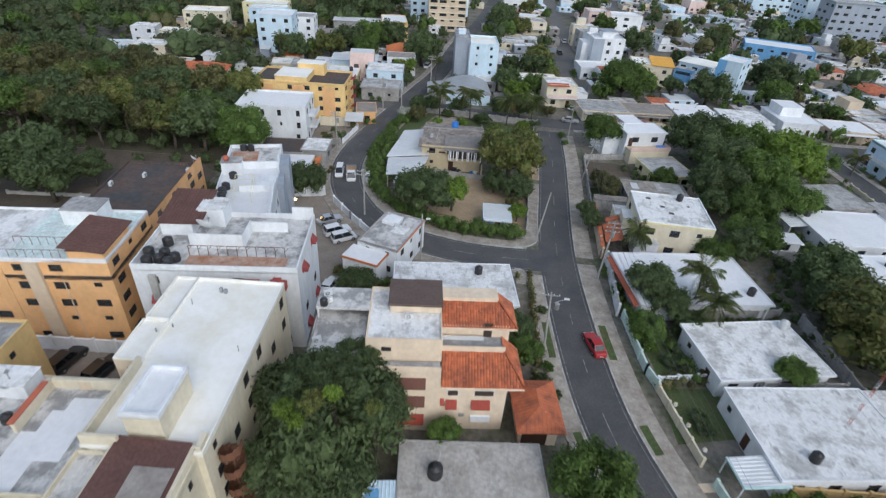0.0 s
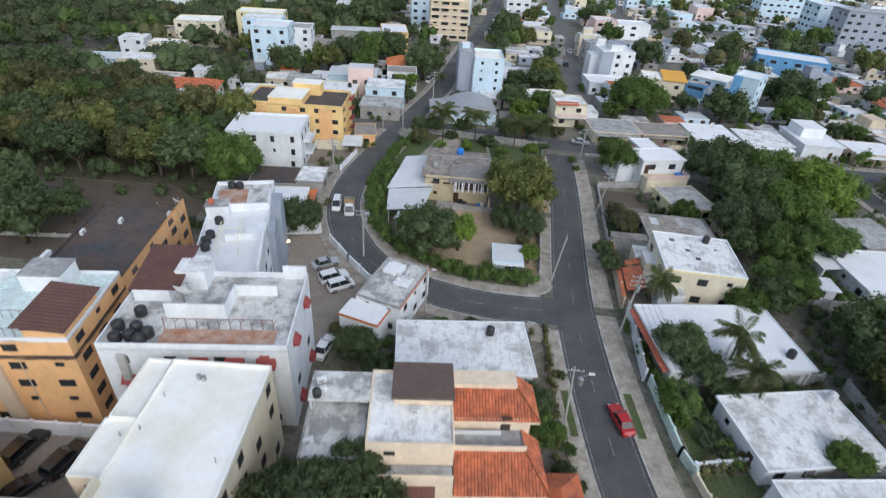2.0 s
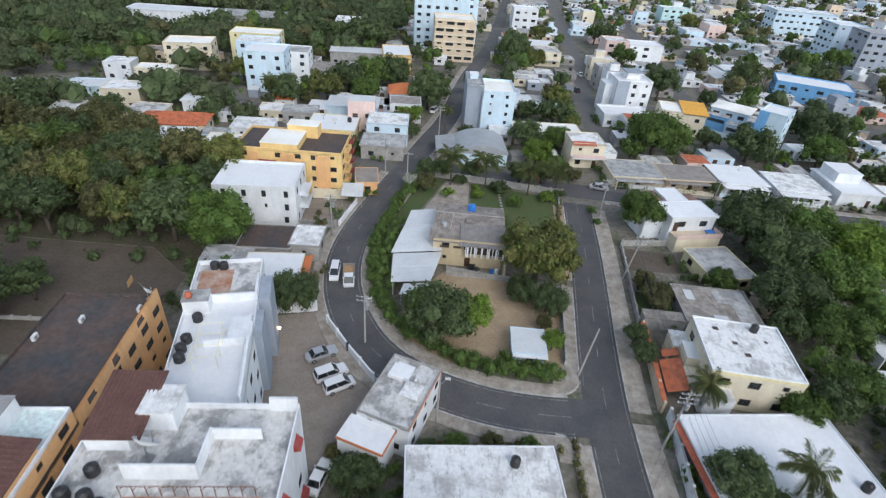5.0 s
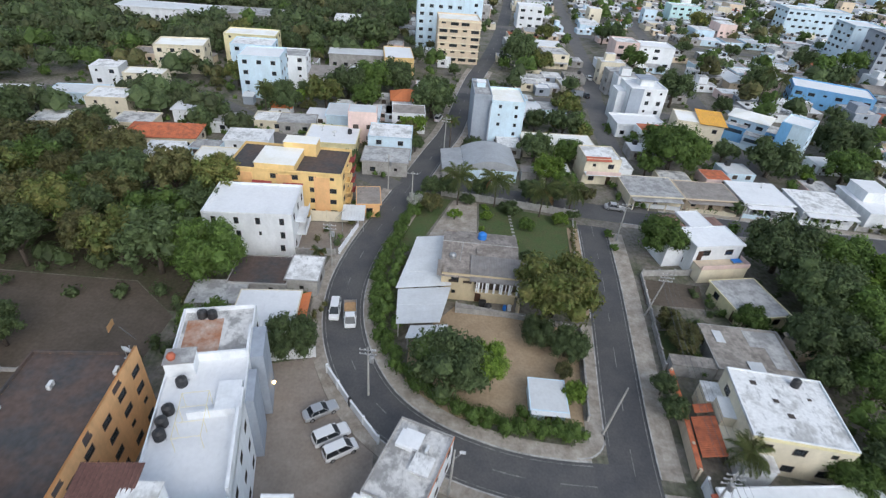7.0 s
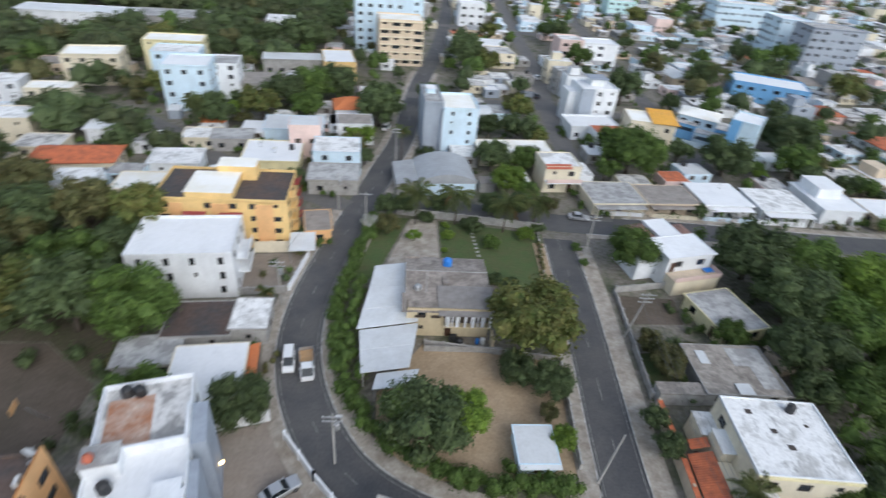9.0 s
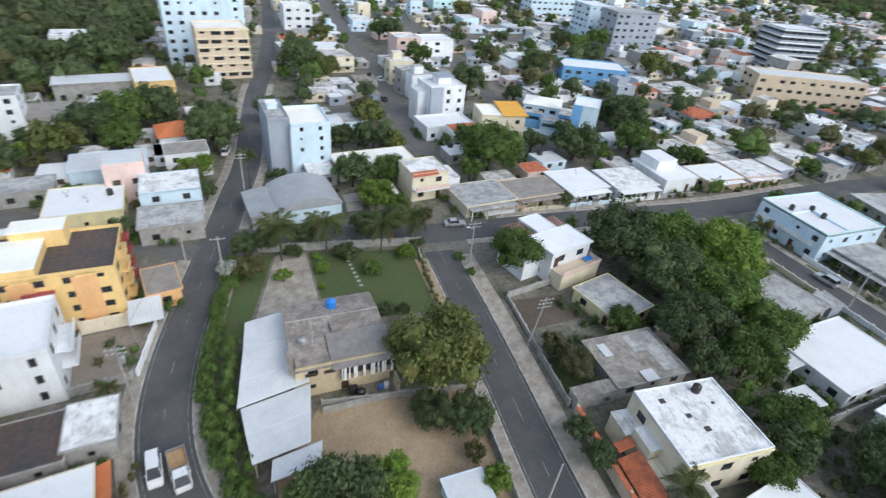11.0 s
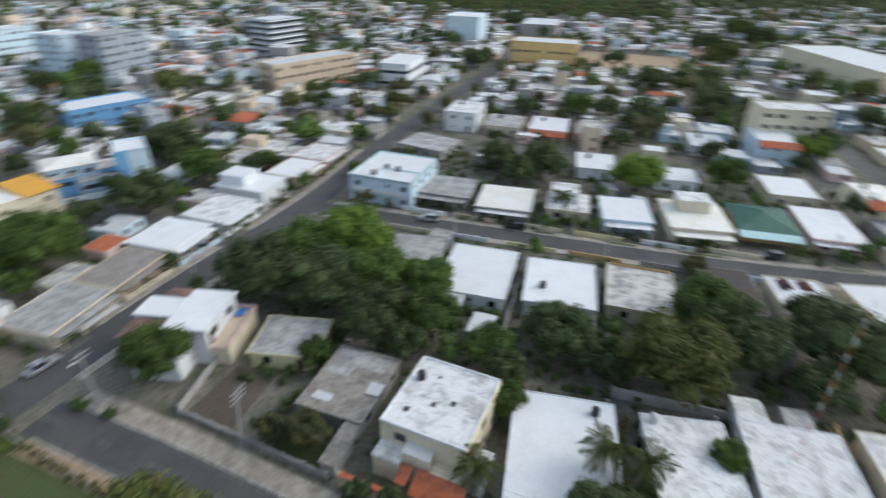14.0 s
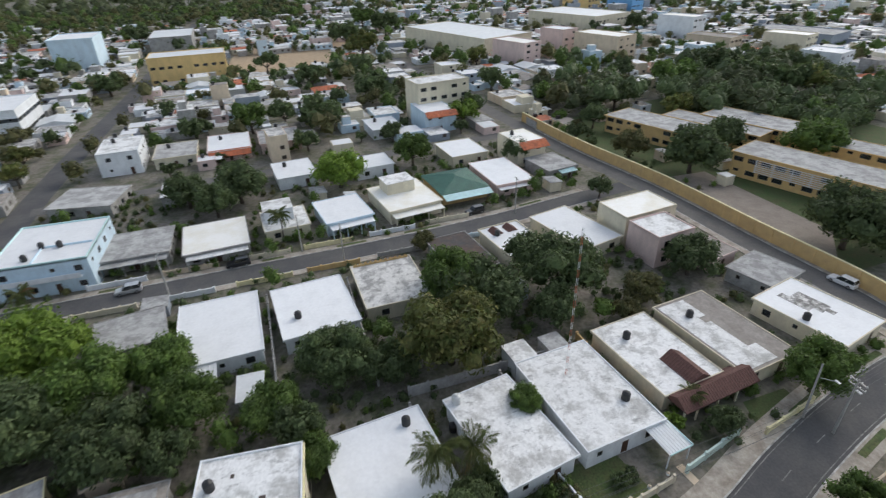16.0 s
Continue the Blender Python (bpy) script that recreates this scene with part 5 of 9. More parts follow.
slope_roof(h, -2.4, 2.6, -3.3, -2.4, 2.1, 2.3, ROOF_METAL, "eave", "y", 0)

# ---- grey and white tower block by the curve ----
h = house(-0.6, 196.2, 4.6, 13.4, 5, 13.0, W_GREY, ROOF_GREY, "narrow blue-grey tower block wing", 5, "E", 0.4, name="tower_block", win=(0.7, 1.4), gap=12, frame_mat=FRAME_D)
block(h, -1.2, 1.0, 0.5, 3.4, 13.0, 14.2, W_LTBLUE, ROOF_WHITE, "roof_tank_room")
h = house(6.2, 195.0, 8.8, 11.8, 5, 11.9, W_LTBLUE, ROOF_CREAM, "pale blue-white five-storey tower block", 5, "SE", 0.5, win=(0.8, 0.9), gap=3.4, name="tower_block", rim_mat=W_LTBLUE)
part("wall_strip", Shape().box(-4.75, -4.45, -6.15, -5.92, 0.5, 11.4), W_GREY, h)
ROOF_ZINC = surface("dull_zinc_sheet", (0.36, 0.38, 0.40), 0.55, (0.28, 0.29, 0.30), 0.45, 3, 0.2, 0.1, 0.4, 0.05)
h = thing("warehouse", "grey shed with a shallow curved metal roof", "warehouse", pose(2.6, 173.4, 0, 0, 0, 7))
s = Shape()
for i in range(12):
    a, b = -1 + i / 6, -1 + (i + 1) / 6
    za, zb = 3.4 + 1.8 * (1 - a * a), 3.4 + 1.8 * (1 - b * b)
    s.quad((a * 6.4, -6, za), (b * 6.4, -6, zb), (b * 6.4, 6, zb), (a * 6.4, 6, za))
    s.quad((a * 6.4, -6, 3.0), (b * 6.4, -6, 3.0), (b * 6.4, -6, zb), (a * 6.4, -6, za))
part("roof", s, ROOF_ZINC, h)
part("wall", Shape().box(-6.2, 6.2, -5.9, 5.9, 0, 3.3), W_LTBLUE, h)
slope_roof(h, -11.5, -6.5, -6.0, 5.0, 2.9, 3.6, ROOF_ZINC, "lean_to_roof", "x", 0.8)
part("lean_to_wall", Shape().box(-11.3, -6.3, -5.8, 4.8, 0, 2.85), W_CONC, h)
take(0, 173, 9)

# ---- houses among the woods ----
for x, y, w, d, a, hh, wl, rf, lb in (
    (-98.6, 152.0, 8.0, 7.0, 20, 3.2, W_PINK, ROOF_WORN, "pink house with a pale roof at the wood edge"),
    (-96.4, 184.0, 10.0, 8.0, 10, 5.8, W_CREAM, ROOF_WORN, "beige two-storey house among trees"),
    (-98.0, 203.4, 11.0, 6.0, 10, 5.8, W_CREAM, ROOF_CREAM, "cream row house with tall cypresses"),
    (-111.5, 207.0, 8.0, 7.0, 10, 5.6, W_WHITE, ROOF_WORN, "white two-storey house among trees"),
    (-108.5, 192.0, 18.0, 7.0, 12, 3.0, W_LTBLUE, ROOF_METAL, "long shed with a pale metal roof"),
    (-77.4, 186.0, 6.4, 6.0, 8, 3.6, W_WHITE, ROOF_WHITE, "small house with a bright white roof"),
    (-68.0, 156.2, 7.6, 7.0, 8, 5.6, W_WHITE, ROOF_WORN, "white house with a pale roof under trees"),
    (-55.1, 186.0, 8.0, 6.0, 8, 3.0, W_CREAM, ROOF_WORN, "cream house near a driveway"),
    (-55.9, 172.5, 10.0, 7.0, 8, 3.2, W_WHITE, ROOF_WORN, "low white house behind the yellow block"),
    (-58.3, 160.5, 9.0, 7.0, 5, 3.2, W_CREAM, ROOF_CREAM, "low cream house behind the yellow block"),
    (-93.0, 165.0, 11.0, 7.0, 10, 3.0, W_TAN, ROOF_OLD, "brown-roofed house among trees"),
    (-86.0, 176.4, 9.0, 7.0, 6, 3.0, W_CREAM, ROOF_PATCHY, "weathered house with a patched roof among trees"),
    (-104.6, 172.6, 8.0, 7.0, 14, 3.0, W_CREAM, ROOF_WORN, "pale house with a stained roof at the wood edge"),
    (-66.0, 182.0, 6.4, 6.0, 8, 3.0, W_WHITE, ROOF_GREY, "small grey-roofed house near a driveway"),
    (-48.0, 186.0, 9.0, 6.0, 8, 3.2, W_CONC, ROOF_GREY, "low grey house beside the lane"),
    (-112.0, 232.0, 12.0, 8.0, 10, 3.2, W_TAN, ROOF_OLD, "brown-roofed house in the wood"),
    (-126.0, 186.5, 12.0, 7.0, 14, 3.0, W_CONC, ROOF_METAL, "shed with a pale sheet roof"),
    (-137.0, 292.0, 40.0, 12.0, 8, 5.0, W_WHITE, ROOF_METAL, "wide pale warehouse beyond the wood"),
    (-104.0, 300.0, 30.0, 14.0, 8, 4.4, W_CONC, ROOF_GREY, "wide pale-roofed depot beyond the wood"),
    (-60.0, 303.0, 14.0, 10.0, 8, 5.6, W_WHITE, ROOF_WORN, "white two-storey house beyond the wood"),
):
    house(x, y, w, d, a, hh, wl, rf, lb, 2 if hh > 5.5 else 1, "S", 0.15)
    take(x, y - 3, max(w, d) * 0.5)
    take(x, y - 8, 3.0)
h = thing("house", "small house with an orange tile roof among trees", "house", pose(-55.8, 195.6, 0, 0, 0, 10))
shell(h, 6.0, 5.0, 3.0, W_WHITE, 1, "S", seed=29, door="")
pitched_roof(h, 6.0, 5.0, 3.0, 1.2, ORANGE_PAINT, 0.4, True)
take(-55.8, 193, 4)

# ---- mid-distance landmarks ----
h = house(49.4, 221.5, 11.4, 9.6, 7, 11.0, W_WHITE, ROOF_WHITE, "four-storey white block with a blue-grey stair bay", 4, "SE", 0.5, win=(1.2, 1.2), gap=3.2, name="apartment_block")
part("stair_bay", Shape().box(-5.9, -1.8, -5.3, -4.78, 0, 11.3), W_GREY, h)
part("rear_bay", Shape().box(-8.4, -5.72, -2.0, 4.0, 0, 9.4), W_WHITE, h)
block(h, -1.6, 2.6, -1.0, 3.0, 11.0, 13.0, W_WHITE, ROOF_WHITE, "roof_room")
part("roof_slab", Shape().box(-2.4, 3.4, -1.8, 3.6, 13.12, 13.35), W_GREY, h)
house(46.6, 209.8, 14.4, 8.6, 7, 3.8, W_WHITE, ROOF_WHITE, "bright white house with a balustraded front", rim=0.5, wins="SE", door="S")
h = house(63.6, 209.4, 13.0, 10.0, -8, 6.6, W_CREAM, ROOF_CREAM, "two-storey cream house with orange-yellow roofs", 2, "SE", 0.2, door="S")
slope_roof(h, -0.4, 7.2, -5.6, 5.4, 6.8, 7.6, surface("amber_roof_paint", (0.80, 0.42, 0.06), 0.7, (0.7, 0.36, 0.08), 0.3, 2), "orange_roof", "y", 0.5)
h = thing("house", "stepped blue and white building with a pale faceted roof", "house", pose(82.4, 216.6, 0, 0, 0, -34))
shell(h, 11.0, 9.0, 6.4, W_LTBLUE, 2, "SEW", (1.8, 1.1), 3.0, seed=71, door="S")
pitched_roof(h, 11.0, 9.0, 6.4, 1.2, ROOF_CREAM, 0.5, True, ribs=False)
for u0, u1, v0, v1, zz, mm in ((-5.6, 0.5, -7.6, -4.55, 4.6, W_BLUE), (0.6, 7.6, -8.4, -4.6, 3.2, W_LTBLUE), (5.55, 11.5, -4.5, 3.0, 4.4, W_BLUE), (7.7, 13.5, -9.0, -4.6, 2.8, W_LTBLUE)):
    block(h, u0, u1, v0, v1, 0, zz, mm, ROOF_PATCHY, "front_block")
    part("window_band", Shape().box(u0 + 0.6, u1 - 0.6, v0 - 0.03, v0 + 0.02, zz - 1.9, zz - 0.9), GLASS, h)
part("front_wall", Shape().box(-9.0, 15.0, -12.2, -12.0, 0, 1.4), W_LTBLUE, h)
take(84, 214, 9)
h = house(86.6, 199.6, 7.2, 9.6, -38, 11.4, W_LTBLUE, ROOF_WHITE, "narrow pale blue four-storey block with a deep blue stripe", 4, "E", 0.4, name="apartment_block")
part("blue_stripe", Shape().box(-3.68, -3.60, -4.6, 4.6, 0.4, 11.6).box(-3.6, -1.0, -4.88, -4.80, 0.4, 11.6), W_BLUE, h)
house(-20.0, 291.0, 19.0, 13.0, 8, 21.0, W_LTBLUE, ROOF_WHITE, "seven-storey pale blue-white apartment tower", 7, "SE", 0.6, win=(1.6, 1.2), gap=3.6, name="apartment_tower")
house(-9.0, 300.0, 12.0, 12.0, 8, 27.0, W_LTBLUE, ROOF_WHITE, "nine-storey pale apartment tower", 9, "SE", 0.6, win=(1.4, 1.2), gap=3.8, name="apartment_tower")
h = house(-11.0, 271.0, 16.0, 12.0, 8, 15.6, W_TAN, ROOF_CREAM, "six-storey sand-coloured block with banded windows", 6, "SE", 0.5, win=(3.0, 1.1), gap=3.6, name="apartment_tower")
for k in range(6):
    part("band", Shape().box(-8.3, 8.3, -6.4, -6.02, k * 2.6 + 2.3, k * 2.6 + 2.6), W_CREAM, h)
house(-98.0, 226.0, 15.0, 10.0, 14, 8.6, W_CREAM, ROOF_CREAM, "three-storey cream apartment block among trees", 3, "SE", 0.4, name="apartment_block")
house(-66.0, 212.0, 12.0, 11.0, 8, 12.0, W_LTBLUE, ROOF_WHITE, "white four-storey block with small dark windows", 4, "SE", 0.4, name="apartment_block", gap=3.0)
house(-59.6, 222.0, 8.0, 9.0, 8, 10.0, W_WHITE, ROOF_GREY, "white four-storey block with a grey roof", 4, "SE", 0.3, name="apartment_block", gap=3.0)
house(-74.0, 226.0, 13.0, 9.0, 8, 11.0, W_LTBLUE, ROOF_WORN, "pale four-storey block behind trees", 4, "SE", 0.3, name="apartment_block")
house(-80.0, 240.0, 17.0, 9.0, 8, 10.4, W_PALEYEL, ROOF_CREAM, "pale yellow apartment block behind trees", 4, "SE", 0.3, name="apartment_block")
house(-30.4, 246.0, 10.0, 15.0, 12, 7.0, W_YELLOW, ROOF_WHITE, "yellow two-storey building with a white roof", 2, "SE", 0.2, name="building")
house(-46.0, 249.0, 19.0, 8.0, 10, 5.0, W_CONC, ROOF_METAL, "wide grey warehouse with metal roofs", 1, "S", 0.1, name="warehouse")
h = thing("warehouse", "gabled warehouse with a pale grey sheet roof", "warehouse", pose(-37.6, 233.0, 0, 0, 0, 40))
part("wall", Shape().box(-6.4, 6.4, -4.6, 4.6, 0, 3.9), W_CONC, h)
pitched_roof(h, 12.8, 9.2, 4.0, 1.5, ROOF_METAL, 0.4, False)
take(-37.6, 233, 7)
house(-50.0, 226.0, 16.0, 10.0, 10, 4.4, W_CONC, ROOF_OLD, "low shed with a rust-brown roof", 1, "S", 0.1, name="warehouse")
h = thing("house", "house with a vivid orange hipped tile roof among trees", "house", pose(-22.5, 211.0, 0, 0, 0, 10))
shell(h, 9.0, 8.0, 3.6, W_WHITE, 1, "SE", seed=9, door="S")
pitched_roof(h, 9.0, 8.0, 3.6, 2.2, ORANGE_PAINT, 0.5, True)
take(-22, 211, 6)
h = thing("house", "low house with a wide red tile roof among trees", "house", pose(-75.5, 170.0, 0, 0, 0, 10))
shell(h, 16.0, 8.0, 3.4, W_CREAM, 1, "SE", seed=19, door="S")
pitched_roof(h, 16.0, 8.0, 3.4, 1.8, TILE, 0.5, True)
take(-75, 168, 9)

# ---- larger buildings farther off ----
north_side = [
    (178.0, 336.0, 15.0, 16.0, 0, 18.0, W_LTBLUE, ROOF_WHITE, 6, "apartment_tower", "six-storey pale blue apartment tower"),
    (184.0, 312.0, 26.0, 14.0, 0, 19.0, W_GREY, ROOF_GREY, 6, "apartment_tower", "wide blue-grey glazed block"),
    (192.0, 404.0, 36.0, 14.0, 0, 14.0, W_LTBLUE, ROOF_WORN, 4, "apartment_block", "long pale blue four-storey block"),
    (58.0, 290.0, 10.0, 10.0, 6, 9.6, W_PINK, ROOF_WORN, 3, "apartment_block", "coral and cream three-storey block"),
    (71.0, 292.0, 15.0, 10.0, 6, 8.6, W_WHITE, ROOF_WHITE, 3, "apartment_block", "white three-storey block in the far town"),
    (22.0, 347.0, 13.0, 9.0, 6, 10.4, W_WHITE, ROOF_WHITE, 3, "apartment_block", "white three-storey block beside the far street"),
    (118.0, 408.0, 18.0, 10.0, 6, 9.0, W_TURQ, ROOF_WORN, 3, "apartment_block", "turquoise three-storey block in the far town"),
    (128.0, 258.0, 26.0, 14.0, -20, 6.6, W_BLUE, ROOF_WHITE, 2, "building", "blue and white commercial building"),
    (258.0, 277.0, 24.0, 16.0, -12, 20.0, W_GREY, ROOF_GREY, 7, "office_tower", "grey and white striped office tower"),
    (211.2, 227.8, 45.6, 12.4, -20, 10.4, W_TAN, ROOF_METAL, 3, "hall", "long tan commercial hall with a pale roof"),
]
east_side = [
    (229.4, 189.0, 26.7, 13.3, 4, 9.6, W_WHITE, ROOF_WHITE, 2, "office_building", "modern white office building with dark window bands"),
    (333.6, -21.3, 80.0, 36.3, 20, 9.6, W_CREAM, ROOF_METAL, 1, "warehouse", "huge pale grey factory warehouse with blank walls"),
    (268.4, -27.4, 23.8, 11.9, 20, 11.4, W_PINK, ROOF_CREAM, 4, "apartment_block", "pale pink apartment block with stepped roof"),
    (260.4, -74.2, 28.8, 14.4, 20, 12.7, W_TAN, ROOF_CREAM, 4, "apartment_block", "sandy orange apartment block with pale roof"),
    (187.6, 39.0, 11.2, 20.1, 10, 13.4, W_CREAM, ROOF_WORN, 4, "apartment_block", "pale cream four-storey block with small windows"),
    (300.3, 135.2, 18.7, 35.1, 4, 12.2, W_YELLOW, ROOF_METAL, 2, "hall", "mustard-yellow hall with a white vaulted roof"),
    (187.5, -140.9, 16.4, 14.1, 20, 10.1, W_WHITE, ROOF_WHITE, 3, "apartment_block", "white three-storey block beyond the school"),
    (360.3, 198.9, 28.7, 21.5, 4, 16.7, W_LTBLUE, ROOF_WHITE, 1, "warehouse", "tall pale blue-white windowless hall"),
    (409.5, 157.0, 42.1, 24.7, 4, 9.9, W_CONC, ROOF_METAL, 1, "warehouse", "wide warehouse under a pale metal roof"),
    (288.0, -62.0, 17.0, 12.0, 20, 13.0, W_PINK, ROOF_WHITE, 4, "apartment_block", "pale pink four-storey block beside the warehouse"),
    (296.0, -150.0, 24.0, 13.0, 20, 14.0, W_WHITE, ROOF_CREAM, 4, "apartment_block", "white and pink four-storey block beyond the wood"),
    (262.0, -146.0, 26.0, 13.0, 20, 7.0, W_TAN, ROOF_OLD, 2, "building", "low rust-brown commercial building beyond the wood"),
    (236.0, -172.0, 22.0, 13.0, 20, 9.6, W_CREAM, ROOF_CREAM, 3, "apartment_block", "cream three-storey block with a dark window row"),
    (262.0, -208.0, 44.0, 26.0, 20, 6.0, W_GREY, ROOF_GREY, 1, "warehouse", "grey workshop hall with a dull metal roof"),
    (470.0, -180.0, 30.0, 16.0, 20, 16.0, W_YELLOW, ROOF_GREY, 4, "building", "yellow commercial building at the edge of town"),
    (440.0, -206.0, 26.0, 16.0, 20, 18.0, W_BLUE, ROOF_WHITE, 4, "building", "bright blue commercial building at the edge of town"),
    (382.6, -127.5, 64.7, 38.8, 20, 10.0, W_CREAM, ROOF_METAL, 2, "warehouse", "wide cream commercial building with a pale roof"),
]
for x, y, w, d, a, hh, wl, rf, st, nm, lb in north_side + east_side:
    hb = house(x, y, w, d, a, hh, wl, rf, lb, st, "SW" if x > 120 else "SE", 0.4, win=(2.2, 1.2) if st > 1 else (1.4, 1.0), gap=3.8, name=nm, door="")
    take(x, y, min(w, d) * 0.6)
    if nm in ("office_tower", "office_building"):
        for k in range(st):
            part("window_band", Shape().box(-w / 2 - 0.1, w / 2 + 0.1, -d / 2 - 0.1, d / 2 + 0.1, k * hh / st + 1.0, k * hh / st + 2.2), GLASS, hb)
            part("white_band", Shape().box(-w / 2 - 0.2, w / 2 + 0.2, -d / 2 - 0.2, d / 2 + 0.2, k * hh / st + 2.3, k * hh / st + 2.9), W_WHITE, hb)

# ---- school and long wall to the south-east ----
def school(cx, cy, w, d, ang, hh, lab, roof):
    o = house(cx, cy, w, d, ang, hh, YEL_WALL, roof, lab, 2, "NW", 0.15, win=(2.4, 1.2), gap=3.2, name="school_building", over=0.5)
    return o


sc = school(90.5, -29.2, 37.0, 12.0, 21, 6.4, "ochre two-storey school wing with a stained grey roof and white louvres", ROOF_GREY)
for k in range(7):
    part("louvre", Shape().box(-4.5, 12.5, 6.02, 6.35, 2.4 + k * 0.5, 2.5 + k * 0.5), W_WHITE, sc, "white concrete sun louvre")
for u in (-4.5, -0.3, 3.9, 8.2, 12.4):
    part("louvre_post", Shape().box(u - 0.08, u + 0.08, 6.02, 6.38, 2.3, 5.6), W_WHITE, sc)
school(139.0, -17.5, 27.0, 12.0, 21, 5.4, "ochre school wing with a grey flat roof", ROOF_GREY)
school(126.0, -48.0, 34.0, 13.0, 21, 5.2, "broad grey-roofed school hall among trees", ROOF_GREY)
school(131.5, -34.2, 30.0, 9.0, 21, 5.0, "long grey-roofed school corridor wing", ROOF_GREY)
school(100.0, -52.0, 26.0, 9.0, 21, 5.2, "low grey-roofed school annex", ROOF_GREY)
wl = thing("long_wall", "long mustard-yellow masonry boundary wall along the street", "wall", pose(0, 0, 0), kind="structure")
line = offset_line([p for p in LINES["wall"] if 42 < p.x < 170], 3.9)
s = Shape()
ribbon(s, line, -0.12, 0.12, 3.1, 3.1)
part("wall_face", s, YEL_WALL, wl)
s = Shape()
ribbon(s, line, -0.2, 0.2, 3.26, 0.16)
part("coping", s, W_PALEYEL, wl)
for p in line[::2]:
    part("pier", Shape().box(p.x - 0.2, p.x + 0.2, p.y - 0.2, p.y + 0.2, 0, 3.1), YEL_WALL, wl)

for k in range(7):
    st = thing("stepping_stone", "pale square stepping stone set in the lawn", "stepping stone", pose(7.6 + 0.12 * k, 152.4 - k * 1.25, 0.012), "stepping stones")
    part("slab", Shape().box(-0.3, 0.3, -0.3, 0.3, 0, 0.05), W_CONC, st)


# ---- apartment blocks west of the main street ----
h = house(-41.4, 79.7, 11.4, 30.6, 7.5, 10.0, W_ORANGE, ROOF_DARK, "ochre-orange apartment block with a black tarred roof", 4, "SE", 0.4, ROOF_DARK, win=(1.6, 1.0), gap=3.3, name="apartment_block", door="S")
raised = Shape()
pierced_wall(raised, 19.4, 11.5, 0.2, [(-7.6, -6.0, 10.25, 11.1), (-2.4, -1.0, 10.0, 11.2), (3.6, 5.4, 10.2, 11.1)], lambda u, v, z: (5.73 - v, 5.5 + u, z), 9.6)
part("raised_wall", raised, W_ORANGE, h, "raised ochre wall with open slots along the roof edge")
part("white_side_wall", Shape().box(-6.3, -5.75, -3.6, 2.2, 9.0, 10.9), W_WHITE, h, "low white side wall")
shell(h, 11.4, 11.0, 12.4, W_ORANGE, 1, "SE", (1.4, 0.9), 3.2, z0=10.0, offset=(0, -9.8), seed=3, door="")
flat_roof(h, 11.4, 11.0, 12.4, surface("turquoise_tinted_roof", (0.66, 0.78, 0.76), 0.7, (0.55, 0.62, 0.60), 0.45, 2.5), W_WHITE, 0.3, offset=(0, -9.8))
block(h, 1.7, 5.5, -15.1, -9.0, 12.4, 13.6, W_ORANGE, ROOF_BROWN, "attic")
slope_roof(h, 1.2, 5.9, -15.6, -8.5, 14.4, 13.7, ROOF_BROWN, "attic_roof", "x", 0.5)
block(h, -2.6, 1.6, -7.8, -4.6, 12.4, 14.4, W_WHITE, ROOF_GREY, "stair_house")
shell(h, 8.0, 11.0, 12.4, W_ORANGE, 4, "S", (1.6, 1.0), 3.2, offset=(-9.75, -9.8), seed=4, door="", awn=0.15)
flat_roof(h, 8.0, 11.0, 12.4, ROOF_WORN, W_WHITE, 0.3, offset=(-9.75, -9.8))
rl = Shape()
for i in range(9):
    rl.tube((-5.6 + i * 0.9, -14.8, 12.4), (-5.6 + i * 0.9, -14.8, 13.5), 0.03, 0.03, 5)
    rl.tube((-5.6 + i * 0.9, -12.2, 12.4), (-5.6 + i * 0.9, -12.2, 13.5), 0.03, 0.03, 5)
rl.tube((-5.6, -14.8, 13.5), (1.6, -14.8, 13.5), 0.03, 0.03, 5).tube((-5.6, -12.2, 13.5), (1.6, -12.2, 13.5), 0.03, 0.03, 5)
part("roof_railing", rl, RUST, h, "rusted steel railing")
part("entrance_bay", Shape().box(-3.2, -1.6, -15.7, -15.3, 0, 12.2), W_TAN, h)
part("downpipe", Shape().tube((0.4, -15.4, 0), (0.4, -15.4, 10), 0.05, 0.05, 6), W_TAN, h)
for u, v in ((-1.5, 9.5), (4.2, 11.6), (-5.0, 6.4)):
    x, y = local(-41.2, 80.6, 7.5, u, v)
    air_conditioner(x, y, 10.0, 100)
x, y = local(-41.2, 80.6, 7.5, 4.6, 13.4)
satellite_dish(x, y, 10.45, 0.7, 150)

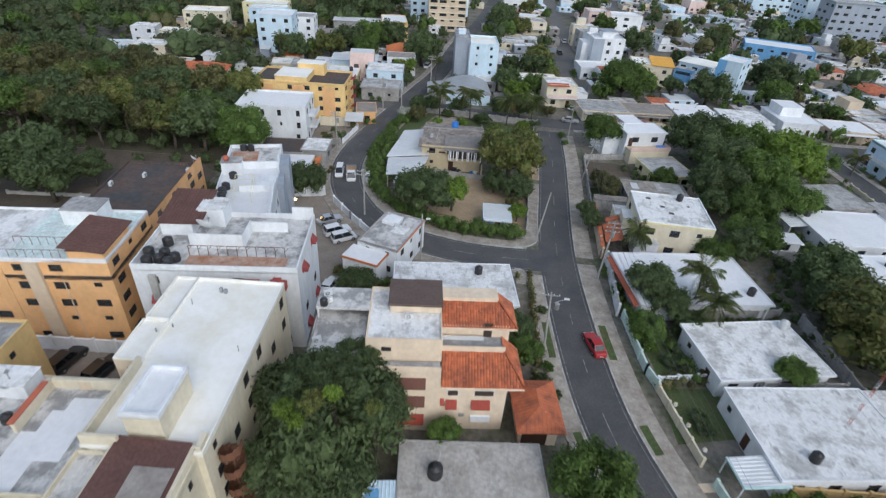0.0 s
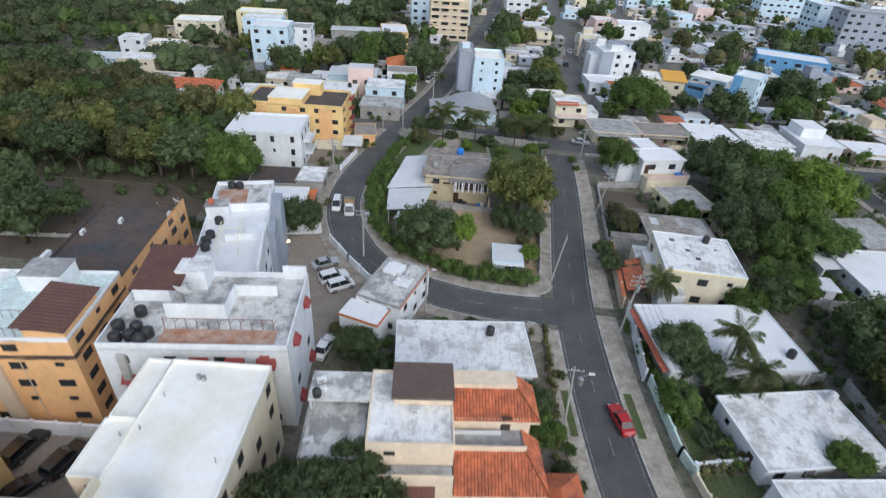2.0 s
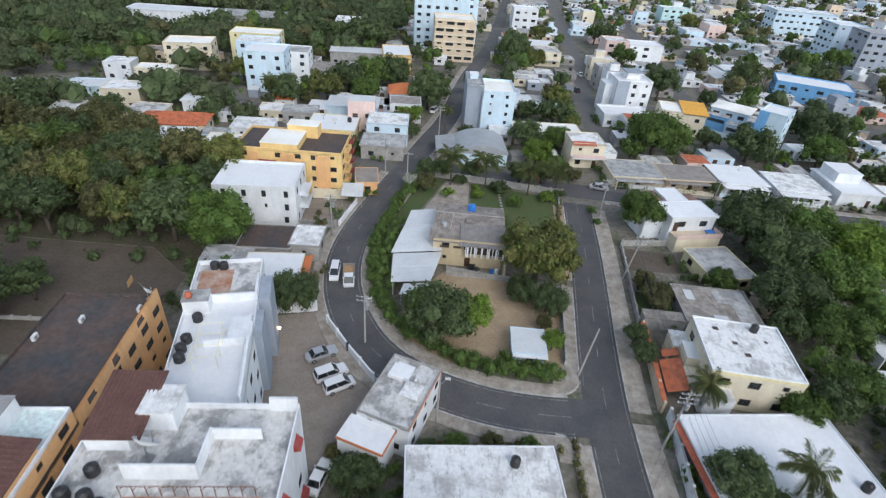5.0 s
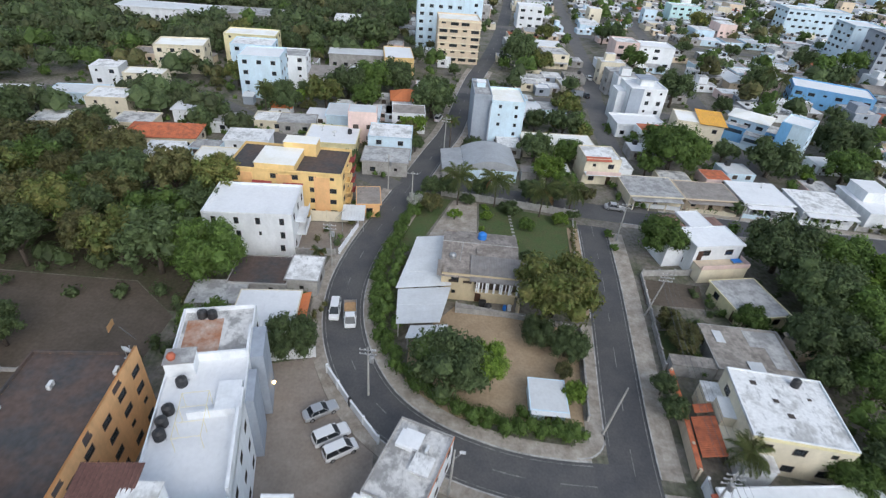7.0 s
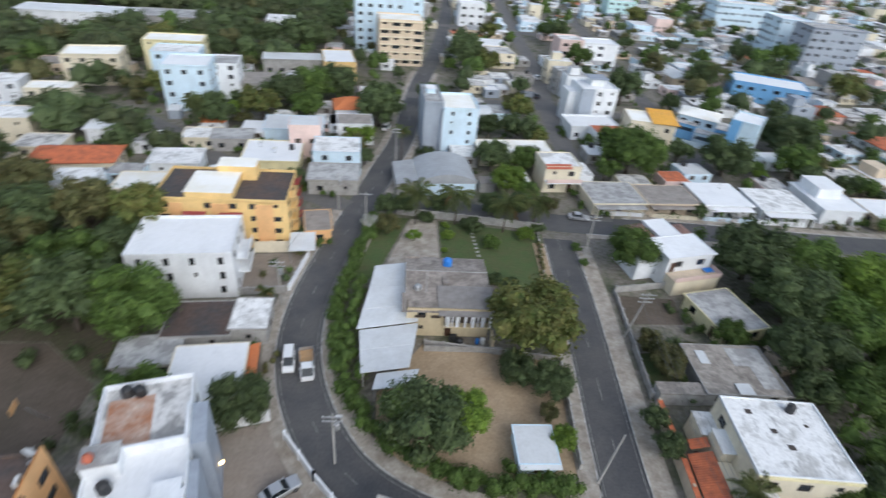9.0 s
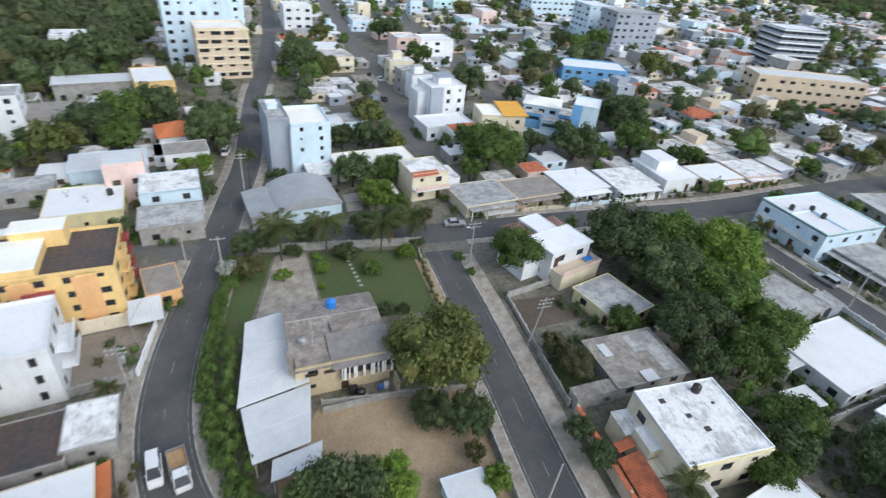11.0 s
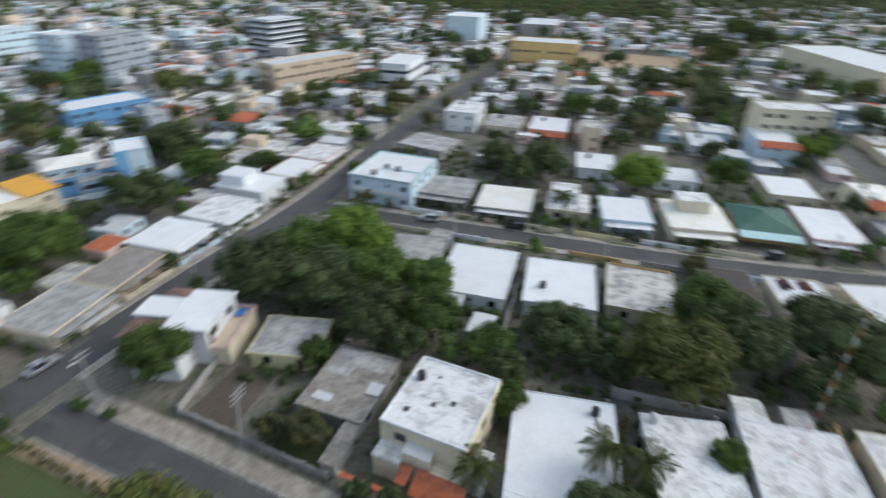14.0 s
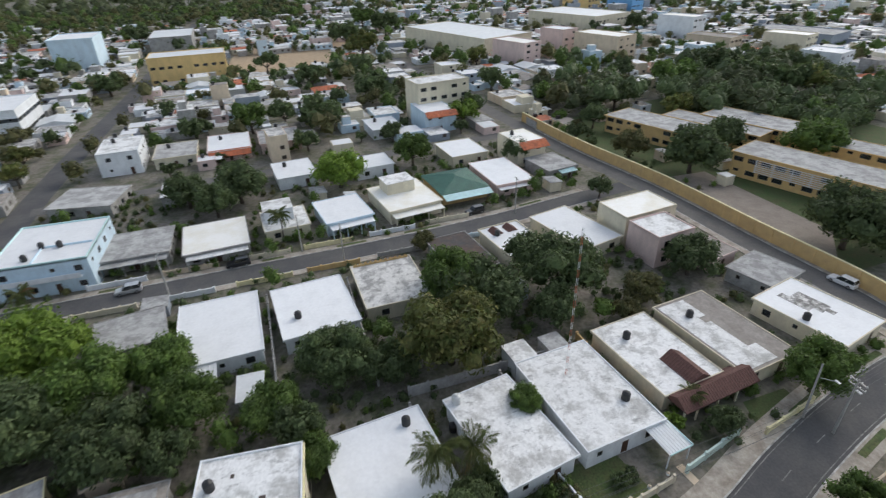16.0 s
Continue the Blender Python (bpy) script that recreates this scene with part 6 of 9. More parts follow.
h = house(-22.9, 72.6, 18.4, 12.2, 7, 11.6, W_WHITE, ROOF_PATCHY, "white four-storey apartment block with a grey roof and red awnings", 4, "SE", 0.7, win=(1.2, 1.0), gap=4.0, name="apartment_block", awn=0.45, door="")
for u in (-0.6, 2.9, 6.0):
    s = Shape().quad((u, -6.12, 10.6), (u, -6.9, 9.9), (u + 1.9, -6.9, 9.9), (u + 1.9, -6.12, 10.6)).quad((u, -6.12, 10.56), (u + 1.9, -6.12, 10.56), (u + 1.9, -6.9, 9.86), (u, -6.9, 9.86))
    s.quad((u, -6.9, 9.6), (u + 1.9, -6.9, 9.6), (u + 1.9, -6.9, 9.9), (u, -6.9, 9.9)).quad((u, -6.12, 10.6), (u, -6.12, 9.6), (u, -6.9, 9.6), (u, -6.9, 9.9)).quad((u + 1.9, -6.12, 10.6), (u + 1.9, -6.9, 9.9), (u + 1.9, -6.9, 9.6), (u + 1.9, -6.12, 9.6))
    part("awning", s, AWNING, h, "dark red fabric window awning")
part("clay_floor", Shape().box(-3.8, 7.6, -5.8, -3.2, 11.6, 11.68), RUST_SCREED, h, "rust-coloured bare screed strip")
pt = Shape()
for i in range(11):
    x = -3.8 + i * 1.1
    pt.tube((x, -3.1, 11.6), (x, -3.1, 13.0), 0.04, 0.04, 5).tube((x, -3.1, 12.4), (x + 0.5, -3.1, 13.0), 0.03, 0.03, 5)
pt.tube((-3.8, -3.1, 13.0), (7.2, -3.1, 13.0), 0.04, 0.04, 5)
part("pergola", pt, RUST, h, "row of rusted steel posts and bars")
for box in ((-4.2, 2.0, -1.6, -1.4, 11.6, 13.6), (1.8, 2.0, -1.4, 2.6, 11.6, 13.2), (2.0, 6.4, 2.5, 2.7, 11.6, 13.0), (6.4, 9.1, 5.7, 6.0, 11.6, 13.4)):
    part("roof_wall", Shape().box(*box), W_WHITE, h)
block(h, -8.6, -4.8, 1.2, 4.2, 11.6, 13.3, W_WHITE, ROOF_BROWN, "roof_room")
slope_roof(h, -8.8, -3.6, 1.0, 8.2, 13.4, 14.4, ROOF_BROWN, "brown_roof", "y", 0.4)
block(h, -4.7, -1.6, 3.4, 6.6, 11.6, 14.0, W_WHITE, ROOF_WORN, "stair_house")
part("duct", Shape().box(-7.4, -6.6, -6.5, -6.1, 2, 11).box(-6.9, -6.2, -6.7, -6.1, 4, 6), W_CONC, h)
for u, v in ((-7.8, -5.0), (-6.6, -4.6), (-5.4, -5.2), (-6.4, -3.4), (-5.0, -4.2), (-8.3, -3.2), (-7.0, -1.0)):
    x, y = local(-22.9, 72.6, 7, u, v)
    water_tank(x, y, 11.6, 0.6, 1.1)
x, y = local(-22.9, 72.6, 7, -3.0, 0.4)
satellite_dish(x, y, 11.6, 1.25, 170)
h = house(-28.4, 91.6, 8.6, 26.4, 16, 10.0, W_WHITE, ROOF_WHITE, "white rear wing with stepped white roofs and a curved stair bay", 3, "SE", 0.55, win=(1.2, 1.0), gap=3.6, name="apartment_block", door="")
part("roof_floor", Shape().box(-4.0, 4.0, 4.8, 12.9, 10.0, 10.03), ROOF_PATCHY, h, "bare stained concrete roof floor")
part("clay_floor", Shape().box(-3.6, 0.6, 5.2, 11.4, 10.03, 10.07), RUST_SCREED, h, "rusty roof patch")
part("roof_step", Shape().box(-4.3, 4.3, 4.4, 4.7, 10.0, 11.2).box(-1.0, 4.2, -3.6, -3.3, 10.0, 11.0).box(1.6, 4.0, -3.3, 0.4, 10.0, 10.9), W_WHITE, h)
block(h, -4.2, -1.2, 2.4, 4.6, 10.0, 12.0, W_WHITE, ROOF_GREY, "roof_room")
part("stair_bay", Shape().box(4.3, 5.8, 4.0, 9.0, 0, 10.4).box(4.3, 5.2, -2.0, 2.5, 0, 10.0), W_GREY, h)
s = Shape().box(4.0, 4.3, -13.0, -4.0, 10.0, 12.0).box(4.0, 4.3, -4.0, -1.0, 10.0, 11.2).box(4.0, 4.3, 4.0, 8.5, 10.0, 11.4)
part("stepped_parapet", s, W_WHITE, h)
cg = Shape()
for i in range(4):
    for j in range(2):
        cg.tube((-1.5 + j * 2.6, -7.2 + i * 1.8, 10.0), (-1.5 + j * 2.6, -7.2 + i * 1.8, 12.0), 0.03, 0.03, 5)
for j in range(2):
    cg.tube((-1.5 + j * 2.6, -7.2, 12.0), (-1.5 + j * 2.6, -1.8, 12.0), 0.03, 0.03, 5)
for i in range(4):
    cg.tube((-1.5, -7.2 + i * 1.8, 12.0), (1.1, -7.2 + i * 1.8, 12.0), 0.03, 0.03, 5)
part("roof_frame", cg, W_PALEYEL, h, "pale bare steel frame")
for u, v in ((-3.2, -5.4), (-3.3, -3.9), (-3.0, -2.4), (-2.4, 1.2), (-2.0, 12.0), (-0.8, 11.8)):
    x, y = local(-28.4, 91.6, 16, u, v)
    water_tank(x, y, 10.0, 0.6, 1.1)
rb = thing("beach_ball", "red and white round ball lying on a white roof", "ball", pose(*local(-28.4, 91.6, 16, -3.4, 3.0), 12.6))
part("ball", Shape().lathe([(0.02, -0.5), (0.35, -0.36), (0.5, 0), (0.35, 0.36), (0.02, 0.5)], 12), W_RED, rb, smooth=True)
lamp = thing("wall_lamp", "lit warm wall lamp by the stair bay", "wall lamp", pose(*local(-28.4, 91.6, 16, 6.1, 6.5), 3.0))
part("bracket", Shape().box(-0.4, 0, -0.05, 0.05, -0.05, 0.05), METAL, lamp)
part("bulb", Shape().lathe([(0.05, -0.2), (0.2, -0.1), (0.22, 0.05), (0.1, 0.2)], 10), LAMP_ON, lamp)

h = house(-18.0, 54.4, 9.4, 21.4, 2.5, 11.6, W_CREAM, ROOF_CREAM, "cream apartment block with a wide clean white roof", 4, "SEN", 0.35, win=(1.1, 1.3), gap=3.0, name="apartment_block", rim_mat=ROOF_CREAM, door="")
shell(h, 2.4, 6.8, 11.6, W_CREAM, 4, "WN", (1.0, 1.0), 3.0, offset=(-5.85, 7.2), seed=31, door="")
flat_roof(h, 2.4, 6.8, 11.6, ROOF_CREAM, ROOF_CREAM, 0.35, offset=(-5.85, 7.2))
shell(h, 2.8, 5.4, 11.4, W_TAN, 4, "WS", (0.9, 0.9), 3.0, offset=(-6.05, 1.2), seed=32, door="")
flat_roof(h, 2.8, 5.4, 11.4, ROOF_CREAM, ROOF_CREAM, 0.2, offset=(-6.05, 1.2))
block(h, -1.5, 1.4, -9.6, -4.7, 11.6, 14.2, W_CREAM, ROOF_WHITE, "stair_house", 0.3)
part("parapet_rim", Shape().box(-1.6, 1.5, -9.7, -9.45, 14.2, 14.7).box(-1.6, 1.5, -4.85, -4.6, 14.2, 14.7).box(-1.6, -1.35, -9.45, -4.85, 14.2, 14.7).box(1.25, 1.5, -9.45, -4.85, 14.2, 14.7), W_WHITE, h)
part("roof_upstand", Shape().box(-4.6, -1.7, -10.6, -10.3, 11.6, 13.0).box(-4.7, -4.4, -10.3, -2.0, 11.6, 12.6).box(4.2, 4.6, -10.6, -9.2, 11.6, 12.5), W_CREAM, h)
tr = Shape()
tr.tube((5.7, -8.6, 0), (5.7, -8.6, 10.2), 0.12, 0.12, 8)
for i in range(46):
    a0 = i * 0.55
    z = 0.2 + i * 0.215
    p = [(5.7 + r * math.cos(t), -8.6 + r * math.sin(t)) for r, t in ((0.1, a0), (1.0, a0), (1.0, a0 + 0.6), (0.1, a0 + 0.6))]
    tr.quad(*[(x, y, z) for x, y in p]).quad(*[(x, y, z - 0.06) for x, y in reversed(p)])
    tr.quad((*p[1], z - 0.06), (*p[2], z - 0.06), (*p[2], z + 0.9), (*p[1], z + 0.9))
part("spiral_treads", tr, RUST, h, "rust-brown spiral stair treads")
pipe = Shape().tube((-3.6, 6.5, 11.6), (-3.6, 6.5, 12.3), 0.05, 0.05, 6).tube((3.4, 0.4, 11.6), (3.4, 0.4, 12.3), 0.05, 0.05, 6)
part("vent_pipe", pipe, METAL, h)
part("roof_fitting", Shape().box(-1.6, -1.3, 8.6, 8.9, 11.6, 12.2).box(-1.1, -0.8, 8.5, 8.8, 11.6, 12.1).tube((-4.0, 3.0, 11.6), (-4.0, 3.0, 12.0), 0.09, 0.09, 6).tube((-5.4, 2.4, 11.4), (-5.4, 2.4, 11.8), 0.09, 0.09, 6), METAL, h)
h = house(-17.8, 38.8, 9.2, 9.8, 2.5, 11.0, W_CREAM, ROOF_PATCHY, "cream block with patched grey roof and a brown sheet roof", 4, "SE", 0.4, name="apartment_block", gap=2.6, win=(1.0, 1.3), door="")
slope_roof(h, -1.4, 4.2, -4.7, 5.6, 12.5, 12.2, ROOF_BROWN, "brown_roof", "x", 0.0)
part("bare_sheet", Shape().box(1.0, 4.0, -4.5, 3.2, 12.40, 12.44), ROOF_OLD, h, "weathered grey-brown bare roof sheet")
for box in ((-1.6, -1.4, -4.8, 5.6, 11, 12.4), (-1.4, 4.2, 5.4, 5.6, 11, 12.15), (4.2, 4.5, -4.8, 5.4, 11, 12.1)):
    part("roof_wall", Shape().box(*box), W_CREAM, h)
h = house(-29.3, 45.6, 13.0, 11.2, 4, 9.6, W_CREAM, ROOF_PATCHY, "lower block with a patchwork grey and white roof terrace", 3, "SEWN", 0.45, name="apartment_block", door="")
for q in ((1.2, 6.2, 0.0, 2.2, 9.6, 9.64), (0.0, 4.6, -2.6, 0.0, 9.6, 9.64), (2.2, 5.6, 2.2, 3.6, 9.6, 9.64), (-1.2, 2.6, -5.2, -2.6, 9.6, 9.64)):
    part("white_patch", Shape().box(*q), ROOF_WHITE, h, "white waterproof coating")
part("cream_wall", Shape().box(-0.4, -0.1, -0.2, 4.6, 9.6, 10.8).box(-0.1, 6.2, 4.6, 4.9, 9.6, 10.7).box(-1.6, -1.3, -5.2, -1.6, 9.6, 10.8), W_CREAM, h)
part("red_coping", Shape().box(-0.5, 0.0, -0.3, 4.2, 10.8, 10.95).box(-1.7, -1.2, -5.3, -1.5, 10.8, 10.95), W_RED, h)
block(h, -4.8, -1.4, 3.2, 5.4, 9.6, 11.2, W_WHITE, ROOF_WORN, "stair_house", 0.25)
part("door_panel", Shape().box(2.2, 3.2, 4.52, 4.6, 9.6, 10.5), W_TAN, h)
satellite_dish(-33.4, 48.8, 9.6, 1.3, 120)
water_tank(-31.0, 46.4, 9.6, 0.5, 0.9)

# ---- beige house with terracotta roofs ----
BX, BY, BA = 3.2, 62.0, 6
h = thing("house", "beige three-storey house with terracotta tile roofs and terraces", "house", pose(BX, BY, 0, 0, 0, BA))
shell(h, 7.6, 9.6, 9.0, W_BEIGE, 3, "EW", (1.9, 1.0), 2.4, None, offset=(-3.0, 0.0), seed=21, door="", awn=0.85)
shell(h, 7.0, 9.2, 7.2, W_BEIGE, 3, "E", (1.5, 0.9), 2.9, None, offset=(4.3, 0.1), seed=22, door="", awn=0.75)
HOOD_BROWN = surface("faded_brown_awning", (0.17, 0.065, 0.045), 0.75, (0.12, 0.055, 0.042), 0.5, 0.7, 0.3, 0.08, 0.3, 0.1)
HOOD_RED = surface("sun_bleached_red_awning", (0.38, 0.060, 0.035), 0.7, (0.27, 0.045, 0.032), 0.45, 0.8, 0.2, 0.08, 0.3, 0.05)


def hooded_window(x0, x1, y, z, tall, hood=None):
    """A barred window in the front wall, with or without a boxed sheet hood over it."""
    w = part("window", Shape().box(x0 + 0.1, x1 - 0.1, y - 0.05, y + 0.02, z, z + tall), FRAME_W, h)
    part("pane", Shape().box(x0 + 0.17, x1 - 0.17, y - 0.062, y - 0.051, z + 0.07, z + tall - 0.07), FRAME_D, w)
    for i in range(1, int((x1 - x0) / 0.3)):
        part("window_bar", Shape().box(x0 + i * 0.3 - 0.012, x0 + i * 0.3 + 0.012, y - 0.10, y - 0.075, z, z + tall), RUST, w)
    if hood:
        a = z + tall + 0.15
        s = Shape().quad((x0, y, a), (x0, y - 0.5, z + 0.18), (x1, y - 0.5, z + 0.18), (x1, y, a)).quad((x0, y, a), (x0, y, z + 0.18), (x0, y - 0.5, z + 0.18)).quad((x1, y, a), (x1, y - 0.5, z + 0.18), (x1, y, z + 0.18))
        s.quad((x0, y - 0.5, z + 0.18), (x0, y - 0.5, z + 0.06), (x1, y - 0.5, z + 0.06), (x1, y - 0.5, z + 0.18))
        b = part("awning", s, hood, w, "boxed sheet awning with pressed ribs")
        for i in range(1, int((x1 - x0) / 0.42)):
            u = x0 + i * 0.42
            part("rib", Shape().tube((u, y - 0.01, a), (u, y - 0.51, z + 0.19), 0.022, 0.022, 5), hood, b)


for z, mat in ((6.9, HOOD_BROWN), (4.2, HOOD_BROWN), (1.4, HOOD_RED)):
    hooded_window(-4.4, -0.7, -4.8, z, 1.1, mat)
hooded_window(-5.7, -5.1, -4.8, 7.2, 0.6)
for x0, x1, z, tall, mat in ((1.5, 2.9, 5.35, 0.85, None), (4.3, 6.6, 5.35, 0.85, None), (1.5, 2.7, 3.6, 0.95, HOOD_RED), (4.2, 6.2, 3.6, 0.95, HOOD_RED), (0.95, 1.35, 4.2, 0.5, HOOD_RED)):
    hooded_window(x0, x1, -4.5, z, tall, mat)
part("white_panel", Shape().box(4.3, 6.4, -4.75, -4.5, 1.5, 2.3), W_WHITE, h, "white panel leaning on the wall")
part("meter_box", Shape().box(3.0, 3.6, -4.66, -4.5, 2.2, 2.6), W_CONC, h)
part("terrace_floor", Shape().box(-6.7, 0.7, -4.7, -3.4, 8.8, 9.0), ROOF_GREY, h)
part("terrace_parapet", Shape().box(-6.8, 0.8, -4.8, -4.65, 9.0, 9.6), W_BEIGE, h)
shell(h, 7.6, 8.2, 11.8, W_BEIGE, 1, "SW", (1.8, 0.9), 3.2, None, z0=9.0, offset=(-3.0, 0.75), seed=23, door="")
flat_roof(h, 7.6, 8.2, 11.8, ROOF_WORN, W_BEIGE, 0.2, offset=(-3.0, 0.75))
part("brown_slab", Shape().box(-4.8, 0.85, 0.4, 4.7, 13.0, 13.3), ROOF_BROWN2, h, "flat brown sheet roof")
part("slab_wall", Shape().box(-4.6, 0.7, 0.8, 4.5, 11.9, 13.0), W_BEIGE, h)


def tile_slope(parent, x0, x1, y0, y1, z0, z1, cut_r=0.0, cut_l=0.0):
    """Barrel tiles course by course on a slope that climbs with y; either end may be hipped."""
    s = Shape()
    s.loose = True
    rows, cols = int((y1 - y0) / 0.32), int((x1 - x0) / 0.30)
    for j in range(rows):
        ya, yb = y0 + (y1 - y0) * j / rows, y0 + (y1 - y0) * (j + 1.12) / rows
        za, zb = z0 + (z1 - z0) * j / rows + 0.05, z0 + (z1 - z0) * (j + 1.12) / rows
        hi, lo = x1 - cut_r * (j + 0.5) / rows, x0 + cut_l * (j + 0.5) / rows
        for i in range(cols):
            xa, xb = x0 + (x1 - x0) * i / cols, x0 + (x1 - x0) * (i + 1) / cols
            if xb > hi + 0.15 or xa < lo - 0.15:
                continue
            xm, e = (xa + xb) / 2, random.uniform(-0.015, 0.015)
            n = len(s.v)
            s.v.extend([(xa, ya, za + e), (xm - 0.06, ya, za + 0.09 + e), (xm + 0.06, ya, za + 0.09 + e), (xb, ya, za + e), (xa, yb, zb + e), (xm - 0.06, yb, zb + 0.09 + e), (xm + 0.06, yb, zb + 0.09 + e), (xb, yb, zb + e)])
            s.f.extend([(n, n + 1, n + 5, n + 4), (n + 1, n + 2, n + 6, n + 5), (n + 2, n + 3, n + 7, n + 6)])
    deck = Shape()
    deck.quad((x0, y0, z0), (x1, y0, z0), (x1 - cut_r, y1, z1), (x0 + cut_l, y1, z1)).quad((x0, y0, z0 - 0.2), (x1, y0, z0 - 0.2), (x1, y0, z0), (x0, y0, z0)).quad((x0, y0, z0 - 0.2), (x0 + cut_l, y1, z0 - 0.2), (x1 - cut_r, y1, z0 - 0.2), (x1, y0, z0 - 0.2))
    ob = part("tile_roof", deck, W_BEIGE, parent)
    tagged(part("tiles", s, TILE, ob, "orange-red barrel tiles in courses"), kind="stuff")
    for cutv, xe, sg in ((cut_r, x1, -1), (cut_l, x0, 1)):
        if cutv:
            part("hip_tiles", Shape().tube((xe, y0, z0 + 0.1), (xe + sg * cutv, y1, z1 + 0.12), 0.12, 0.12, 6), TILE, ob)
    return ob


tile_slope(h, 0.9, 9.4, -5.2, -1.9, 7.2, 9.2, 2.0)
tile_slope(h, 0.9, 9.0, 0.2, 3.0, 10.4, 11.9, 2.0)
r = tile_slope(h, -5.2, 0.6, -9.4, -7.4, 7.2, 9.2, 0, 3.3)
r.matrix_basis = pose(0, 0, 0, 0, 0, 90)
r = tile_slope(h, 0.2, 4.7, -9.0, -7.0, 10.4, 11.9, 0, 2.8)
r.matrix_basis = pose(0, 0, 0, 0, 0, 90)
part("terrace_floor", Shape().box(0.85, 7.6, -1.9, 0.4, 8.9, 9.1), ROOF_GREY, h)
part("terrace_rail", Shape().box(0.85, 7.5, -2.0, -1.88, 9.1, 9.9), W_BEIGE, h)
part("upper_wall", Shape().box(0.85, 8.2, 0.4, 4.6, 7.3, 10.6).box(0.85, 7.0, 2.9, 4.7, 10.6, 12.4), W_BEIGE, h)
part("upper_door", Shape().box(5.4, 6.3, 0.36, 0.42, 9.1, 11.0), FRAME_D, h)
part("balustrade", Shape().box(0.9, 5.4, -0.2, -0.1, 9.1, 9.6), FRAME_W, h)
shell(h, 5.6, 8.4, 10.2, W_BEIGE, 3, "SW", (1.0, 0.9), 3.0, None, offset=(-9.7, 0.4), seed=24, door="")
flat_roof(h, 5.6, 8.4, 10.2, ROOF_PATCHY, W_CONC, 0.25, offset=(-9.7, 0.4))
part("roof_slab", Shape().box(-12.4, -6.8, 1.2, 4.6, 11.6, 11.9).box(-12.3, -12.1, 1.3, 4.5, 10.2, 11.6).box(-12.1, -7.0, 4.3, 4.5, 10.2, 11.6), ROOF_PATCHY, h)
for u, v, z in ((-11.2, 2.0, 11.9), (-11.4, 3.2, 11.9), (-11.8, -2.2, 10.2)):
    x, y = local(BX, BY, BA, u, v)
    air_conditioner(x, y, z, 30)
x, y = local(BX, BY, BA, -2.6, 0.0)
air_conditioner(x, y, 11.8, 10)
x, y = local(BX, BY, BA, -11.6, 1.6)
water_tank(x, y, 11.9, 0.4, 0.9)
a = thing("annex", "low beige annex with a terracotta hipped roof", "annex", pose(15.0, 59.6, 0, 0, 0, BA))
part("wall", Shape().box(-2.0, 2.0, -2.8, 3.0, 0, 3.0), W_BEIGE, a)
pitched_roof(a, 4.4, 6.4, 3.0, 1.3, TILE, 0.4, True, (0, 0), True, "y", "tile_roof")
part("gate", Shape().box(-1.8, 0.9, -2.88, -2.8, 0.1, 2.3), WOOD, a)
take(3, 62, 9), take(-7, 62, 6), take(15, 59, 4)
ROOF_SCREED = surface("bare_screed_roof", (0.47, 0.445, 0.41), 0.95, (0.37, 0.345, 0.31), 0.5, 2.2, 0.06, 0.2, 0.4, 0.25, speck=0.5)
h = house(8.4, 49.6, 13.4, 8.4, 5, 2.9, W_CONC, ROOF_SCREED, "low building with a bare concrete roof and one black tank", rim=0.12, wins="", name="garage_building")
tx, ty = local(8.4, 49.6, 5, -3.5, 0.8)
water_tank(tx, ty, 2.95, 0.72, 1.5)
part("feed_pipe", Shape().tube((-3.3, 1.4, 3.0), (-3.0, 2.8, 3.4), 0.04, 0.04, 6).tube((-3.0, 2.8, 3.4), (-3.0, 4.3, 2.0), 0.04, 0.04, 6), WHITE_PLASTIC, h, "white plastic feed pipe")
sh = thing("shed", "open shed with a pale blue and white sheet roof", "shed", pose(-0.4, 46.6, 0, 0, 0, 7))
slope_roof(sh, -2.2, 2.0, -2.4, 2.3, 2.75, 2.95, W_LTBLUE, "roof", "y", 0.35)
part("blue_sheet", Shape().box(-0.7, 0.5, 0.3, 1.5, 2.93, 2.96), W_BLUE, sh, "deep blue patch sheet")
for u, v in ((-2.0, -2.2), (-2.0, 2.1), (1.8, -2.2), (1.8, 2.1)):
    part("post", Shape().box(u - 0.06, u + 0.06, v - 0.06, v + 0.06, 0, 2.72), METAL, sh)
h = thing("canopy", "pale blue sheet canopy with a darker blue patch", "canopy", pose(-0.2, 46.6, 0, 0, 0, 6))
slope_roof(h, -2.6, 2.6, -2.6, 2.4, 2.6, 2.8, surface("pale_blue_sheet", (0.5, 0.62, 0.70), 0.5, (0.36, 0.45, 0.5), 0.4, 1), "roof", "y", 0.5)
part("blue_patch", Shape().box(-0.3, 1.0, -1.0, 0.4, 2.78, 2.80), TANK_BLUE, h)
for u, v in ((-2.4, -2.4), (2.4, -2.4), (-2.4, 2.2), (2.4, 2.2)):
    part("post", Shape().box(u - 0.06, u + 0.06, v - 0.06, v + 0.06, 0, 2.6), METAL, h)


